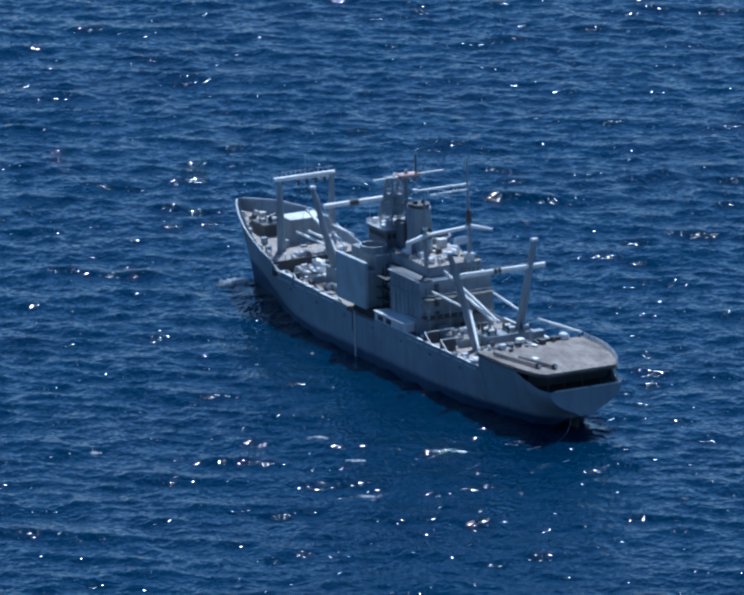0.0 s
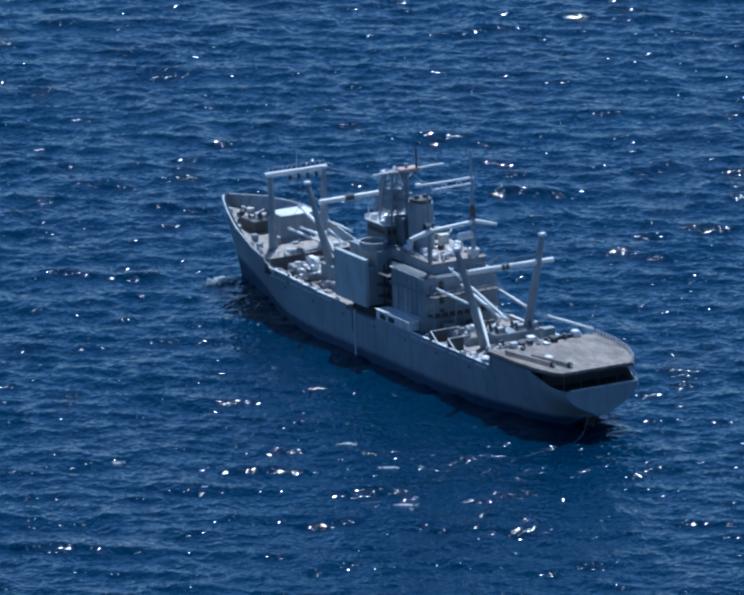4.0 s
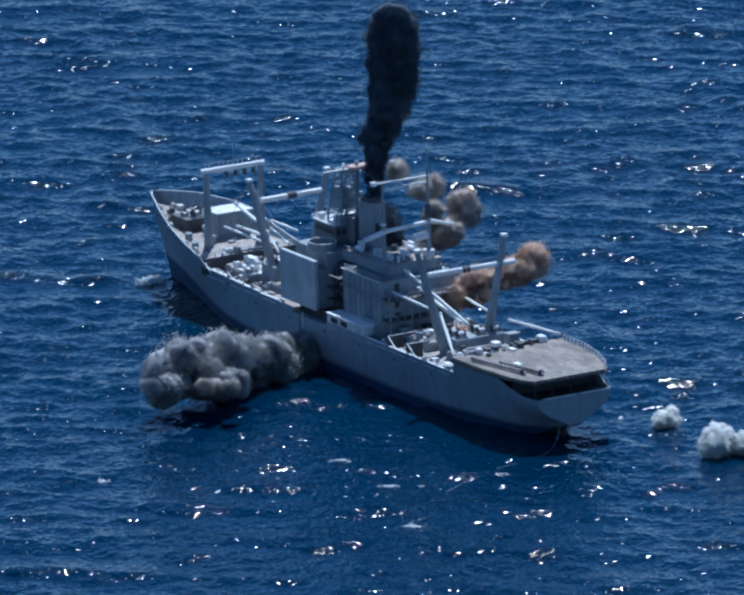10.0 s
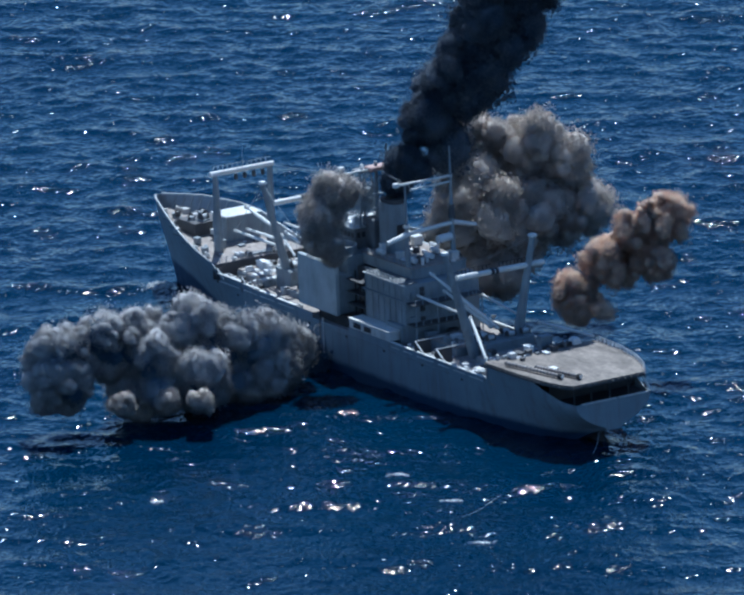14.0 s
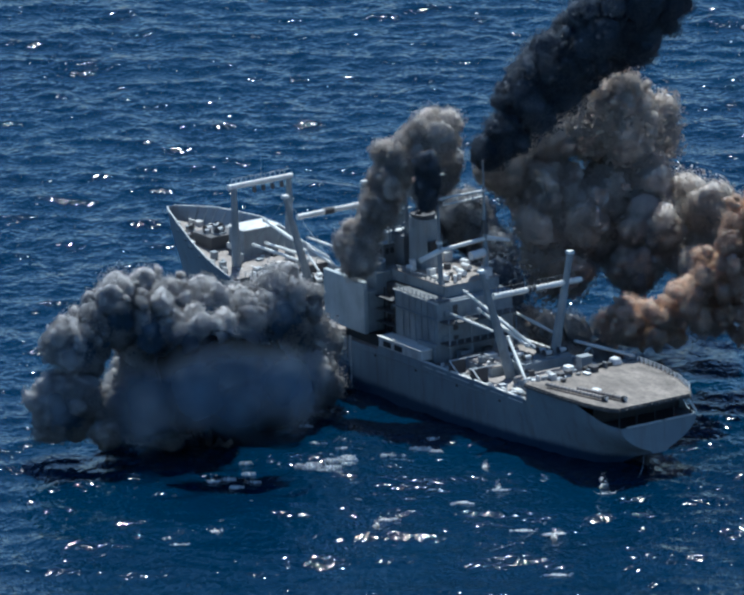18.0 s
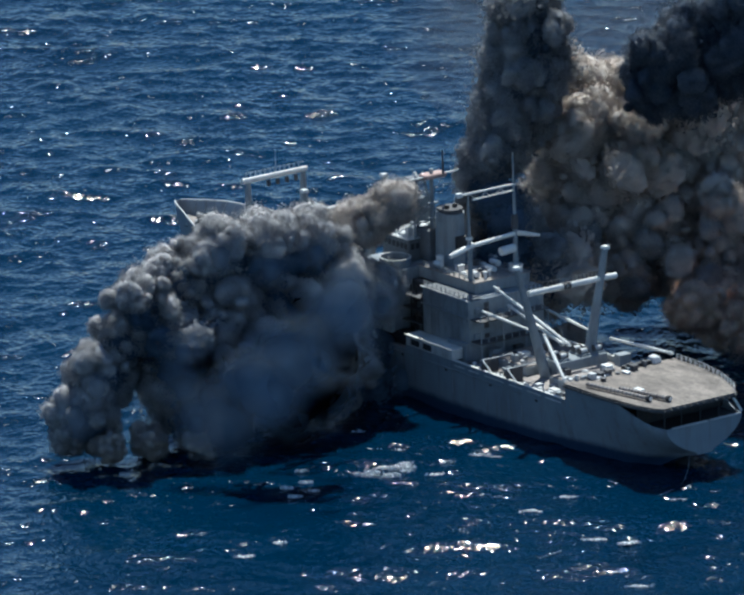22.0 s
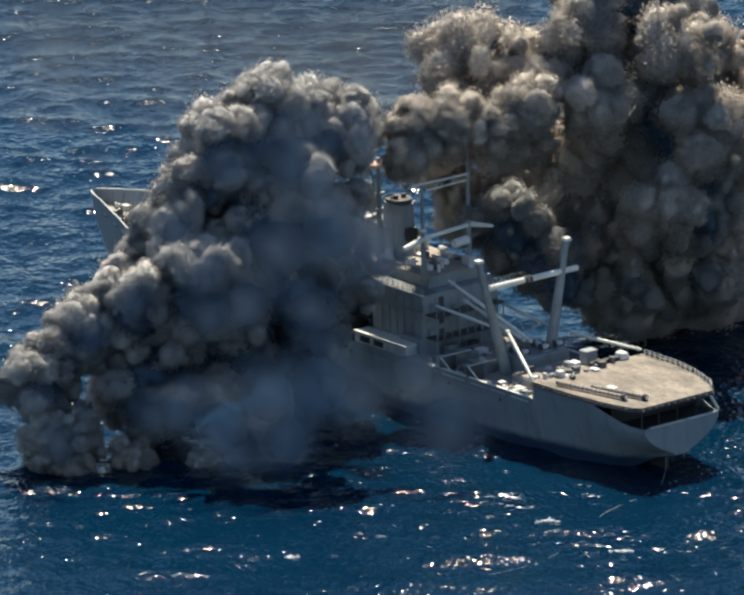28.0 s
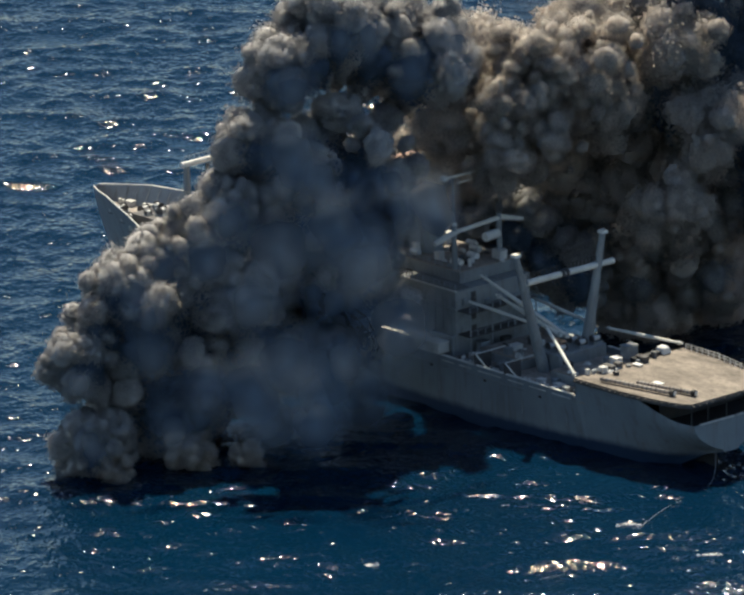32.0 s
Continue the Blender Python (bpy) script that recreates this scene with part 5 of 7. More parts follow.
GREY_LOBES[19] = [(82.2, 79.4, 25.1, 6.4), (79.6, 69.9, 29.6, 7.2), (81.4, 59.9, 31.3, 6.4), (81.5, 51.1, 29.6, 6.8), (80.5, 42.1, 22.4, 7.7), (79.7, 33.7, 24.9, 7.7), (84, 25.8, 10.9, 5.9), (82, 84.6, 11.8, 7.7), (82.5, 63.5, 10.6, 12.4), (81, 39.3, 5.4, 8.8), (74.4, 58.3, 21.9, 9.8), (78.4, 31.7, 12.3, 6.7), (71.6, 68.7, 4.3, 3.1), (74.8, 80.8, 6.4, 3.5), (64.8, 62.1, 5, 3.3)]
GREY_LOBES[21] = [(81.7, 78.6, 23.2, 6.7), (80.1, 70.6, 31.5, 7.6), (81.8, 60.6, 34, 7.6), (81, 50.2, 34.2, 7.7), (79.8, 41.1, 31.8, 7.7), (78.6, 32, 30.4, 7.7), (79.8, 19.4, 18.3, 4.8), (82.5, 85.2, 11.1, 7.6), (78.4, 57.3, 12.4, 14.3), (78.3, 35.3, 10.1, 11.5), (81.6, 69.4, 12.1, 9.6), (77.2, 30, 21.8, 5.8), (75.7, 74.9, 4, 3.6), (76.3, 83.1, 5.5, 3.7), (68, 66.9, 4.1, 3.5)]
GREY_LOBES[23] = [(83.6, 81.5, 14.3, 7.5), (81.9, 73.4, 25.2, 7.5), (83.5, 63.2, 31.3, 7.5), (83.6, 54.1, 37, 8.1), (81.4, 43.5, 37.3, 8.5), (79.7, 33.7, 37.6, 7.6), (79.9, 19.5, 26.4, 7.6), (81.8, 84.2, 7.8, 7.5), (79.7, 59.2, 12.6, 14.1), (78.1, 34.9, 11.9, 14.2), (73.1, 56.4, 28.4, 10.4), (75.8, 27.8, 31.7, 6.7), (75.5, 74.6, 3.5, 4), (76.6, 83.5, 4.6, 3.8), (68.9, 68.2, 3.1, 3.4)]
GREY_LOBES[25] = [(83.8, 81.7, 17.5, 7.4), (81.1, 72.2, 26.1, 7.4), (82.7, 61.9, 31, 7.4), (82.1, 51.9, 39.2, 8), (80.8, 42.7, 42.2, 8), (79.2, 32.9, 41.4, 8), (77.3, 15.6, 36.4, 7.5), (79.7, 81, 7.1, 7.4), (80, 59.6, 13.5, 13.9), (76.2, 32.1, 17.7, 16), (70.3, 52.2, 34.2, 10.9), (75.3, 27, 39.1, 7.5), (76, 75.4, 1.6, 4), (78, 85.7, 4.3, 4), (69, 68.4, 2.2, 3.2)]
GREY_LOBES[28] = [(83.8, 81.8, 16.4, 8.1), (81.8, 73.3, 24.1, 7.3), (82, 60.9, 30.6, 7.3), (81.5, 51, 40.6, 8.2), (79.7, 41, 53.5, 9.2), (77.5, 30.4, 58.2, 9.2), (78.1, 16.7, 51.9, 10.2), (79.2, 80.3, 5.3, 8.1), (79.1, 58.3, 13.5, 13.6), (75.4, 30.8, 26.1, 17.6), (71.3, 53.7, 31.5, 10.7), (76.8, 29.3, 41.9, 15.7), (72.1, 69.5, 0.6, 4.9), (74.7, 80.6, 1.5, 4.3), (63.4, 59.9, -0.4, 3.5)]
GREY_LOBES[30] = [(82.9, 80.3, 20.3, 8), (81.8, 73.3, 27.9, 7.2), (80.5, 58.7, 35, 7.2), (78.7, 46.8, 36.5, 8.1), (77.7, 38, 58.2, 10), (75.9, 28, 67.3, 10), (74.6, 11.4, 61.7, 10.1), (78.4, 79.1, 4.9, 8), (80.2, 59.9, 11.2, 15.4), (75.1, 30.3, 22.3, 18.4), (73.9, 57.7, 26.4, 10.5), (74.4, 25.6, 44.8, 17.4), (70.5, 67, 1.8, 5.7), (73.9, 79.5, 2, 4.4), (62.3, 58.2, 0.6, 3.4)]
GREY_LOBES[32] = [(82.4, 79.7, 20.2, 7.9), (80.9, 71.9, 31.2, 7.5), (82, 60.8, 35.7, 7.1), (79.2, 47.5, 41.4, 8.5), (76.3, 35.8, 66, 8), (75, 26.6, 72.4, 9.9), (72.7, 8.6, 64.1, 13.4), (79, 79.9, 5.2, 7.9), (80.7, 60.6, 13, 16.1), (75.6, 31.1, 23.7, 19.1), (80.6, 67.9, 25.1, 10.6), (74, 25, 45, 15.7), (69.7, 65.8, 1.9, 5.7), (74.1, 79.7, 2.2, 4.3), (62.6, 58.6, 1.8, 3.4)]
BLACK_LOBES = collections.OrderedDict()
BLACK_LOBES[9] = [(86, -4, 45.7, 2), (85.9, -4.1, 41.6, 1.8), (85, -3.7, 37.7, 1.6), (83.9, -3.5, 33.3, 1.3), (82.2, -2.5, 32.7, 1.2), (81.3, -2, 32, 1.2), (80.5, -1.5, 32, 1.2)]
BLACK_LOBES[9.5] = [(84.9, -5.6, 58.3, 3.4), (84.8, -5.8, 52.2, 3.4), (84.6, -4.4, 46.3, 2.8), (84, -3.3, 41.4, 2), (82.4, -2.2, 36.7, 1.6), (81.6, -1.6, 33.9, 1.3), (80.7, -1.1, 33.1, 1.2)]
BLACK_LOBES[10.5] = [(82.2, -9.8, 71, 6.7), (82, -10, 62.8, 5.9), (82.4, -7.7, 56, 5.2), (82.7, -5.4, 49.6, 4.4), (81.8, -3.1, 44, 3.8), (81.3, -2, 39.1, 3), (80.6, -1.3, 36.3, 2.4)]
BLACK_LOBES[12] = [(73.9, -22.4, 80.7, 8.7), (77.3, -17.2, 71.8, 8.8), (78.2, -14, 64.1, 7.7), (79.9, -9.6, 56.4, 6.4), (80.5, -5, 49.4, 5.6), (81, -2.4, 43.1, 4.3), (80.8, -0.9, 37.8, 3.3)]
BLACK_LOBES[13] = [(70.6, -27.4, 88.9, 9.7), (73.5, -22.9, 76.1, 10.2), (75.5, -18.1, 67.6, 9.4), (77.8, -12.7, 58.5, 8.2), (79.4, -6.7, 49.4, 6.8), (80.6, -3, 42.5, 4.9), (81.1, -0.5, 37.5, 3.5)]
BLACK_LOBES[14.5] = [(65.4, -35.3, 98, 10.5), (69.4, -29.2, 84.4, 11.3), (71.4, -24.3, 73, 10.5), (74, -18.6, 62.5, 8.5), (77.3, -9.9, 51.4, 6.5), (79.8, -4.2, 41.9, 3.9), (80.1, -2, 39.3, 2.8)]
BLACK_LOBES[16.5] = [(62.3, -40, 92.2, 10.4), (66.1, -34.2, 77.8, 10.4), (68.5, -28.7, 70.4, 9.4), (71.5, -22.4, 61, 8.4), (75.2, -13.1, 51, 6.6), (77.6, -7.6, 44.6, 4.6), (78.7, -4.2, 41, 3.4)]
BLACK_LOBES[17.5] = [(59.2, -44.7, 91.1, 10.3), (62.4, -39.7, 78.7, 10.3), (64.8, -34.3, 71.4, 10.3), (69.3, -25.6, 63.2, 8.3), (72, -18, 55.1, 7.3), (73.8, -13.4, 48.7, 4.6), (75.1, -9.6, 45.2, 3.8)]
BLACK_LOBES[19] = [(54.3, -52.2, 86.2, 11.8), (59.5, -44.2, 78.9, 11.8), (63, -37.1, 69.8, 11.8), (66.3, -30.2, 65.5, 9.2), (68.4, -23.4, 58.5, 7.4), (69.8, -19.5, 53.2, 4.5), (71.1, -15.7, 49.7, 3.9)]
BLACK_LOBES[21] = [(48.8, -60.5, 79, 13.6), (53.9, -52.7, 79.4, 13.6), (55.8, -48.1, 68.4, 13.6), (59, -41.3, 67, 11.6), (60.6, -35.3, 61.1, 10.1), (62.4, -30.8, 56.8, 7.3), (62.6, -28.6, 53.3, 5.8)]
BLACK_LOBES[23] = [(42.8, -69.5, 70.9, 14.4), (47.8, -62, 75.1, 14.4), (51.2, -55, 64.4, 14.4), (53.5, -49.8, 63, 13.4), (55, -43.8, 56.3, 11.5), (56.6, -39.6, 64.3, 9), (56.4, -38, 57.1, 7.7)]
BLACK_LOBES[25] = [(38.6, -76, 68.1, 14.2), (43.6, -68.4, 68.7, 14.2), (47, -61.4, 60.1, 14.2), (49.3, -56.1, 56.1, 13.3), (50.8, -50.1, 50.4, 11.4), (51.8, -46.8, 60.2, 8.9), (51.7, -45.2, 54, 7.6)]
BLACK_LOBES[28] = [(28.3, -91.5, 67.2, 14), (33.2, -84.1, 67.6, 14), (36.5, -77.4, 59, 14), (38.7, -72.2, 55, 13.1), (40.2, -66.3, 49.4, 11.2), (41.3, -62.8, 59, 8.7), (41.1, -61.3, 52.9, 7.4)]
BLACK_LOBES[32] = [(27.1, -93.4, 63.7, 13.7), (32, -86, 64.2, 13.7), (33.7, -81.6, 55.7, 13.7), (35.4, -77.2, 51.8, 12.8), (36.4, -72, 46.3, 10.9), (38, -67.7, 55.8, 8.5), (37.8, -66.3, 49.9, 7.3)]
SECOND_LOBES = collections.OrderedDict()
SECOND_LOBES[17.5] = [(93.9, -10.2, 34.5, 3.2), (93.4, -10.9, 31.5, 2.6), (91.5, -10.2, 30.1, 2.1), (89.6, -9.5, 28.6, 2.1), (86.2, -7.2, 28.7, 2.1), (86.3, -7.2, 27.7, 2.1), (85.3, -12.4, 30, 4.3), (79.9, -13.2, 25, 3.8)]
SECOND_LOBES[19] = [(91.9, -13.2, 43.2, 6.8), (92.7, -12.1, 37.9, 5.9), (91.5, -10.2, 33.1, 3.5), (90.1, -8.6, 29.8, 2.5), (86.9, -6.2, 28.9, 2.1), (87.1, -6, 27.9, 2.1), (83.8, -14.6, 31.9, 6.8), (77, -17.7, 23.9, 6.3)]
SECOND_LOBES[21] = [(86.4, -21.5, 63.4, 5.8), (87.3, -20.2, 56.7, 7.8), (86.3, -18.1, 49.6, 8.8), (86.3, -14.4, 41.6, 7.8), (85.8, -8, 34.2, 4.8), (86.8, -6.3, 30.4, 4), (83.4, -15.2, 29.5, 8.3), (76.1, -18.9, 21.6, 7.7)]
SECOND_LOBES[23] = [(84.5, -24.5, 76.9, 8.6), (82.1, -28.1, 68.2, 9.7), (82.1, -24.4, 61.3, 8.6), (80.2, -23.8, 53.3, 9.7), (78.6, -18.9, 46, 7.7), (81.2, -14.9, 39.5, 4.7), (83.1, -15.7, 27.6, 8.9), (75.9, -19.3, 19.8, 8.2)]
SECOND_LOBES[25] = [(81.1, -29.6, 78.9, 9.5), (77.4, -35.2, 66.4, 10.6), (78.5, -29.9, 58.8, 9.5), (75.2, -31.3, 48.8, 11.4), (71.2, -30, 39.5, 10.5), (73.4, -26.8, 34.1, 7.6), (82.7, -16.3, 25, 8.7), (75.2, -20.4, 17.2, 8.5)]
SECOND_LOBES[28] = [(70.4, -45.9, 72.1, 13.9), (66.5, -51.7, 61.7, 14), (68, -45.8, 54.2, 14), (62.6, -50.4, 47, 12), (57.1, -51.5, 38.7, 11.2), (55.7, -53.6, 28.4, 8.4), (77.5, -24.1, 25.9, 9.6), (69.6, -28.9, 18.3, 9)]
SECOND_LOBES[30] = [(67.9, -49.7, 70.4, 14.8), (64.6, -54.7, 58.3, 15.8), (67, -47.3, 50.1, 13.8), (60.2, -54.1, 45.6, 13.8), (54.8, -55, 37.3, 11), (54.4, -55.6, 28.1, 7.4), (78.4, -22.8, 25.3, 9.5), (70.1, -28.1, 17.7, 8.9)]
SECOND_LOBES[32] = [(65.9, -52.6, 69.7, 15.6), (62.6, -57.6, 58.6, 15.6), (65.1, -50.3, 50.5, 14.6), (57.8, -57.7, 44.2, 13.7), (53, -57.7, 36.1, 10.9), (53, -57.6, 27, 7.3), (79.8, -20.7, 24.7, 9.3), (71, -26.7, 17.1, 8.8)]
TAN_LOBES = collections.OrderedDict()
TAN_LOBES[9.5] = [(98.8, -28.2, 22.9, 2.2), (102.5, -18.9, 29.3, 1.8), (91.8, -20.6, 21.8, 1.8), (91.8, -20.6, 21.8, 1.5), (93.6, -21.5, 19.2, 1.5), (97.1, -23.5, 18.2, 1.5), (102.3, -26.5, 15.6, 1.5), (91.9, -20.5, 18.6, 1.5), (102.3, -26.5, 15.6, 1.5)]
TAN_LOBES[10.5] = [(95.3, -33.6, 26, 4.6), (101.7, -20.1, 35, 2.2), (88.4, -25.8, 22.3, 3.6), (90.5, -22.6, 27.6, 3.2), (93.1, -22.3, 24, 3.5), (97.5, -22.9, 16.8, 3), (102.7, -25.9, 14.3, 3), (92.3, -19.8, 17.3, 2), (102.7, -25.9, 13.2, 2)]
TAN_LOBES[12] = [(92.2, -38.1, 30.2, 7.2), (94, -31.8, 34, 5.5), (85.2, -30.6, 23.6, 5.5), (88.4, -25.8, 28.8, 5.5), (93, -22.5, 23.4, 6.4), (97.1, -23.5, 15.2, 6.5), (101.2, -28.2, 11.5, 4.3), (90.3, -22.8, 13.6, 3.6), (100.6, -29, 10.5, 3.6)]
TAN_LOBES[13] = [(91, -40.1, 32.9, 9.5), (96.2, -28.4, 36.9, 8.9), (85.3, -30.4, 27.4, 7.7), (89.1, -24.7, 28.7, 6.6), (93.7, -21.4, 20.2, 7.6), (92.2, -31, 20.9, 8.8), (91.8, -42.5, 23.1, 6.7), (88.3, -25.9, 14.4, 6.4), (104, -23.9, 11.6, 5.5)]
TAN_LOBES[16.5] = [(85.5, -48.4, 42.3, 12.1), (89.1, -39.3, 44.1, 10.9), (86.4, -28.9, 28.4, 7.5), (90.1, -23.2, 26.6, 6.5), (84.3, -35.6, 29.7, 10.9), (81.2, -47.6, 31.3, 9.7), (84.8, -53.1, 21.7, 12.1), (83.9, -32.6, 17.3, 9.7), (81.9, -57.5, 38.6, 6.5)]
TAN_LOBES[17.5] = [(84.2, -50.3, 45.5, 12), (87.9, -41.2, 46.3, 9.7), (85.2, -30.7, 28.8, 7.5), (88.7, -25.3, 37.9, 6.4), (82.6, -38.2, 30.1, 9.7), (79, -51, 33.6, 8.6), (82.5, -56.5, 21, 12), (82.2, -35.2, 18.8, 8.6), (79.3, -61.4, 22.8, 8.7)]
TAN_LOBES[19] = [(81.2, -55, 45.9, 12.8), (84.7, -46, 50.7, 11.8), (83.1, -33.8, 33.5, 10.7), (87.7, -26.9, 40.7, 8.5), (81.7, -39.5, 26.9, 9.6), (77.6, -53.1, 34.2, 7.5), (80.6, -59.5, 21.6, 13.7), (84.9, -31.1, 21.9, 9.6), (76.3, -66.1, 29.2, 10.8)]
TAN_LOBES[21] = [(79.2, -57.9, 50.8, 14.6), (89, -39.4, 46.3, 11.7), (79.6, -39.2, 37.6, 11.7), (85.1, -30.8, 44.7, 9.4), (85.5, -33.9, 26.7, 10.6), (79.3, -50.5, 33.7, 10.6), (77.9, -63.5, 33.6, 12.6), (81.4, -36.5, 19.3, 10.6), (79.2, -61.6, 19.1, 12.7)]
TAN_LOBES[23] = [(77.4, -60.7, 47.1, 15.6), (85.4, -44.8, 49.4, 11.5), (74.6, -46.8, 42.6, 12.4), (81.7, -36, 43.2, 10.4), (85.1, -34.5, 27.5, 11.5), (81.1, -47.8, 31.5, 10.4), (79.1, -61.7, 34.1, 12.5), (80.6, -37.6, 16.3, 10.4), (82.1, -57.3, 12.2, 11.6)]
TAN_LOBES[25] = [(76.8, -61.6, 45.4, 15.4), (80.2, -52.8, 50.3, 11.4), (70.1, -53.6, 39.7, 13.1), (78.1, -41.4, 41.6, 10.3), (85.6, -33.6, 24.7, 9.2), (80.1, -49.3, 28.2, 10.3), (76.8, -65.3, 25.6, 12.4), (79.4, -39.5, 9.5, 11.4), (81.2, -58.5, 7.1, 13.3)]
TAN_LOBES[28] = [(71.5, -69.7, 46.4, 16.2), (77.3, -57.2, 53.1, 14), (62.9, -64.6, 38.8, 12.9), (77.3, -42.7, 36.3, 10.1), (83.3, -37.1, 29.7, 11.2), (81, -47.9, 23.4, 10.1), (74.2, -69.2, 20.7, 10.2), (73, -49.1, 10.8, 12.9), (74.3, -69, 4.7, 14.1)]
TAN_LOBES[30] = [(72.8, -67.7, 47.9, 17.1), (81.1, -51.4, 49.4, 14.9), (65.3, -60.8, 38.7, 14.9), (78.6, -40.7, 39.1, 11.9), (85.1, -34.4, 27.1, 10), (78.3, -52, 26.8, 11.1), (74.6, -68.6, 16.9, 12), (74, -47.7, 6.4, 11.9), (75.7, -66.9, 4, 15)]
TAN_LOBES[32] = [(75.1, -64.2, 49.6, 19), (83.8, -47.3, 48.5, 16.8), (69.2, -55, 36.2, 15.7), (82.3, -35, 37.6, 12.6), (85.4, -34, 26.3, 8.8), (80.1, -49.3, 24.3, 11.8), (76.8, -65.2, 16.2, 13.8), (74.3, -47.2, 5.8, 11), (75.9, -66.5, 3.2, 14.9)]
VEIL_LOBES = collections.OrderedDict()
VEIL_LOBES[16.5] = [(57.4, 68.9, 16.9, 6.5), (56.7, 60.7, 14.6, 6.5), (70.1, 70, 12.4, 5.6), (54.3, 53.4, 12.9, 5.6), (68.9, 57.4, 16.3, 5.6), (45.5, 54.5, 16.9, 4.6)]
VEIL_LOBES[19] = [(57.7, 69.4, 16, 6.4), (57, 61.1, 17.5, 6.4), (69.3, 68.8, 10.6, 5.5), (55.8, 55.6, 11.9, 5.5), (69.1, 57.6, 17.1, 5.5), (47, 56.8, 16.9, 4.6)]
VEIL_LOBES[21] = [(54.4, 64.5, 17.9, 8.1), (53.7, 56.1, 21.2, 8.1), (54.7, 46.7, 19.2, 7.2), (62.5, 65.8, 11.8, 7.2), (62.8, 48.1, 10.2, 7.3), (44.2, 52.5, 27.2, 5.4)]
VEIL_LOBES[23] = [(55, 65.3, 19, 9.8), (53.3, 55.4, 21.1, 9.8), (53.2, 44.4, 22.7, 8), (63, 66.6, 10.1, 8), (62.3, 47.3, 9.2, 8.1), (45.2, 54.1, 31.8, 6.2)]
VEIL_LOBES[25] = [(54.1, 63.9, 21.5, 10.5), (53.3, 55.5, 25.4, 10.5), (52.4, 43.2, 21.1, 9.7), (60.2, 62.2, 10.8, 9.7), (58.9, 42.2, 28.8, 8.8), (47.8, 58, 14.3, 7.9)]
VEIL_LOBES[28] = [(55.7, 66.4, 14, 14.6), (51.3, 52.4, 15.7, 14.7), (48.4, 37.1, 15, 13.8), (38.6, 29.5, 11.1, 12.1), (54.8, 35.9, 29.6, 13.9), (47.6, 57.7, 7.7, 10.3)]
VEIL_LOBES[30] = [(56.6, 67.7, 16.1, 14.4), (52.2, 53.8, 17.7, 14.5), (49.3, 38.5, 15.9, 13.7), (38.7, 29.7, 11, 11.1), (53.7, 34.3, 31.1, 13.7), (46.7, 56.4, 7.9, 10.2)]
VEIL_LOBES[32] = [(56.5, 67.5, 19.6, 14.2), (53, 55, 21.1, 14.3), (52.1, 42.7, 16.9, 12.6), (47.9, 43.6, 30.3, 12.6), (52.6, 32.6, 37.5, 12.6), (48.6, 59.2, 10.7, 9.2)]
SPRAY_LOBES = collections.OrderedDict()
SPRAY_LOBES[8.6] = [(20, -19, 1.5, 1.5), (8, -19, 2.2, 2), (-2, -20, 2.6, 2.1), (-10, -21, 2.4, 2), (-18, -22, 1.8, 1.6), (-26, -22.5, 1.2, 1.4)]
SPRAY_LOBES[9.0] = [(9.1, -13.8, 2.3, 1.4), (-1.5, -18.9, 3.3, 3.5), (-0.9, -20.1, 6.8, 2.3), (-29, -17.4, 5.7, 5.6), (-27.3, -17.4, 9.8, 2.9), (-30.2, -23.5, 5.5, 4.6)]
SPRAY_LOBES[9.5] = [(8.2, -15.1, 1.5, 1.2), (-3.1, -21.4, 3.1, 4.1), (-2.6, -22.6, 7, 2.7), (-29.3, -17.8, 6.3, 5.8), (-28.6, -19.4, 10.5, 3.3), (-30.2, -23.5, 6.1, 4.8)]
SPRAY_LOBES[10.0] = [(8, -15.4, 0.1, 1.2), (-2.5, -20.4, 1.4, 2.3), (-2.2, -22, 2.3, 2.3), (-28.3, -16.3, 3, 2.7), (-27.6, -17.9, 3.6, 3.3), (-29.7, -22.7, 2.3, 2.9)]
SPRAY_LOBES[10.6] = [(8, -15.5, -1, 1), (-2.5, -20.4, 0, 1.2), (-1.7, -21.1, -0.3, 1.2), (-27.9, -15.8, 1.4, 1.3), (-27, -17, 1, 1.3), (-29.1, -21.8, 1.1, 1.3)]
SPRAY_LOBES[12] = [(9.5, -13.3, -1.4, 1), (-0.9, -18, -0.4, 1.2), (-0.1, -18.8, -0.8, 1.2), (-26.2, -13.1, 0.9, 1.3), (-25.2, -14.3, 0.5, 1.3), (-27.4, -19.1, 0.6, 1.3)]
SPRAY_LOBES[32] = [(21.8, 5.5, 4.7, 0.8), (12.6, 2.5, 5.6, 1), (13.3, 1.6, 5.3, 1), (-9.8, 11.8, 8.1, 1.2), (-8.9, 10.4, 7.7, 1.2), (-10.8, 5.9, 7.5, 1.2)]
PALE_LOBES = collections.OrderedDict()
PALE_LOBES[12] = [(82.3, 15.8, 32.2, 2.8), (80.7, 17.1, 28.6, 2.4), (77.9, 16.4, 26.6, 1.9), (76.8, 14.8, 25.5, 1.6), (75.1, 15.8, 26, 1.6)]
PALE_LOBES[13] = [(80.7, 13.4, 37.7, 3.5), (80.8, 17.2, 33.3, 4.3), (79.5, 18.9, 29.8, 3.8), (77.6, 15.9, 25.7, 2.1), (75.8, 17, 26.2, 2.1)]
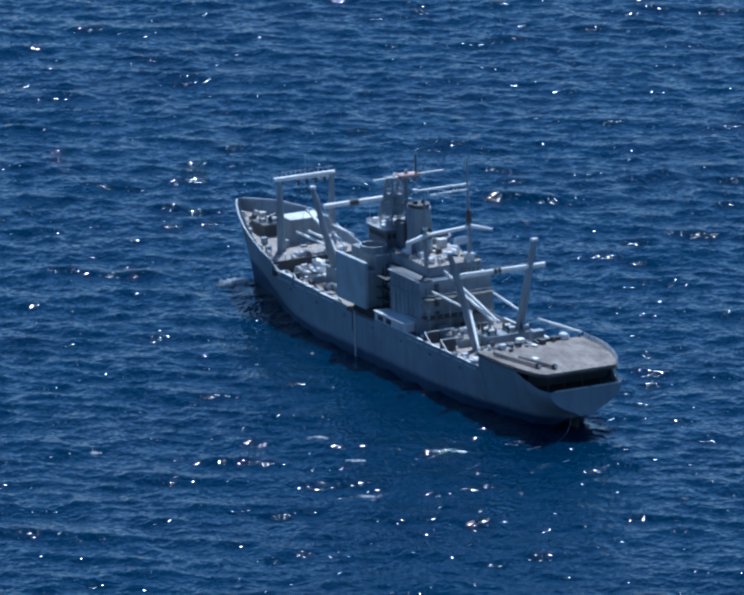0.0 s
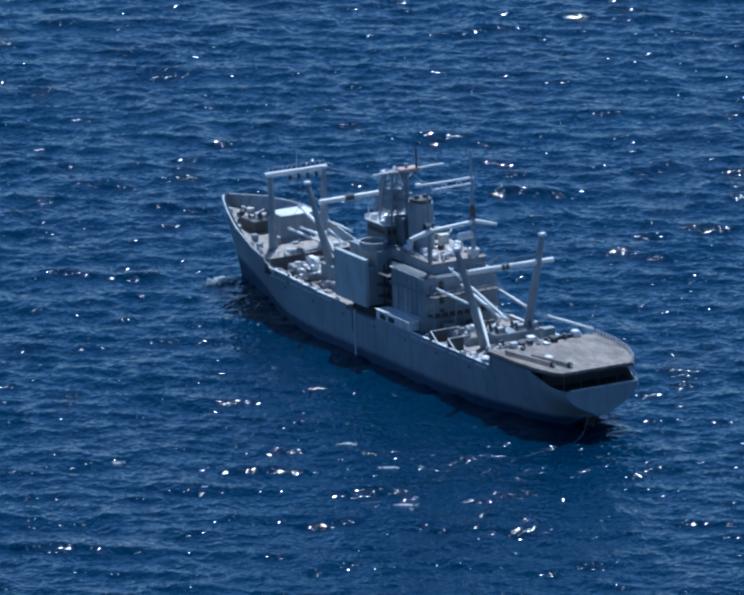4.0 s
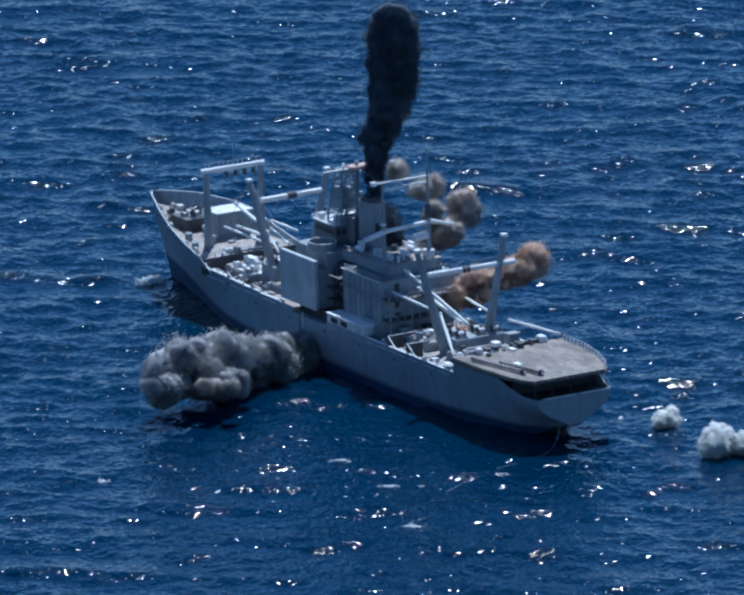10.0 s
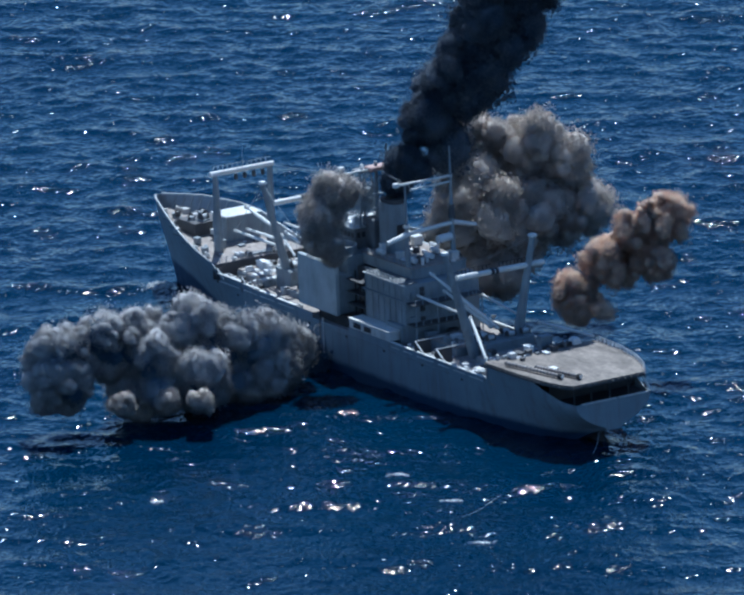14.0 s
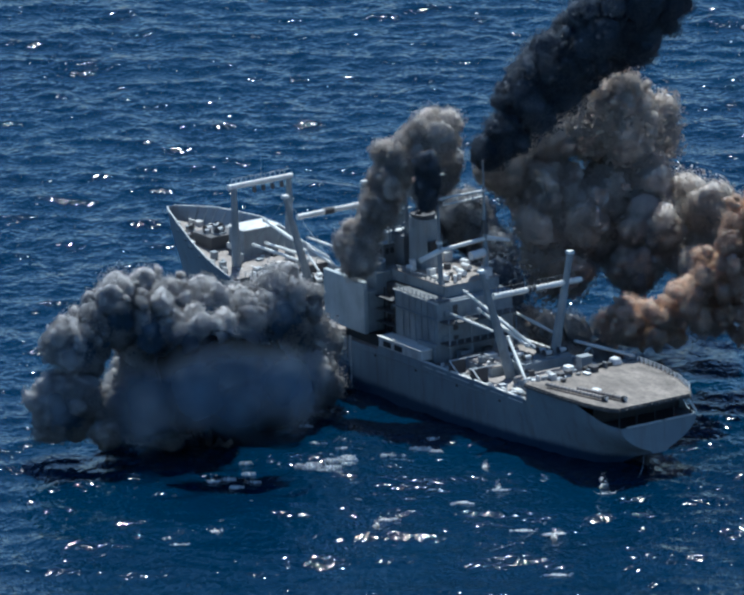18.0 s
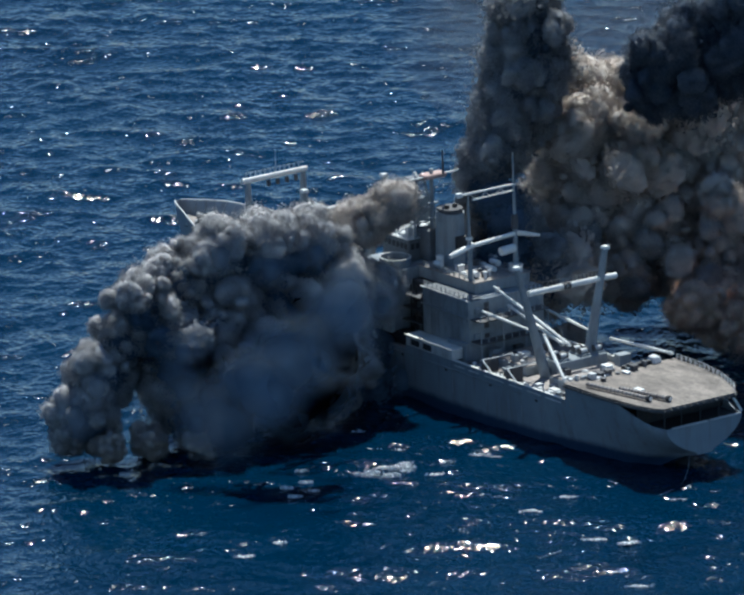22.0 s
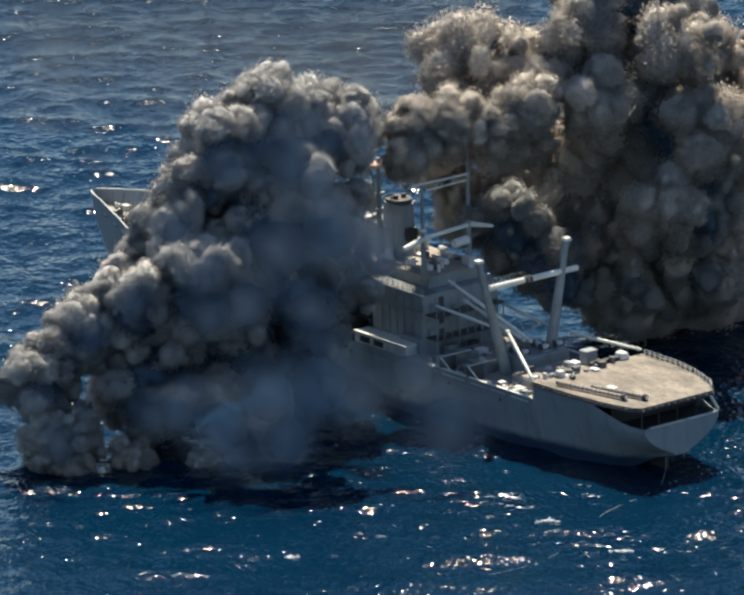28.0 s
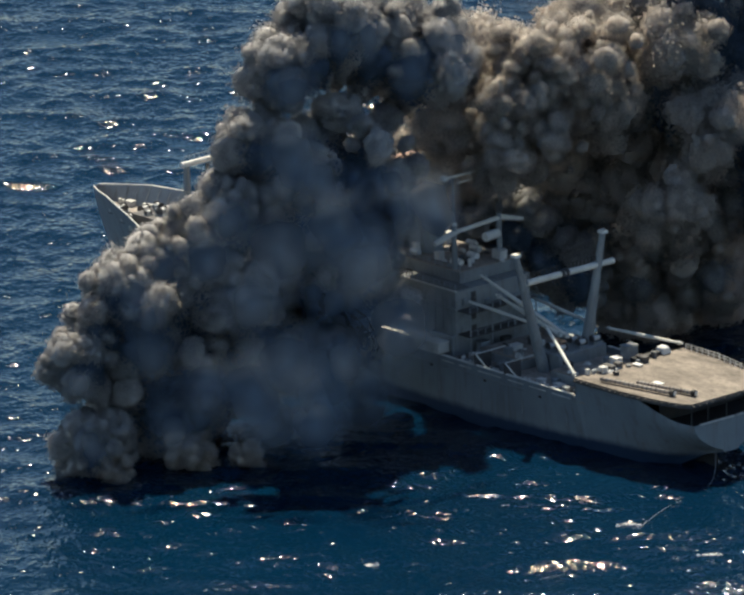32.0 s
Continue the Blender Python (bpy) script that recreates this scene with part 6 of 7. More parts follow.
PALE_LOBES[16.5] = [(77.4, 8.4, 46.2, 5.8), (77.9, 12.8, 42, 5.8), (78.4, 17.2, 36.7, 4.8), (78.5, 17.3, 31.8, 4), (75.7, 16.8, 30.8, 3.8)]
PALE_LOBES[17.5] = [(74.6, 4.2, 50.5, 7.8), (76.1, 10.1, 46.3, 6.6), (76.6, 14.5, 40.1, 4.8), (78.3, 17.1, 33.4, 4.4), (75.6, 16.7, 30.5, 3.7)]
PALE_LOBES[19] = [(70.0, -3.3, 55.1, 5.2), (74.3, 5.9, 52.8, 4.2), (74.7, 11.6, 39.3, 3.2), (78.4, 17.3, 33.8, 4.7), (80.4, 24, 29.8, 4.7)]
PALE_LOBES[21] = [(81.3, 14.3, 37.2, 3.6), (81.7, 18.5, 35.9, 4.5), (82.1, 22.8, 33.8, 5.1), (84.2, 26, 31, 5.1), (84.5, 30.1, 31.7, 5.1)]
PALE_LOBES[23] = [(77.3, 8.3, 41.8, 8), (79.8, 15.6, 39.8, 7.4), (82.2, 23, 37, 6.4), (79.8, 19.3, 33, 3.3), (83.5, 28.6, 40.6, 5.4)]
PALE_LOBES[25] = [(70.3, -2.3, 48, 8.3), (73.7, 6.4, 47.3, 6.3), (76.6, 14.5, 44.6, 6.3), (75.7, 13.1, 41.7, 4.5), (78.9, 21.6, 47.5, 5.3)]
PALE_LOBES[28] = [(60.8, -16.8, 53.6, 8.1), (63.6, -8.8, 51.8, 7.2), (66, -1.7, 52.7, 7.2), (69.8, 4.2, 53, 6.2), (69.3, 7, 47.3, 5.2)]
PALE_LOBES[30] = [(58.5, -20.2, 53.3, 10.7), (62.7, -10.2, 57.1, 9), (66, -1.5, 54.6, 9), (63.2, -5.8, 48, 9), (65.6, 1.4, 46.2, 7.1)]
PALE_LOBES[32] = [(57.7, -21.5, 58.4, 13.2), (61.9, -11.5, 62.2, 10.5), (62.9, -6.4, 53.3, 10.5), (59.6, -11.3, 46.7, 9.8), (62.9, -2.7, 45.1, 8.8)]
ORANGE_LOBES = collections.OrderedDict()
ORANGE_LOBES[9] = [(62.1, -11.2, 18.4, 1.8), (62.4, -10.7, 16.9, 1.4), (62.7, -10.3, 15.9, 1.4), (61, -9.3, 15.4, 1.4), (59.2, -8.3, 15.9, 1.4), (61, -9.3, 15.4, 1.4)]
ORANGE_LOBES[9.5] = [(58, -17.4, 19.8, 2.4), (60.5, -13.6, 18.3, 2.4), (63.2, -9.4, 17.4, 2.6), (61.3, -8.8, 15.3, 1.8), (59.5, -7.8, 15.8, 1.8), (61.3, -8.8, 15.3, 1.6)]
ORANGE_LOBES[10.5] = [(52.2, -26.1, 24, 3.5), (55, -21.9, 21, 3.7), (58.3, -17, 19.5, 3.7), (59.3, -11.8, 18.1, 3.7), (59.5, -7.8, 18.1, 2.8), (55.2, -17.9, 17.5, 2.4)]
ORANGE_LOBES[12] = [(46.7, -34.5, 27.5, 4.8), (49.4, -30.4, 26.6, 5.8), (52.7, -25.4, 23.7, 5.8), (53.8, -20.2, 19.3, 4.4), (49.4, -23.1, 17.2, 3.9), (46.7, -30.9, 22, 4.4)]
ORANGE_LOBES[13] = [(44.1, -38.5, 31, 5.2), (47.1, -33.9, 28.2, 6.3), (51, -28.1, 23.4, 6.8), (53.1, -21.2, 18.1, 5.2), (48.8, -24.1, 15.5, 4.4), (41.7, -38.4, 25.5, 3.9)]
ORANGE_LOBES[14.5] = [(40.6, -43.8, 32.9, 6.2), (43.3, -39.7, 30.1, 6.8), (46.6, -34.7, 23.3, 6.8), (48.7, -27.8, 17.1, 5.7), (49, -23.8, 14.8, 3.9), (41.8, -38.4, 22.6, 5.7)]
ORANGE_LOBES[16.5] = [(36.2, -50.4, 34.9, 8.6), (40.5, -44, 28.2, 7.7), (42.7, -40.7, 22.5, 7.7), (45.3, -33.1, 17.3, 6.6), (47.8, -25.6, 16.1, 5.5), (36.3, -46.7, 23.7, 6.8)]
ORANGE_LOBES[17.5] = [(35.4, -51.8, 35.3, 10.6), (39.6, -45.3, 25.7, 8.6), (43.3, -39.6, 19.1, 7.7), (45.9, -32.1, 15, 6.5), (47.9, -25.5, 15.8, 5.5), (36, -47.2, 18.4, 7.6)]
ORANGE_LOBES[19] = [(34.5, -53.1, 28.1, 10.5), (38.7, -46.7, 20.6, 9.5), (42.9, -40.4, 15.1, 8.5), (45.9, -32.1, 13.1, 7.1), (48.4, -24.8, 15.8, 6.1), (36.7, -46.2, 12.4, 7.1)]
ORANGE_LOBES[21] = [(34.2, -53.6, 20.1, 10.4), (39.3, -45.8, 15.7, 9.4), (42.9, -40.3, 13, 8.4), (45.3, -33, 15.8, 6.4), (46.2, -28, 17.5, 5.4), (37.8, -44.4, 9.5, 5.4)]
ORANGE_LOBES[23] = [(33.5, -54.6, 16.9, 10.3), (38.5, -46.9, 14.5, 9.3), (42.6, -40.8, 12, 7.4), (43.5, -35.8, 16.6, 6.3), (43.4, -32.3, 17.3, 5.3), (37, -45.6, 10.3, 5.3)]
ORANGE_LOBES[25] = [(29.7, -60.3, 14.9, 10.1), (34.8, -52.7, 12.7, 9.2), (38.8, -46.5, 10.4, 7.3), (39.6, -41.6, 15, 6.2), (39.6, -38.1, 15.8, 5.2), (33.3, -51.3, 8.6, 5.3)]
ORANGE_LOBES[28] = [(21.4, -73, 15.1, 10), (26.3, -65.5, 12.8, 9), (28.8, -61.7, 10.2, 7.2), (29.7, -56.7, 14.7, 6.1), (30.1, -52.4, 15.5, 5.2), (24.8, -64.1, 8.7, 5.2)]
ORANGE_LOBES[32] = [(20.5, -74.4, 13, 9.7), (25.3, -67, 10.8, 8.8), (27.8, -63.3, 8.4, 7), (28.7, -58.3, 12.8, 6), (29.1, -53.9, 13.7, 5), (23.9, -65.5, 6.9, 5.1)]
FIRE_LOBES = collections.OrderedDict()
FIRE_LOBES[18.3] = [(64.1, 28.2, 9.3, 2), (64.4, 28.7, 8.6, 1.7), (67.1, 29.1, 9.8, 1.5)]
FIRE_LOBES[18.5] = [(65.8, 30.8, 9.7, 3.9), (65.9, 31, 11.3, 2.8), (66.4, 28.1, 9.4, 2.4)]
FIRE_LOBES[18.7] = [(65.4, 30.2, 10.1, 3.3), (64.9, 29.4, 12.2, 2.4), (67.8, 30.2, 7.6, 2)]
FIRE_LOBES[19] = [(66.2, 31.4, 10.9, 1.1), (65.8, 30.7, 12.6, 1.2), (68.7, 31.5, 7.3, 0.8)]
FIRE_LOBES[19.6] = [(67.9, 34, 13.6, 1.5), (67.4, 33.2, 14.1, 1.5), (70.1, 33.7, 12.2, 1.5)]
FIRE_LOBES[21] = [(70.7, 38.2, 13.3, 1.3), (70.1, 37.4, 14.2, 1.3), (72.9, 37.9, 11.8, 1.3)]
FIRE_LOBES[25] = [(70.8, 38.4, 18.2, 1.2), (70.3, 37.7, 18.2, 1.2), (72.9, 38, 16.8, 1.2)]
FIRE_LOBES[32] = [(69.4, 36.3, 24.3, 1.2), (69, 35.6, 24.3, 1.2), (71.5, 35.8, 22.9, 1.2)]


GREY_MAIN = collections.OrderedDict((t, GREY_LOBES[t][:12]) for t in GREY_LOBES)


def close_up(lobes, pairs, shrink=0.9):
    """Adds a lobe halfway between each two that are named."""
    for t in lobes:
        row = lobes[t]
        for a, b in pairs:
            row.append(tuple(0.5 * (p + q) * (shrink if k == 3 else 1.0) for k, (p, q) in enumerate(zip(row[a], row[b]))))


close_up(GREY_LOBES, [(0, 1), (1, 2), (2, 3), (3, 4), (4, 5), (5, 6), (9, 11), (8, 9), (8, 3), (8, 2), (9, 4), (10, 1)])
close_up(SECOND_LOBES, [(0, 1), (1, 2), (2, 3), (3, 4), (4, 5), (6, 7)])
close_up(TAN_LOBES, [(0, 1), (1, 3), (2, 4), (5, 7), (4, 5), (6, 8), (3, 4), (2, 6)])
close_up(BLACK_LOBES, [(0, 1), (1, 2), (2, 3), (3, 4)])
close_up(PALE_LOBES, [(0, 1), (1, 2), (2, 4)])
# low haze between the cloud and the hull, and pale haze before the far smoke at the end
for t, low in ((16.5, (70, 40, 5, 5)), (19, (70, 40, 6, 6)), (21, (71, 40, 7, 7)), (23, (71, 40, 7, 8)), (25, (70, 39, 6, 9)), (28, (63, 30, 6, 12)), (30, (64, 31, 6, 12)), (32, (65, 32, 6, 12))):
    VEIL_LOBES[t].append(low)
# the smooth grey face of the cloud, higher towards the end
for t, face in ((16.5, ((57, 61, 15), (57, 60, 15), (57, 58, 15))), (19, ((57, 61, 17), (57, 60, 16), (56, 60, 16))), (21, ((54, 56, 20), (54, 56, 20), (55, 60, 18))), (23, ((54, 55, 22), (54, 55, 22), (55, 62, 20))), (25, ((54, 52, 28), (54, 54, 26), (73.4, 59.6, 37.0))), (28, ((62.7, 37.8, 51.8), (60.4, 41.1, 38.5), (66.8, 50.6, 35.4))), (30, ((64.5, 40.2, 51.4), (62.4, 43.5, 38.3), (68.8, 52.7, 35.3))), (32, ((66.4, 42.5, 50.8), (64.3, 45.8, 37.9), (70.9, 54.8, 34.9)))):
    VEIL_LOBES[t] += [(x, y, z, 8.0 if t < 27 else 12.0) for x, y, z in face]
HIGH_LOBES = collections.OrderedDict()
for t, dx, dy, dz in ((19, -60, -105, 0), (22, -40, -70, 0), (25, 0, 0, 0), (28, -7, -12, -3), (30, -20, -38, -3), (32, -55, -98, -2)):
    HIGH_LOBES[t] = [(x + dx, y + dy, z + dz, 9) for x, y, z in ((177.5, 20, 56.7), (162.8, 0, 57.3), (146.6, -20.5, 53.4), (133, -39.4, 54))]
# dusky smoke low over the far water beyond the after deck
LOW_LOBES = collections.OrderedDict()
LOW_LOBES[17] = [(76.2, -38.3, 28.5, 5), (68.5, -49.2, 26.3, 5), (61.2, -56.8, 18.6, 5), (68.5, -45.6, 19.0, 5), (62.5, -60.3, 29.6, 5)]
LOW_LOBES[19] = [(77.8, -35.7, 27.4, 7), (70.1, -46.3, 25.1, 7), (62.8, -53.6, 17.4, 7), (70.2, -42.6, 17.9, 7), (64.0, -57.2, 28.3, 7)]
LOW_LOBES[21] = [(79.7, -33.2, 27.0, 8), (71.9, -43.6, 24.8, 8), (64.5, -50.7, 17.2, 8), (72.0, -40.0, 17.7, 8), (65.7, -54.3, 28.0, 8)]
LOW_LOBES[23] = [(80.6, -32.2, 25.9, 9), (72.7, -42.3, 23.7, 9), (65.3, -49.2, 16.2, 9), (72.8, -38.7, 16.7, 9), (66.4, -52.7, 26.8, 9)]
LOW_LOBES[25] = [(80.2, -32.9, 24.9, 9), (72.2, -42.7, 22.6, 9), (64.8, -49.2, 15.1, 9), (72.5, -39.0, 15.7, 9), (65.8, -52.9, 25.5, 9)]
LOW_LOBES[28] = [(74.9, -40.5, 24.2, 9), (66.7, -49.9, 22.2, 9), (59.1, -56.3, 15.1, 9), (67.0, -46.5, 15.4, 9), (60.2, -59.7, 25.4, 9)]
LOW_LOBES[30] = [(76.6, -38.6, 23.4, 9), (68.3, -47.7, 21.4, 9), (60.6, -53.8, 14.4, 9), (68.6, -44.3, 14.7, 9), (61.6, -57.2, 24.5, 9)]
LOW_LOBES[32] = [(77.6, -37.5, 22.6, 9), (69.2, -46.4, 20.7, 9), (61.5, -52.2, 13.7, 9), (69.6, -43.0, 14.0, 9), (62.4, -55.6, 23.8, 9)]
# brown smoke behind the masts
BACK_LOBES = collections.OrderedDict()
for t, dx, dy, dz, r in ((21, 0, -22, -8, 5), (23, 4, -8, -4, 6), (25, 7, 10, 1.4, 7), (28, 0, 0, 0, 8), (30, 1.4, 1.7, -0.7, 8.5), (32, 2.8, 3.3, -1.5, 9)):
    BACK_LOBES[t] = [(x + dx, y + dy, z + dz, r) for x, y, z in ((95, -20, 38), (88, -25, 28), (83, -35, 36), (74, -41, 24), (91, -26, 46), (80, -33, 21))]
FAR_LOBES = collections.OrderedDict()
for t, dx, dy, dz in ((19, 22, -30, -28), (25, 16, -24, -18), (28, 0, 0, 0), (30, 1.4, 2.2, -1), (32, 2.8, 4.4, -2)):
    FAR_LOBES[t] = [(x + dx, y + dy, z + dz, 10) for x, y, z in ((72, -22, 57), (66, -33, 65), (54, -46, 62), (61, -32, 52), (48, -47, 46), (70, -20, 49), (50, -39, 33), (78, -13, 60), (77, -12, 49))]
# black burst over the funnel that swells into the sooty column
BURST_LOBES = collections.OrderedDict()
BURST_LOBES[17] = [(64.7, 8.3, 41.5, 1.2), (64.2, 8.1, 40.4, 1.2), (63.8, 8.2, 38.8, 1.2), (64.1, 8.2, 39.7, 1.2)]
BURST_LOBES[17.5] = [(65.5, 8.0, 44.7, 2.2), (65.1, 8.2, 42.8, 2.0), (64.7, 8.5, 41.0, 1.6), (65.2, 8.4, 42.9, 1.8)]
BURST_LOBES[19] = [(65.8, 4.8, 52.1, 3.6), (65.7, 6.3, 48.6, 3.6), (65.1, 7.3, 44.8, 2.8), (67.4, 7.7, 51.1, 2.6)]
BURST_LOBES[21] = [(83.9, -19.7, 64.2, 5.0), (83.5, -16.3, 56.2, 6.0), (82.9, -13.3, 48.2, 6.0), (82.6, -15.5, 51.7, 5.0)]
for t in (23, 25, 28, 30, 32):
    BURST_LOBES[t] = [(x, y, z, 6) for x, y, z, r in SECOND_LOBES[t][:4]]
FOOT_LOBES = collections.OrderedDict((t, GREY_LOBES[t][12:15]) for t in GREY_LOBES)
for t in GREY_LOBES:
    del GREY_LOBES[t][12:15]
plume("smoke_cloud", "pale ash grey smoke skirt spreading low over the water", FOOT_LOBES, SMOKE["pale"], (94, 3, 1), 8.7, 9.0, (0.7, 2.2), mellow=0.3)
# dark blue cores paint shade on this cloud's near face
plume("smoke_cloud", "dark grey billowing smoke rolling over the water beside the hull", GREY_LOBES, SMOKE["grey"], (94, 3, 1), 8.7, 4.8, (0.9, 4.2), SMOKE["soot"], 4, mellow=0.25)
plume("smoke_column", "tall black smoke column rising from the funnel", BLACK_LOBES, SMOKE["black"], (80.7, -0.6, 1), 8.75, 3.2, (0.7, 3.8), SMOKE["black"], 4, mellow=0.5)
# here too the shaded side is coloured in by dark cores
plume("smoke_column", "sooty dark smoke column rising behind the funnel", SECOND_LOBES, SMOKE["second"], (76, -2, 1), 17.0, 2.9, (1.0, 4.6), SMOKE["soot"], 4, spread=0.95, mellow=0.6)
plume("smoke_column", "dense black smoke burst over the funnel", BURST_LOBES, SMOKE["black"], (80, -1, 1), 16.8, 5.0, (0.8, 2.4), mellow=0.5)
plume("smoke_cloud", "brownish grey smoke drifting off the far side", TAN_LOBES, SMOKE["tan"], (70, -3, 1), 9.1, 2.9, (1.0, 4.6), SMOKE["tan"], 4, spread=0.92, mellow=0.85)
plume("smoke_cloud", "pale thin smoke drifting over the bridge", PALE_LOBES, SMOKE["pale"], (90, 0, 1), 11.2, 3.0, (0.7, 3.0), spread=0.85, mellow=0.9)
plume("smoke_cloud", "orange brown smoke rising from the after deck", ORANGE_LOBES, SMOKE["orange"], (46, -3, 1), 8.9, 4.2, (0.7, 2.8), SMOKE["orange"], 2, spread=0.95, mellow=0.6)
# real haze by the hull, its blue tint standing for shade
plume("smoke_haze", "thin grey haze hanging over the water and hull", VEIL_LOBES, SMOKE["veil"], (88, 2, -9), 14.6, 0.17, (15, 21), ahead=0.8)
# caps before the cloud that paint its shaded face smooth and blue
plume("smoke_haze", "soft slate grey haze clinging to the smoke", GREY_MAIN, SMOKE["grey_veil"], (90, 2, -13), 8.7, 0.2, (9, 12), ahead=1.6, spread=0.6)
plume("smoke_cloud", "dusky brown smoke lying low beyond the after deck", LOW_LOBES, SMOKE["tan"], (58, -4, 1), 14.8, 3.0, (1.2, 4.0), SMOKE["second"], 2, mellow=0.8)
plume("smoke_cloud", "brown grey smoke rolling low behind the masts", BACK_LOBES, SMOKE["tan"], (74, -3, 1), 19.5, 3.4, (1.2, 4.0), SMOKE["tan"], 2, mellow=0.8)
plume("smoke_cloud", "broad pale brown smoke spread before the far column", FAR_LOBES, SMOKE["pale"], (66, -3, 1), 17.5, 2.6, (1.5, 4.8), mellow=0.9)
plume("smoke_haze", "thin brownish haze drifting high beyond the bow", HIGH_LOBES, SMOKE["high_veil"], (62, -3, -32), 17.5, 0.2, (28, 38))
plume("water_splash", "tall white water splash bursting astern of the ship", SPRAY_LOBES, SMOKE["spray"], (-8, -21, -7), 8.4, 14.0, (0.4, 1.5), end=10.1, spread=1.25, veiled=4, mellow=1.0)["category"] = "splash"


def smoke_motions():
    for ob, rows, a0, spin in PLUMES:
        walk(ob, [(t, pose(*p, *(a0 + spin * t))) for t, p in rows])




# ---- foam, spray, fire and ropes ----
def froth_material(name, clear):
    m, nt, b = node_mat(name)
    b.inputs["Base Color"].default_value = (0.82, 0.84, 0.84, 1)
    b.inputs["Roughness"].default_value = 0.9
    n = noise_node(nt, 1.6, 5, 0.7)
    bump(nt, b, n, 0.6, 0.2)
    tr = nt.nodes.new("ShaderNodeBsdfTransparent")
    mx = nt.nodes.new("ShaderNodeMixShader")
    wire(nt, ramp(nt, n, [(0.5 - 0.2 * (1 - clear), (1, 1, 1)), (0.62 - 0.1 * (1 - clear), (0.05,) * 3)]), mx.inputs[0])
    wire(nt, b.outputs[0], mx.inputs[1])
    wire(nt, tr.outputs[0], mx.inputs[2])
    wire(nt, mx.outputs[0], nt.nodes["Material Output"].inputs[0])
    return m


FROTH = froth_material("sea_froth", 0.35)


def patch_mesh(name, seed, lx, ly, hgt, material):
    """Broken streaks of froth: many low ragged crumbs strewn along the patch."""
    rng = random.Random(seed)
    bm = BM()
    for k in range(int(26 + 3 * lx * ly)):
        f = min(2.2, abs(rng.gauss(0, 0.55)))
        a = rng.uniform(0, 2 * math.pi)
        cx, cy = lx * f * math.cos(a), ly * f * math.sin(a) + 0.5 * ly * noise.noise(Vector((cxn(a, f), seed, 0)))
        rx = rng.uniform(0.12, 0.5) * (1.4 - 0.5 * f) * (1 + 0.1 * lx)
        ry, n = rx * rng.uniform(0.3, 0.6), 9
        tilt = rng.uniform(-0.5, 0.5)
        rings = []
        for s, z in ((1.0, -0.3), (0.75, 0.35), (0.35, 0.6)):
            ring = []
            for j in range(n):
                b = 2 * math.pi * j / n
                w = s * rng.uniform(0.7, 1.3)
                ex, ey = rx * w * math.cos(b), ry * w * math.sin(b)
                ring.append(bm.verts.new((cx + ex * math.cos(tilt) - ey * math.sin(tilt), cy + ex * math.sin(tilt) + ey * math.cos(tilt), hgt * z * rng.uniform(0.7, 1.2))))
            rings.append(ring)
        for r0, r1 in zip(rings, rings[1:]):
            for j in range(n):
                bm.faces.new((r0[j], r0[(j + 1) % n], r1[(j + 1) % n], r1[j]))
        bm.faces.new(rings[-1])
    me = bpy.data.meshes.new(name)
    bm.to_mesh(me)
    bm.free()
    me.materials.append(material)
    return me


def cxn(a, f):
    return 2.5 * f * math.cos(a)


DRIFT = Vector((-1.2, -0.55, 0))
SURFACE = []


def foam(x, y, lx, ly, turn, seed, t0, born, label="white froth patch on the sea", high=0.4):
    """Froth that lies at (x, y) at the time t0 and drifts with the sea; born: when it wells up."""
    ob = tagged(new("foam_patch", patch_mesh("foam_patch", seed, lx * 0.6, ly * 0.6, high, FROTH)), label, "foam", "froth patches", "stuff")
    rows = []
    for t in ([0.0, 32.0] if born <= 0 else [0.0, born, born + 0.5, born + 4.5, born + 7.5, 32.0]):
        p = Vector((x, y, 0)) + DRIFT * (t - t0)
        rows.append((t, pose(p.x, p.y, -1.8 if born > 0 and (t <= born or t > born + 5) else 0.1, 0, 0, turn)))
    SURFACE.append((ob, rows))


def jet_mesh(seed, material):
    """A ragged burst of water: a knotted core and loose drops thinning out upwards."""
    rng = random.Random(seed)
    bm = BM()
    bmesh.ops.create_icosphere(bm, subdivisions=3, radius=1.0)
    off = Vector((seed * 5.1, seed * 2.3, seed))
    for v in bm.verts:
        p = v.co.copy()
        s = 0.25 + 0.75 * abs(noise.noise(p * 2.2 + off)) + 0.6 * abs(noise.noise(p * 4.5 + off)) + 0.25 * noise.noise(p * 9 + off)
        v.co = Vector((p.x * s, p.y * s, p.z * s * 0.8))
    for k in range(150):
        h = 1.25 * rng.random() ** 1.6
        a, r = rng.uniform(0, 2 * math.pi), (1.15 - 0.6 * h) * rng.random() ** 0.6
        c = Vector((r * math.cos(a), r * math.sin(a), h))
        d = rng.uniform(0.05, 0.17) * (1.2 - 0.5 * h)
        bm.faces.new([bm.verts.new(c + Vector((rng.gauss(0, d), rng.gauss(0, d), rng.gauss(0, 0.8 * d)))) for n in range(3)])
    me = bpy.data.meshes.new("jet")
    bm.to_mesh(me)
    bm.free()
    me.materials.append(material)
    return me


JETS = [jet_mesh(k + 1, SMOKE["spray"]) for k in range(5)]


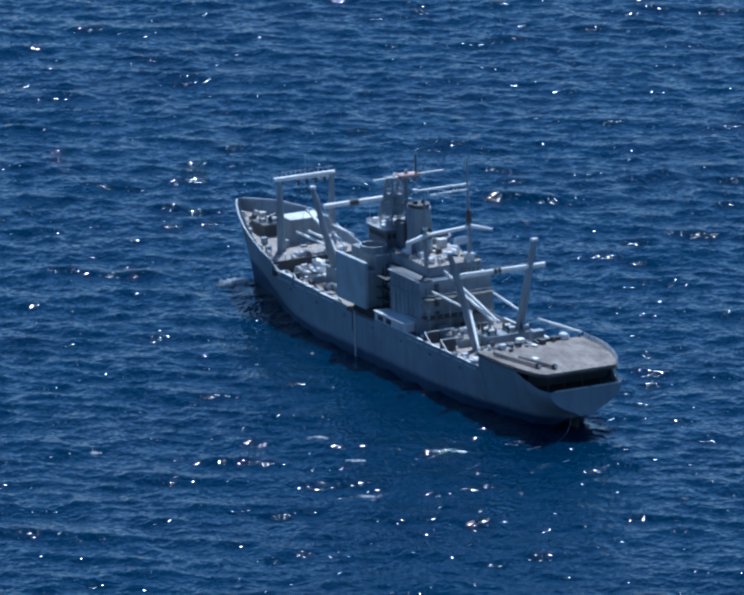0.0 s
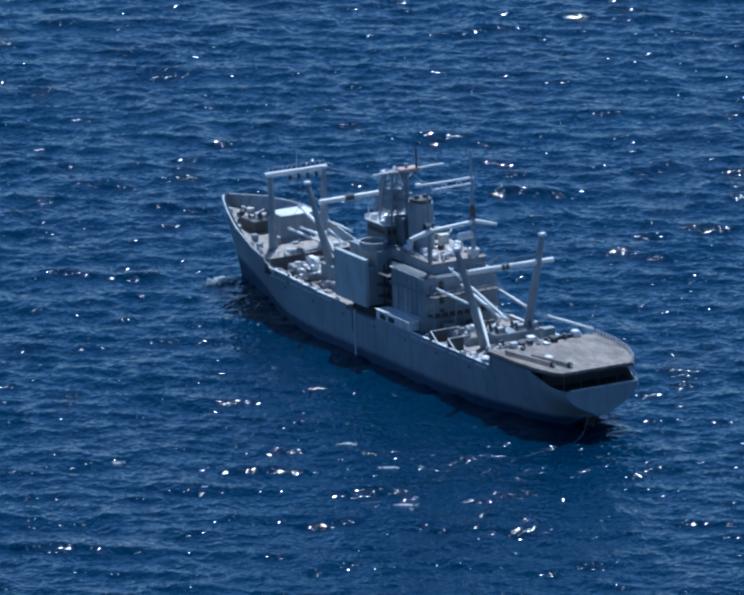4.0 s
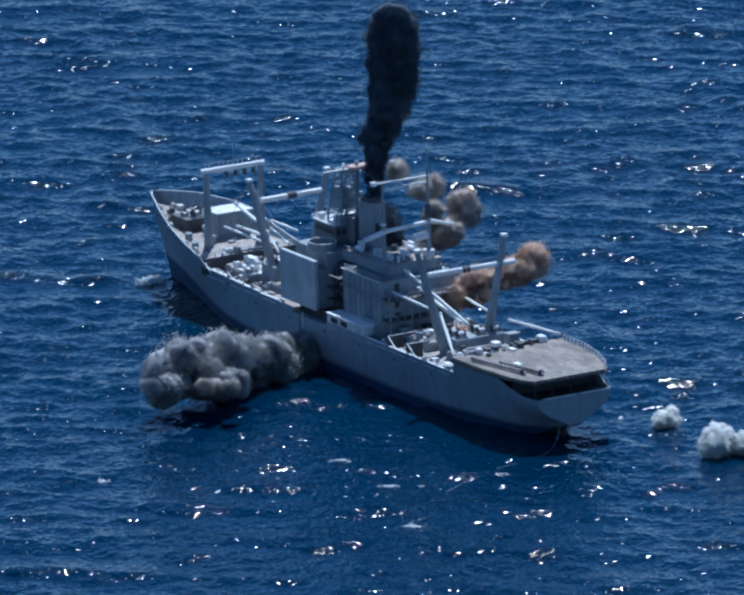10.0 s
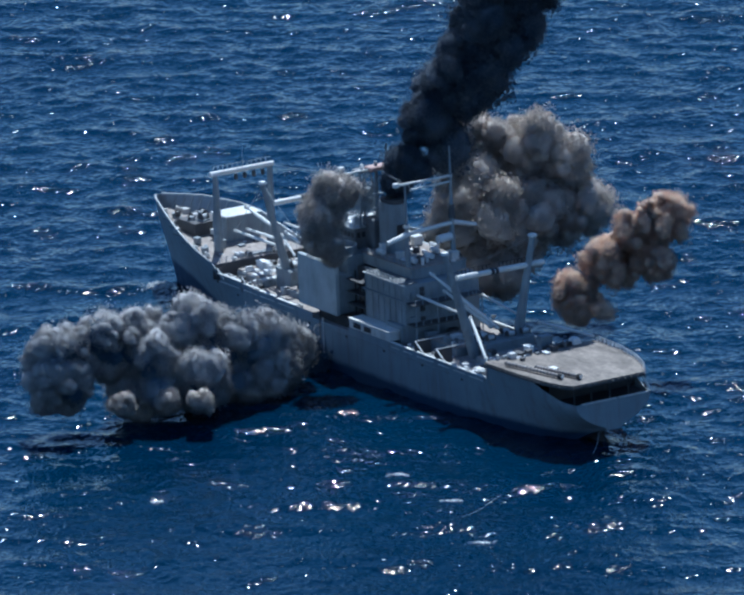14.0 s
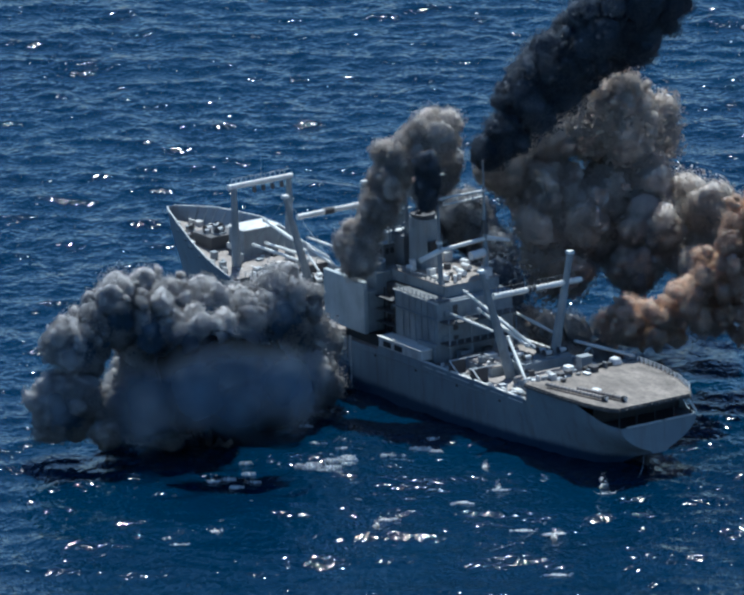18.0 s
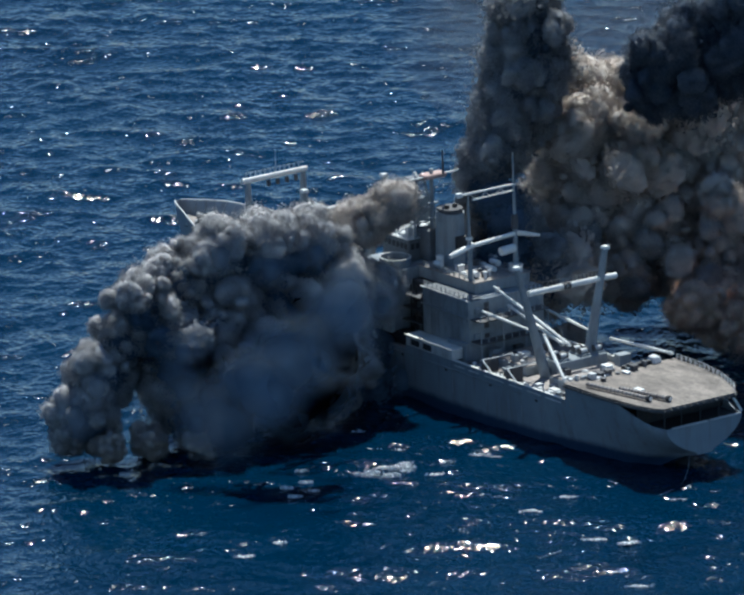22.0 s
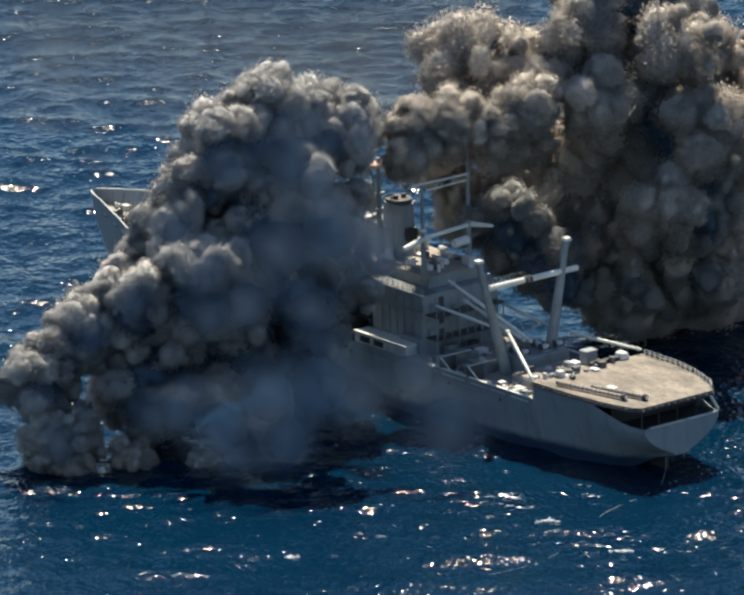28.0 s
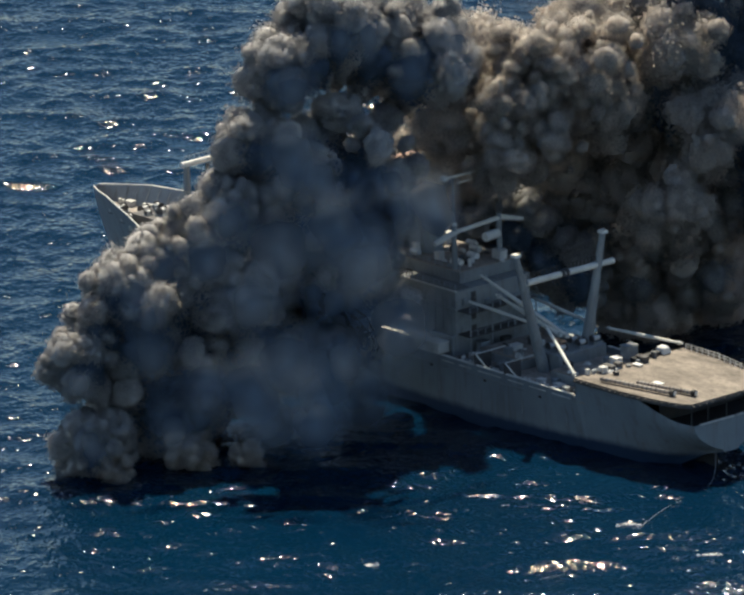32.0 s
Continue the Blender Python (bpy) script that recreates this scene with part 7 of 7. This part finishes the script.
def splash(name, label, jets):
    """jets: x, y, width, height, start, top time, end."""
    top = thing(name, label, "splash")
    rng = random.Random(label)
    for x, y, w, h, t0, t1, t2 in jets:
        ob = new("jet", rng.choice(JETS))
        ob.parent = top
        ob.scale = (w, w, h)
        a = rng.uniform(0, 360)
        low = -2.4 * h - 1
        rows = [(0.0, low), (t0, low), (t1, 0.1 * h), ((t1 + t2) / 2, -0.1 * h), (t2, low), (32.0, low)]
        SURFACE.append((ob, [(t, pose(x + 0.5 * (t - t0) * (0 < t - t0 < 3), y, z, 0, 0, a)) for t, z in rows]))
    return top


rj = random.Random(11)
debris = [(-1.7, 50.2, 1.8, 2.6, 16.35, 16.6, 17.5), (-0.6, 51.4, 1.3, 1.7, 16.5, 16.9, 17.7)]
for t, x, y in ((16.6, 66.5, 27.7), (16.6, 57.6, 38.1), (16.6, 41.7, 48.5), (16.5, 55.7, 24.4), (16.5, 30.9, 39.0), (16.6, 45.2, 34.2), (16.7, 23.4, 48.3), (17.0, 43.9, 75.4), (17.0, 55.8, 55.4), (17.0, 33.9, 68.8), (17.0, 38.5, 63.6), (17.1, 22.5, 63.5), (17.1, 20.8, 56.4), (17.0, 37.4, 58.6), (17.0, 57.4, 42.4), (17.0, 33.2, 42.3), (17.0, 46.8, 33.0), (17.1, 32.4, 37.7), (17.0, 37.8, 33.2), (16.9, 49.5, 28.9), (16.8, 62.5, 25.9), (16.8, 67.8, 28.7), (17.5, 45.7, 74.7), (17.5, 37.9, 65.3), (17.5, 38.4, 62.2), (17.5, 37.1, 58.5), (17.5, 27.7, 52.9), (17.6, 21.2, 44.9), (17.5, 37.3, 20.9), (17.5, 40.8, 25.1), (17.7, 9.3, 30.7), (18.0, -3.9, 15.3), (18.0, -25.5, 41.6), (18.0, 2.9, 63.2), (17.9, 22.1, 25.0), (19.0, 54.9, 81.9), (19.1, -61.4, 29.3), (19.0, -25.2, 68.7), (19.2, -16.4, 31.6)):
    debris.append((x, y, rj.uniform(0.65, 1.1), rj.uniform(1.5, 2.8), t - 0.35, t - 0.08, t + 0.7))
splash("debris_splash", "small white splashes of falling debris on the sea", debris)

for k, (x, y, lx, ly, a) in enumerate(((64, 55.1, 7, 2.2, 60), (48.5, 69.7, 5, 1.6, 50), (40.2, 57.7, 5.5, 1.4, 62), (4.9, 58.4, 6, 1.8, 58), (24.1, 56.4, 5, 1.2, 60), (62.2, 25.2, 6.5, 2.6, 55), (1.8, 45.3, 6, 1.5, 62), (8, 30.6, 4, 1.2, 55), (-7.3, 16.4, 5, 1.8, 60), (-23.7, 38.9, 5.5, 1.4, 64), (16.2, 97.7, 4, 1.2, 60), (-25.9, 63.2, 6, 1.3, 60), (54, 36, 5, 1.6, 58), (46, 44, 6, 1.6, 62), (57, 46, 4, 1.2, 60), (36, 40, 5, 1.5, 57), (30, 50, 4, 1.2, 60), (40, 30, 5, 1.3, 60))):
    foam(x, y, lx, ly, a, k + 3, 19.0, 16.4 + 0.12 * k)
rf = random.Random(5)
for k in range(46):
    u, v = rf.random(), rf.random()
    x, y = (72 - 36 * v - 18 * u * (1 - v), 34 - 18 * u + 26 * v * (1 - 0.6 * u)) if k < 32 else (rf.uniform(20, 56), rf.uniform(46, 72))
    foam(x, y, rf.uniform(1.8, 3.8), rf.uniform(0.8, 1.5), rf.uniform(46, 60), k + 110, 18.0, 16.5 + 0.6 * rf.random() + 0.3 * (k >= 32), high=0.9)
for k, (x, y, lx, ly) in enumerate(((-1.4, -23.4, 7, 3), (-24.6, -17.9, 8, 3.4), (-15.2, -28.4, 6, 3), (9, -21, 5, 2))):
    foam(x, y, lx, ly, 60, k + 40, 10.5, 9.3 + 0.2 * k, "bright churned white froth on the sea after a splash")
for k, (x, y, lx, ly, t0) in enumerate(((-57.6, 123.2, 4, 3, 0), (-112.7, 28.2, 4, 1.8, 0), (332, -180, 6, 3, 0), (363, -200, 6, 3, 0), (457, -79, 6, 3, 0), (345, -48, 5, 3, 0), (12.1, 43.8, 5, 2, 13), (-10.8, 45.9, 4, 1.6, 13), (-38.2, 57.7, 5, 1.5, 12), (12.2, 84.5, 3, 2, 25))):
    foam(x, y, lx, ly, 58, k + 60, t0, 0, "small white breaking wave crest on the sea")
bow_wash = tagged(new("bow_wash", patch_mesh("bow_wash", 93, 5.2, 3.2, 0.9, FROTH)), "white wash breaking against the stem", "foam", kind="stuff")
bow_wash.matrix_world = pose(167.6, 6.0, 0.5, 0, 0, 84)


def fire_material():
    m, nt, b = node_mat("fireball")
    n = noise_node(nt, 1.2, 4, 0.6)
    b.inputs["Base Color"].default_value = (0.25, 0.12, 0.06, 1)
    b.inputs["Roughness"].default_value = 1.0
    wire(nt, ramp(nt, n, [(0.38, (0.9, 0.16, 0.07)), (0.62, (1.0, 0.66, 0.44))]), b.inputs["Emission Color"])
    b.inputs["Emission Strength"].default_value = 1.9
    return m


plume("fireball", "bright yellow orange fireball bursting at the waterline", FIRE_LOBES, fire_material(), (92, 4, 1), 18.15, 2.0, (1.0, 2.4), end=19.3)["category"] = "fire"

# mooring line trailing astern
bm = BM()
line = [Vector(p) for p in ((0.5, 2.6, 6.2), (-1.6, 4.5, 2.4), (-4.2, 8.2, 0.5), (-6.5, 14, 0.35), (-9, 24, 0.3), (-15, 36, 0.25), (-22, 47, 0.2), (-24, 58, 0.15), (-22, 72, 0.1), (-26, 88, 0.0))]
fine = []
for k in range(len(line) - 1):
    p0, p1, p2, p3 = line[max(0, k - 1)], line[k], line[k + 1], line[min(len(line) - 1, k + 2)]
    for j in range(8):
        u = j / 8
        fine.append(0.5 * (2 * p1 + (p2 - p0) * u + (2 * p0 - 5 * p1 + 4 * p2 - p3) * u * u + (3 * p1 - p0 - 3 * p2 + p3) * u ** 3))
for a, b in zip(fine, fine[1:]):
    tube(bm, a, b, 0.045, None, 6)
rope = part("mooring_line", bm, GREY, None)
tagged(rope, "pale slack mooring line trailing in the water", "rope")


def surface_motions():
    for ob, rows in SURFACE:
        walk(ob, rows)




def motions():
    smoke_motions()
    surface_motions()
    walk(sea, [(0.0, pose(0, 0, 0)), (32.0, pose(-38, -18, 0))])


motions()
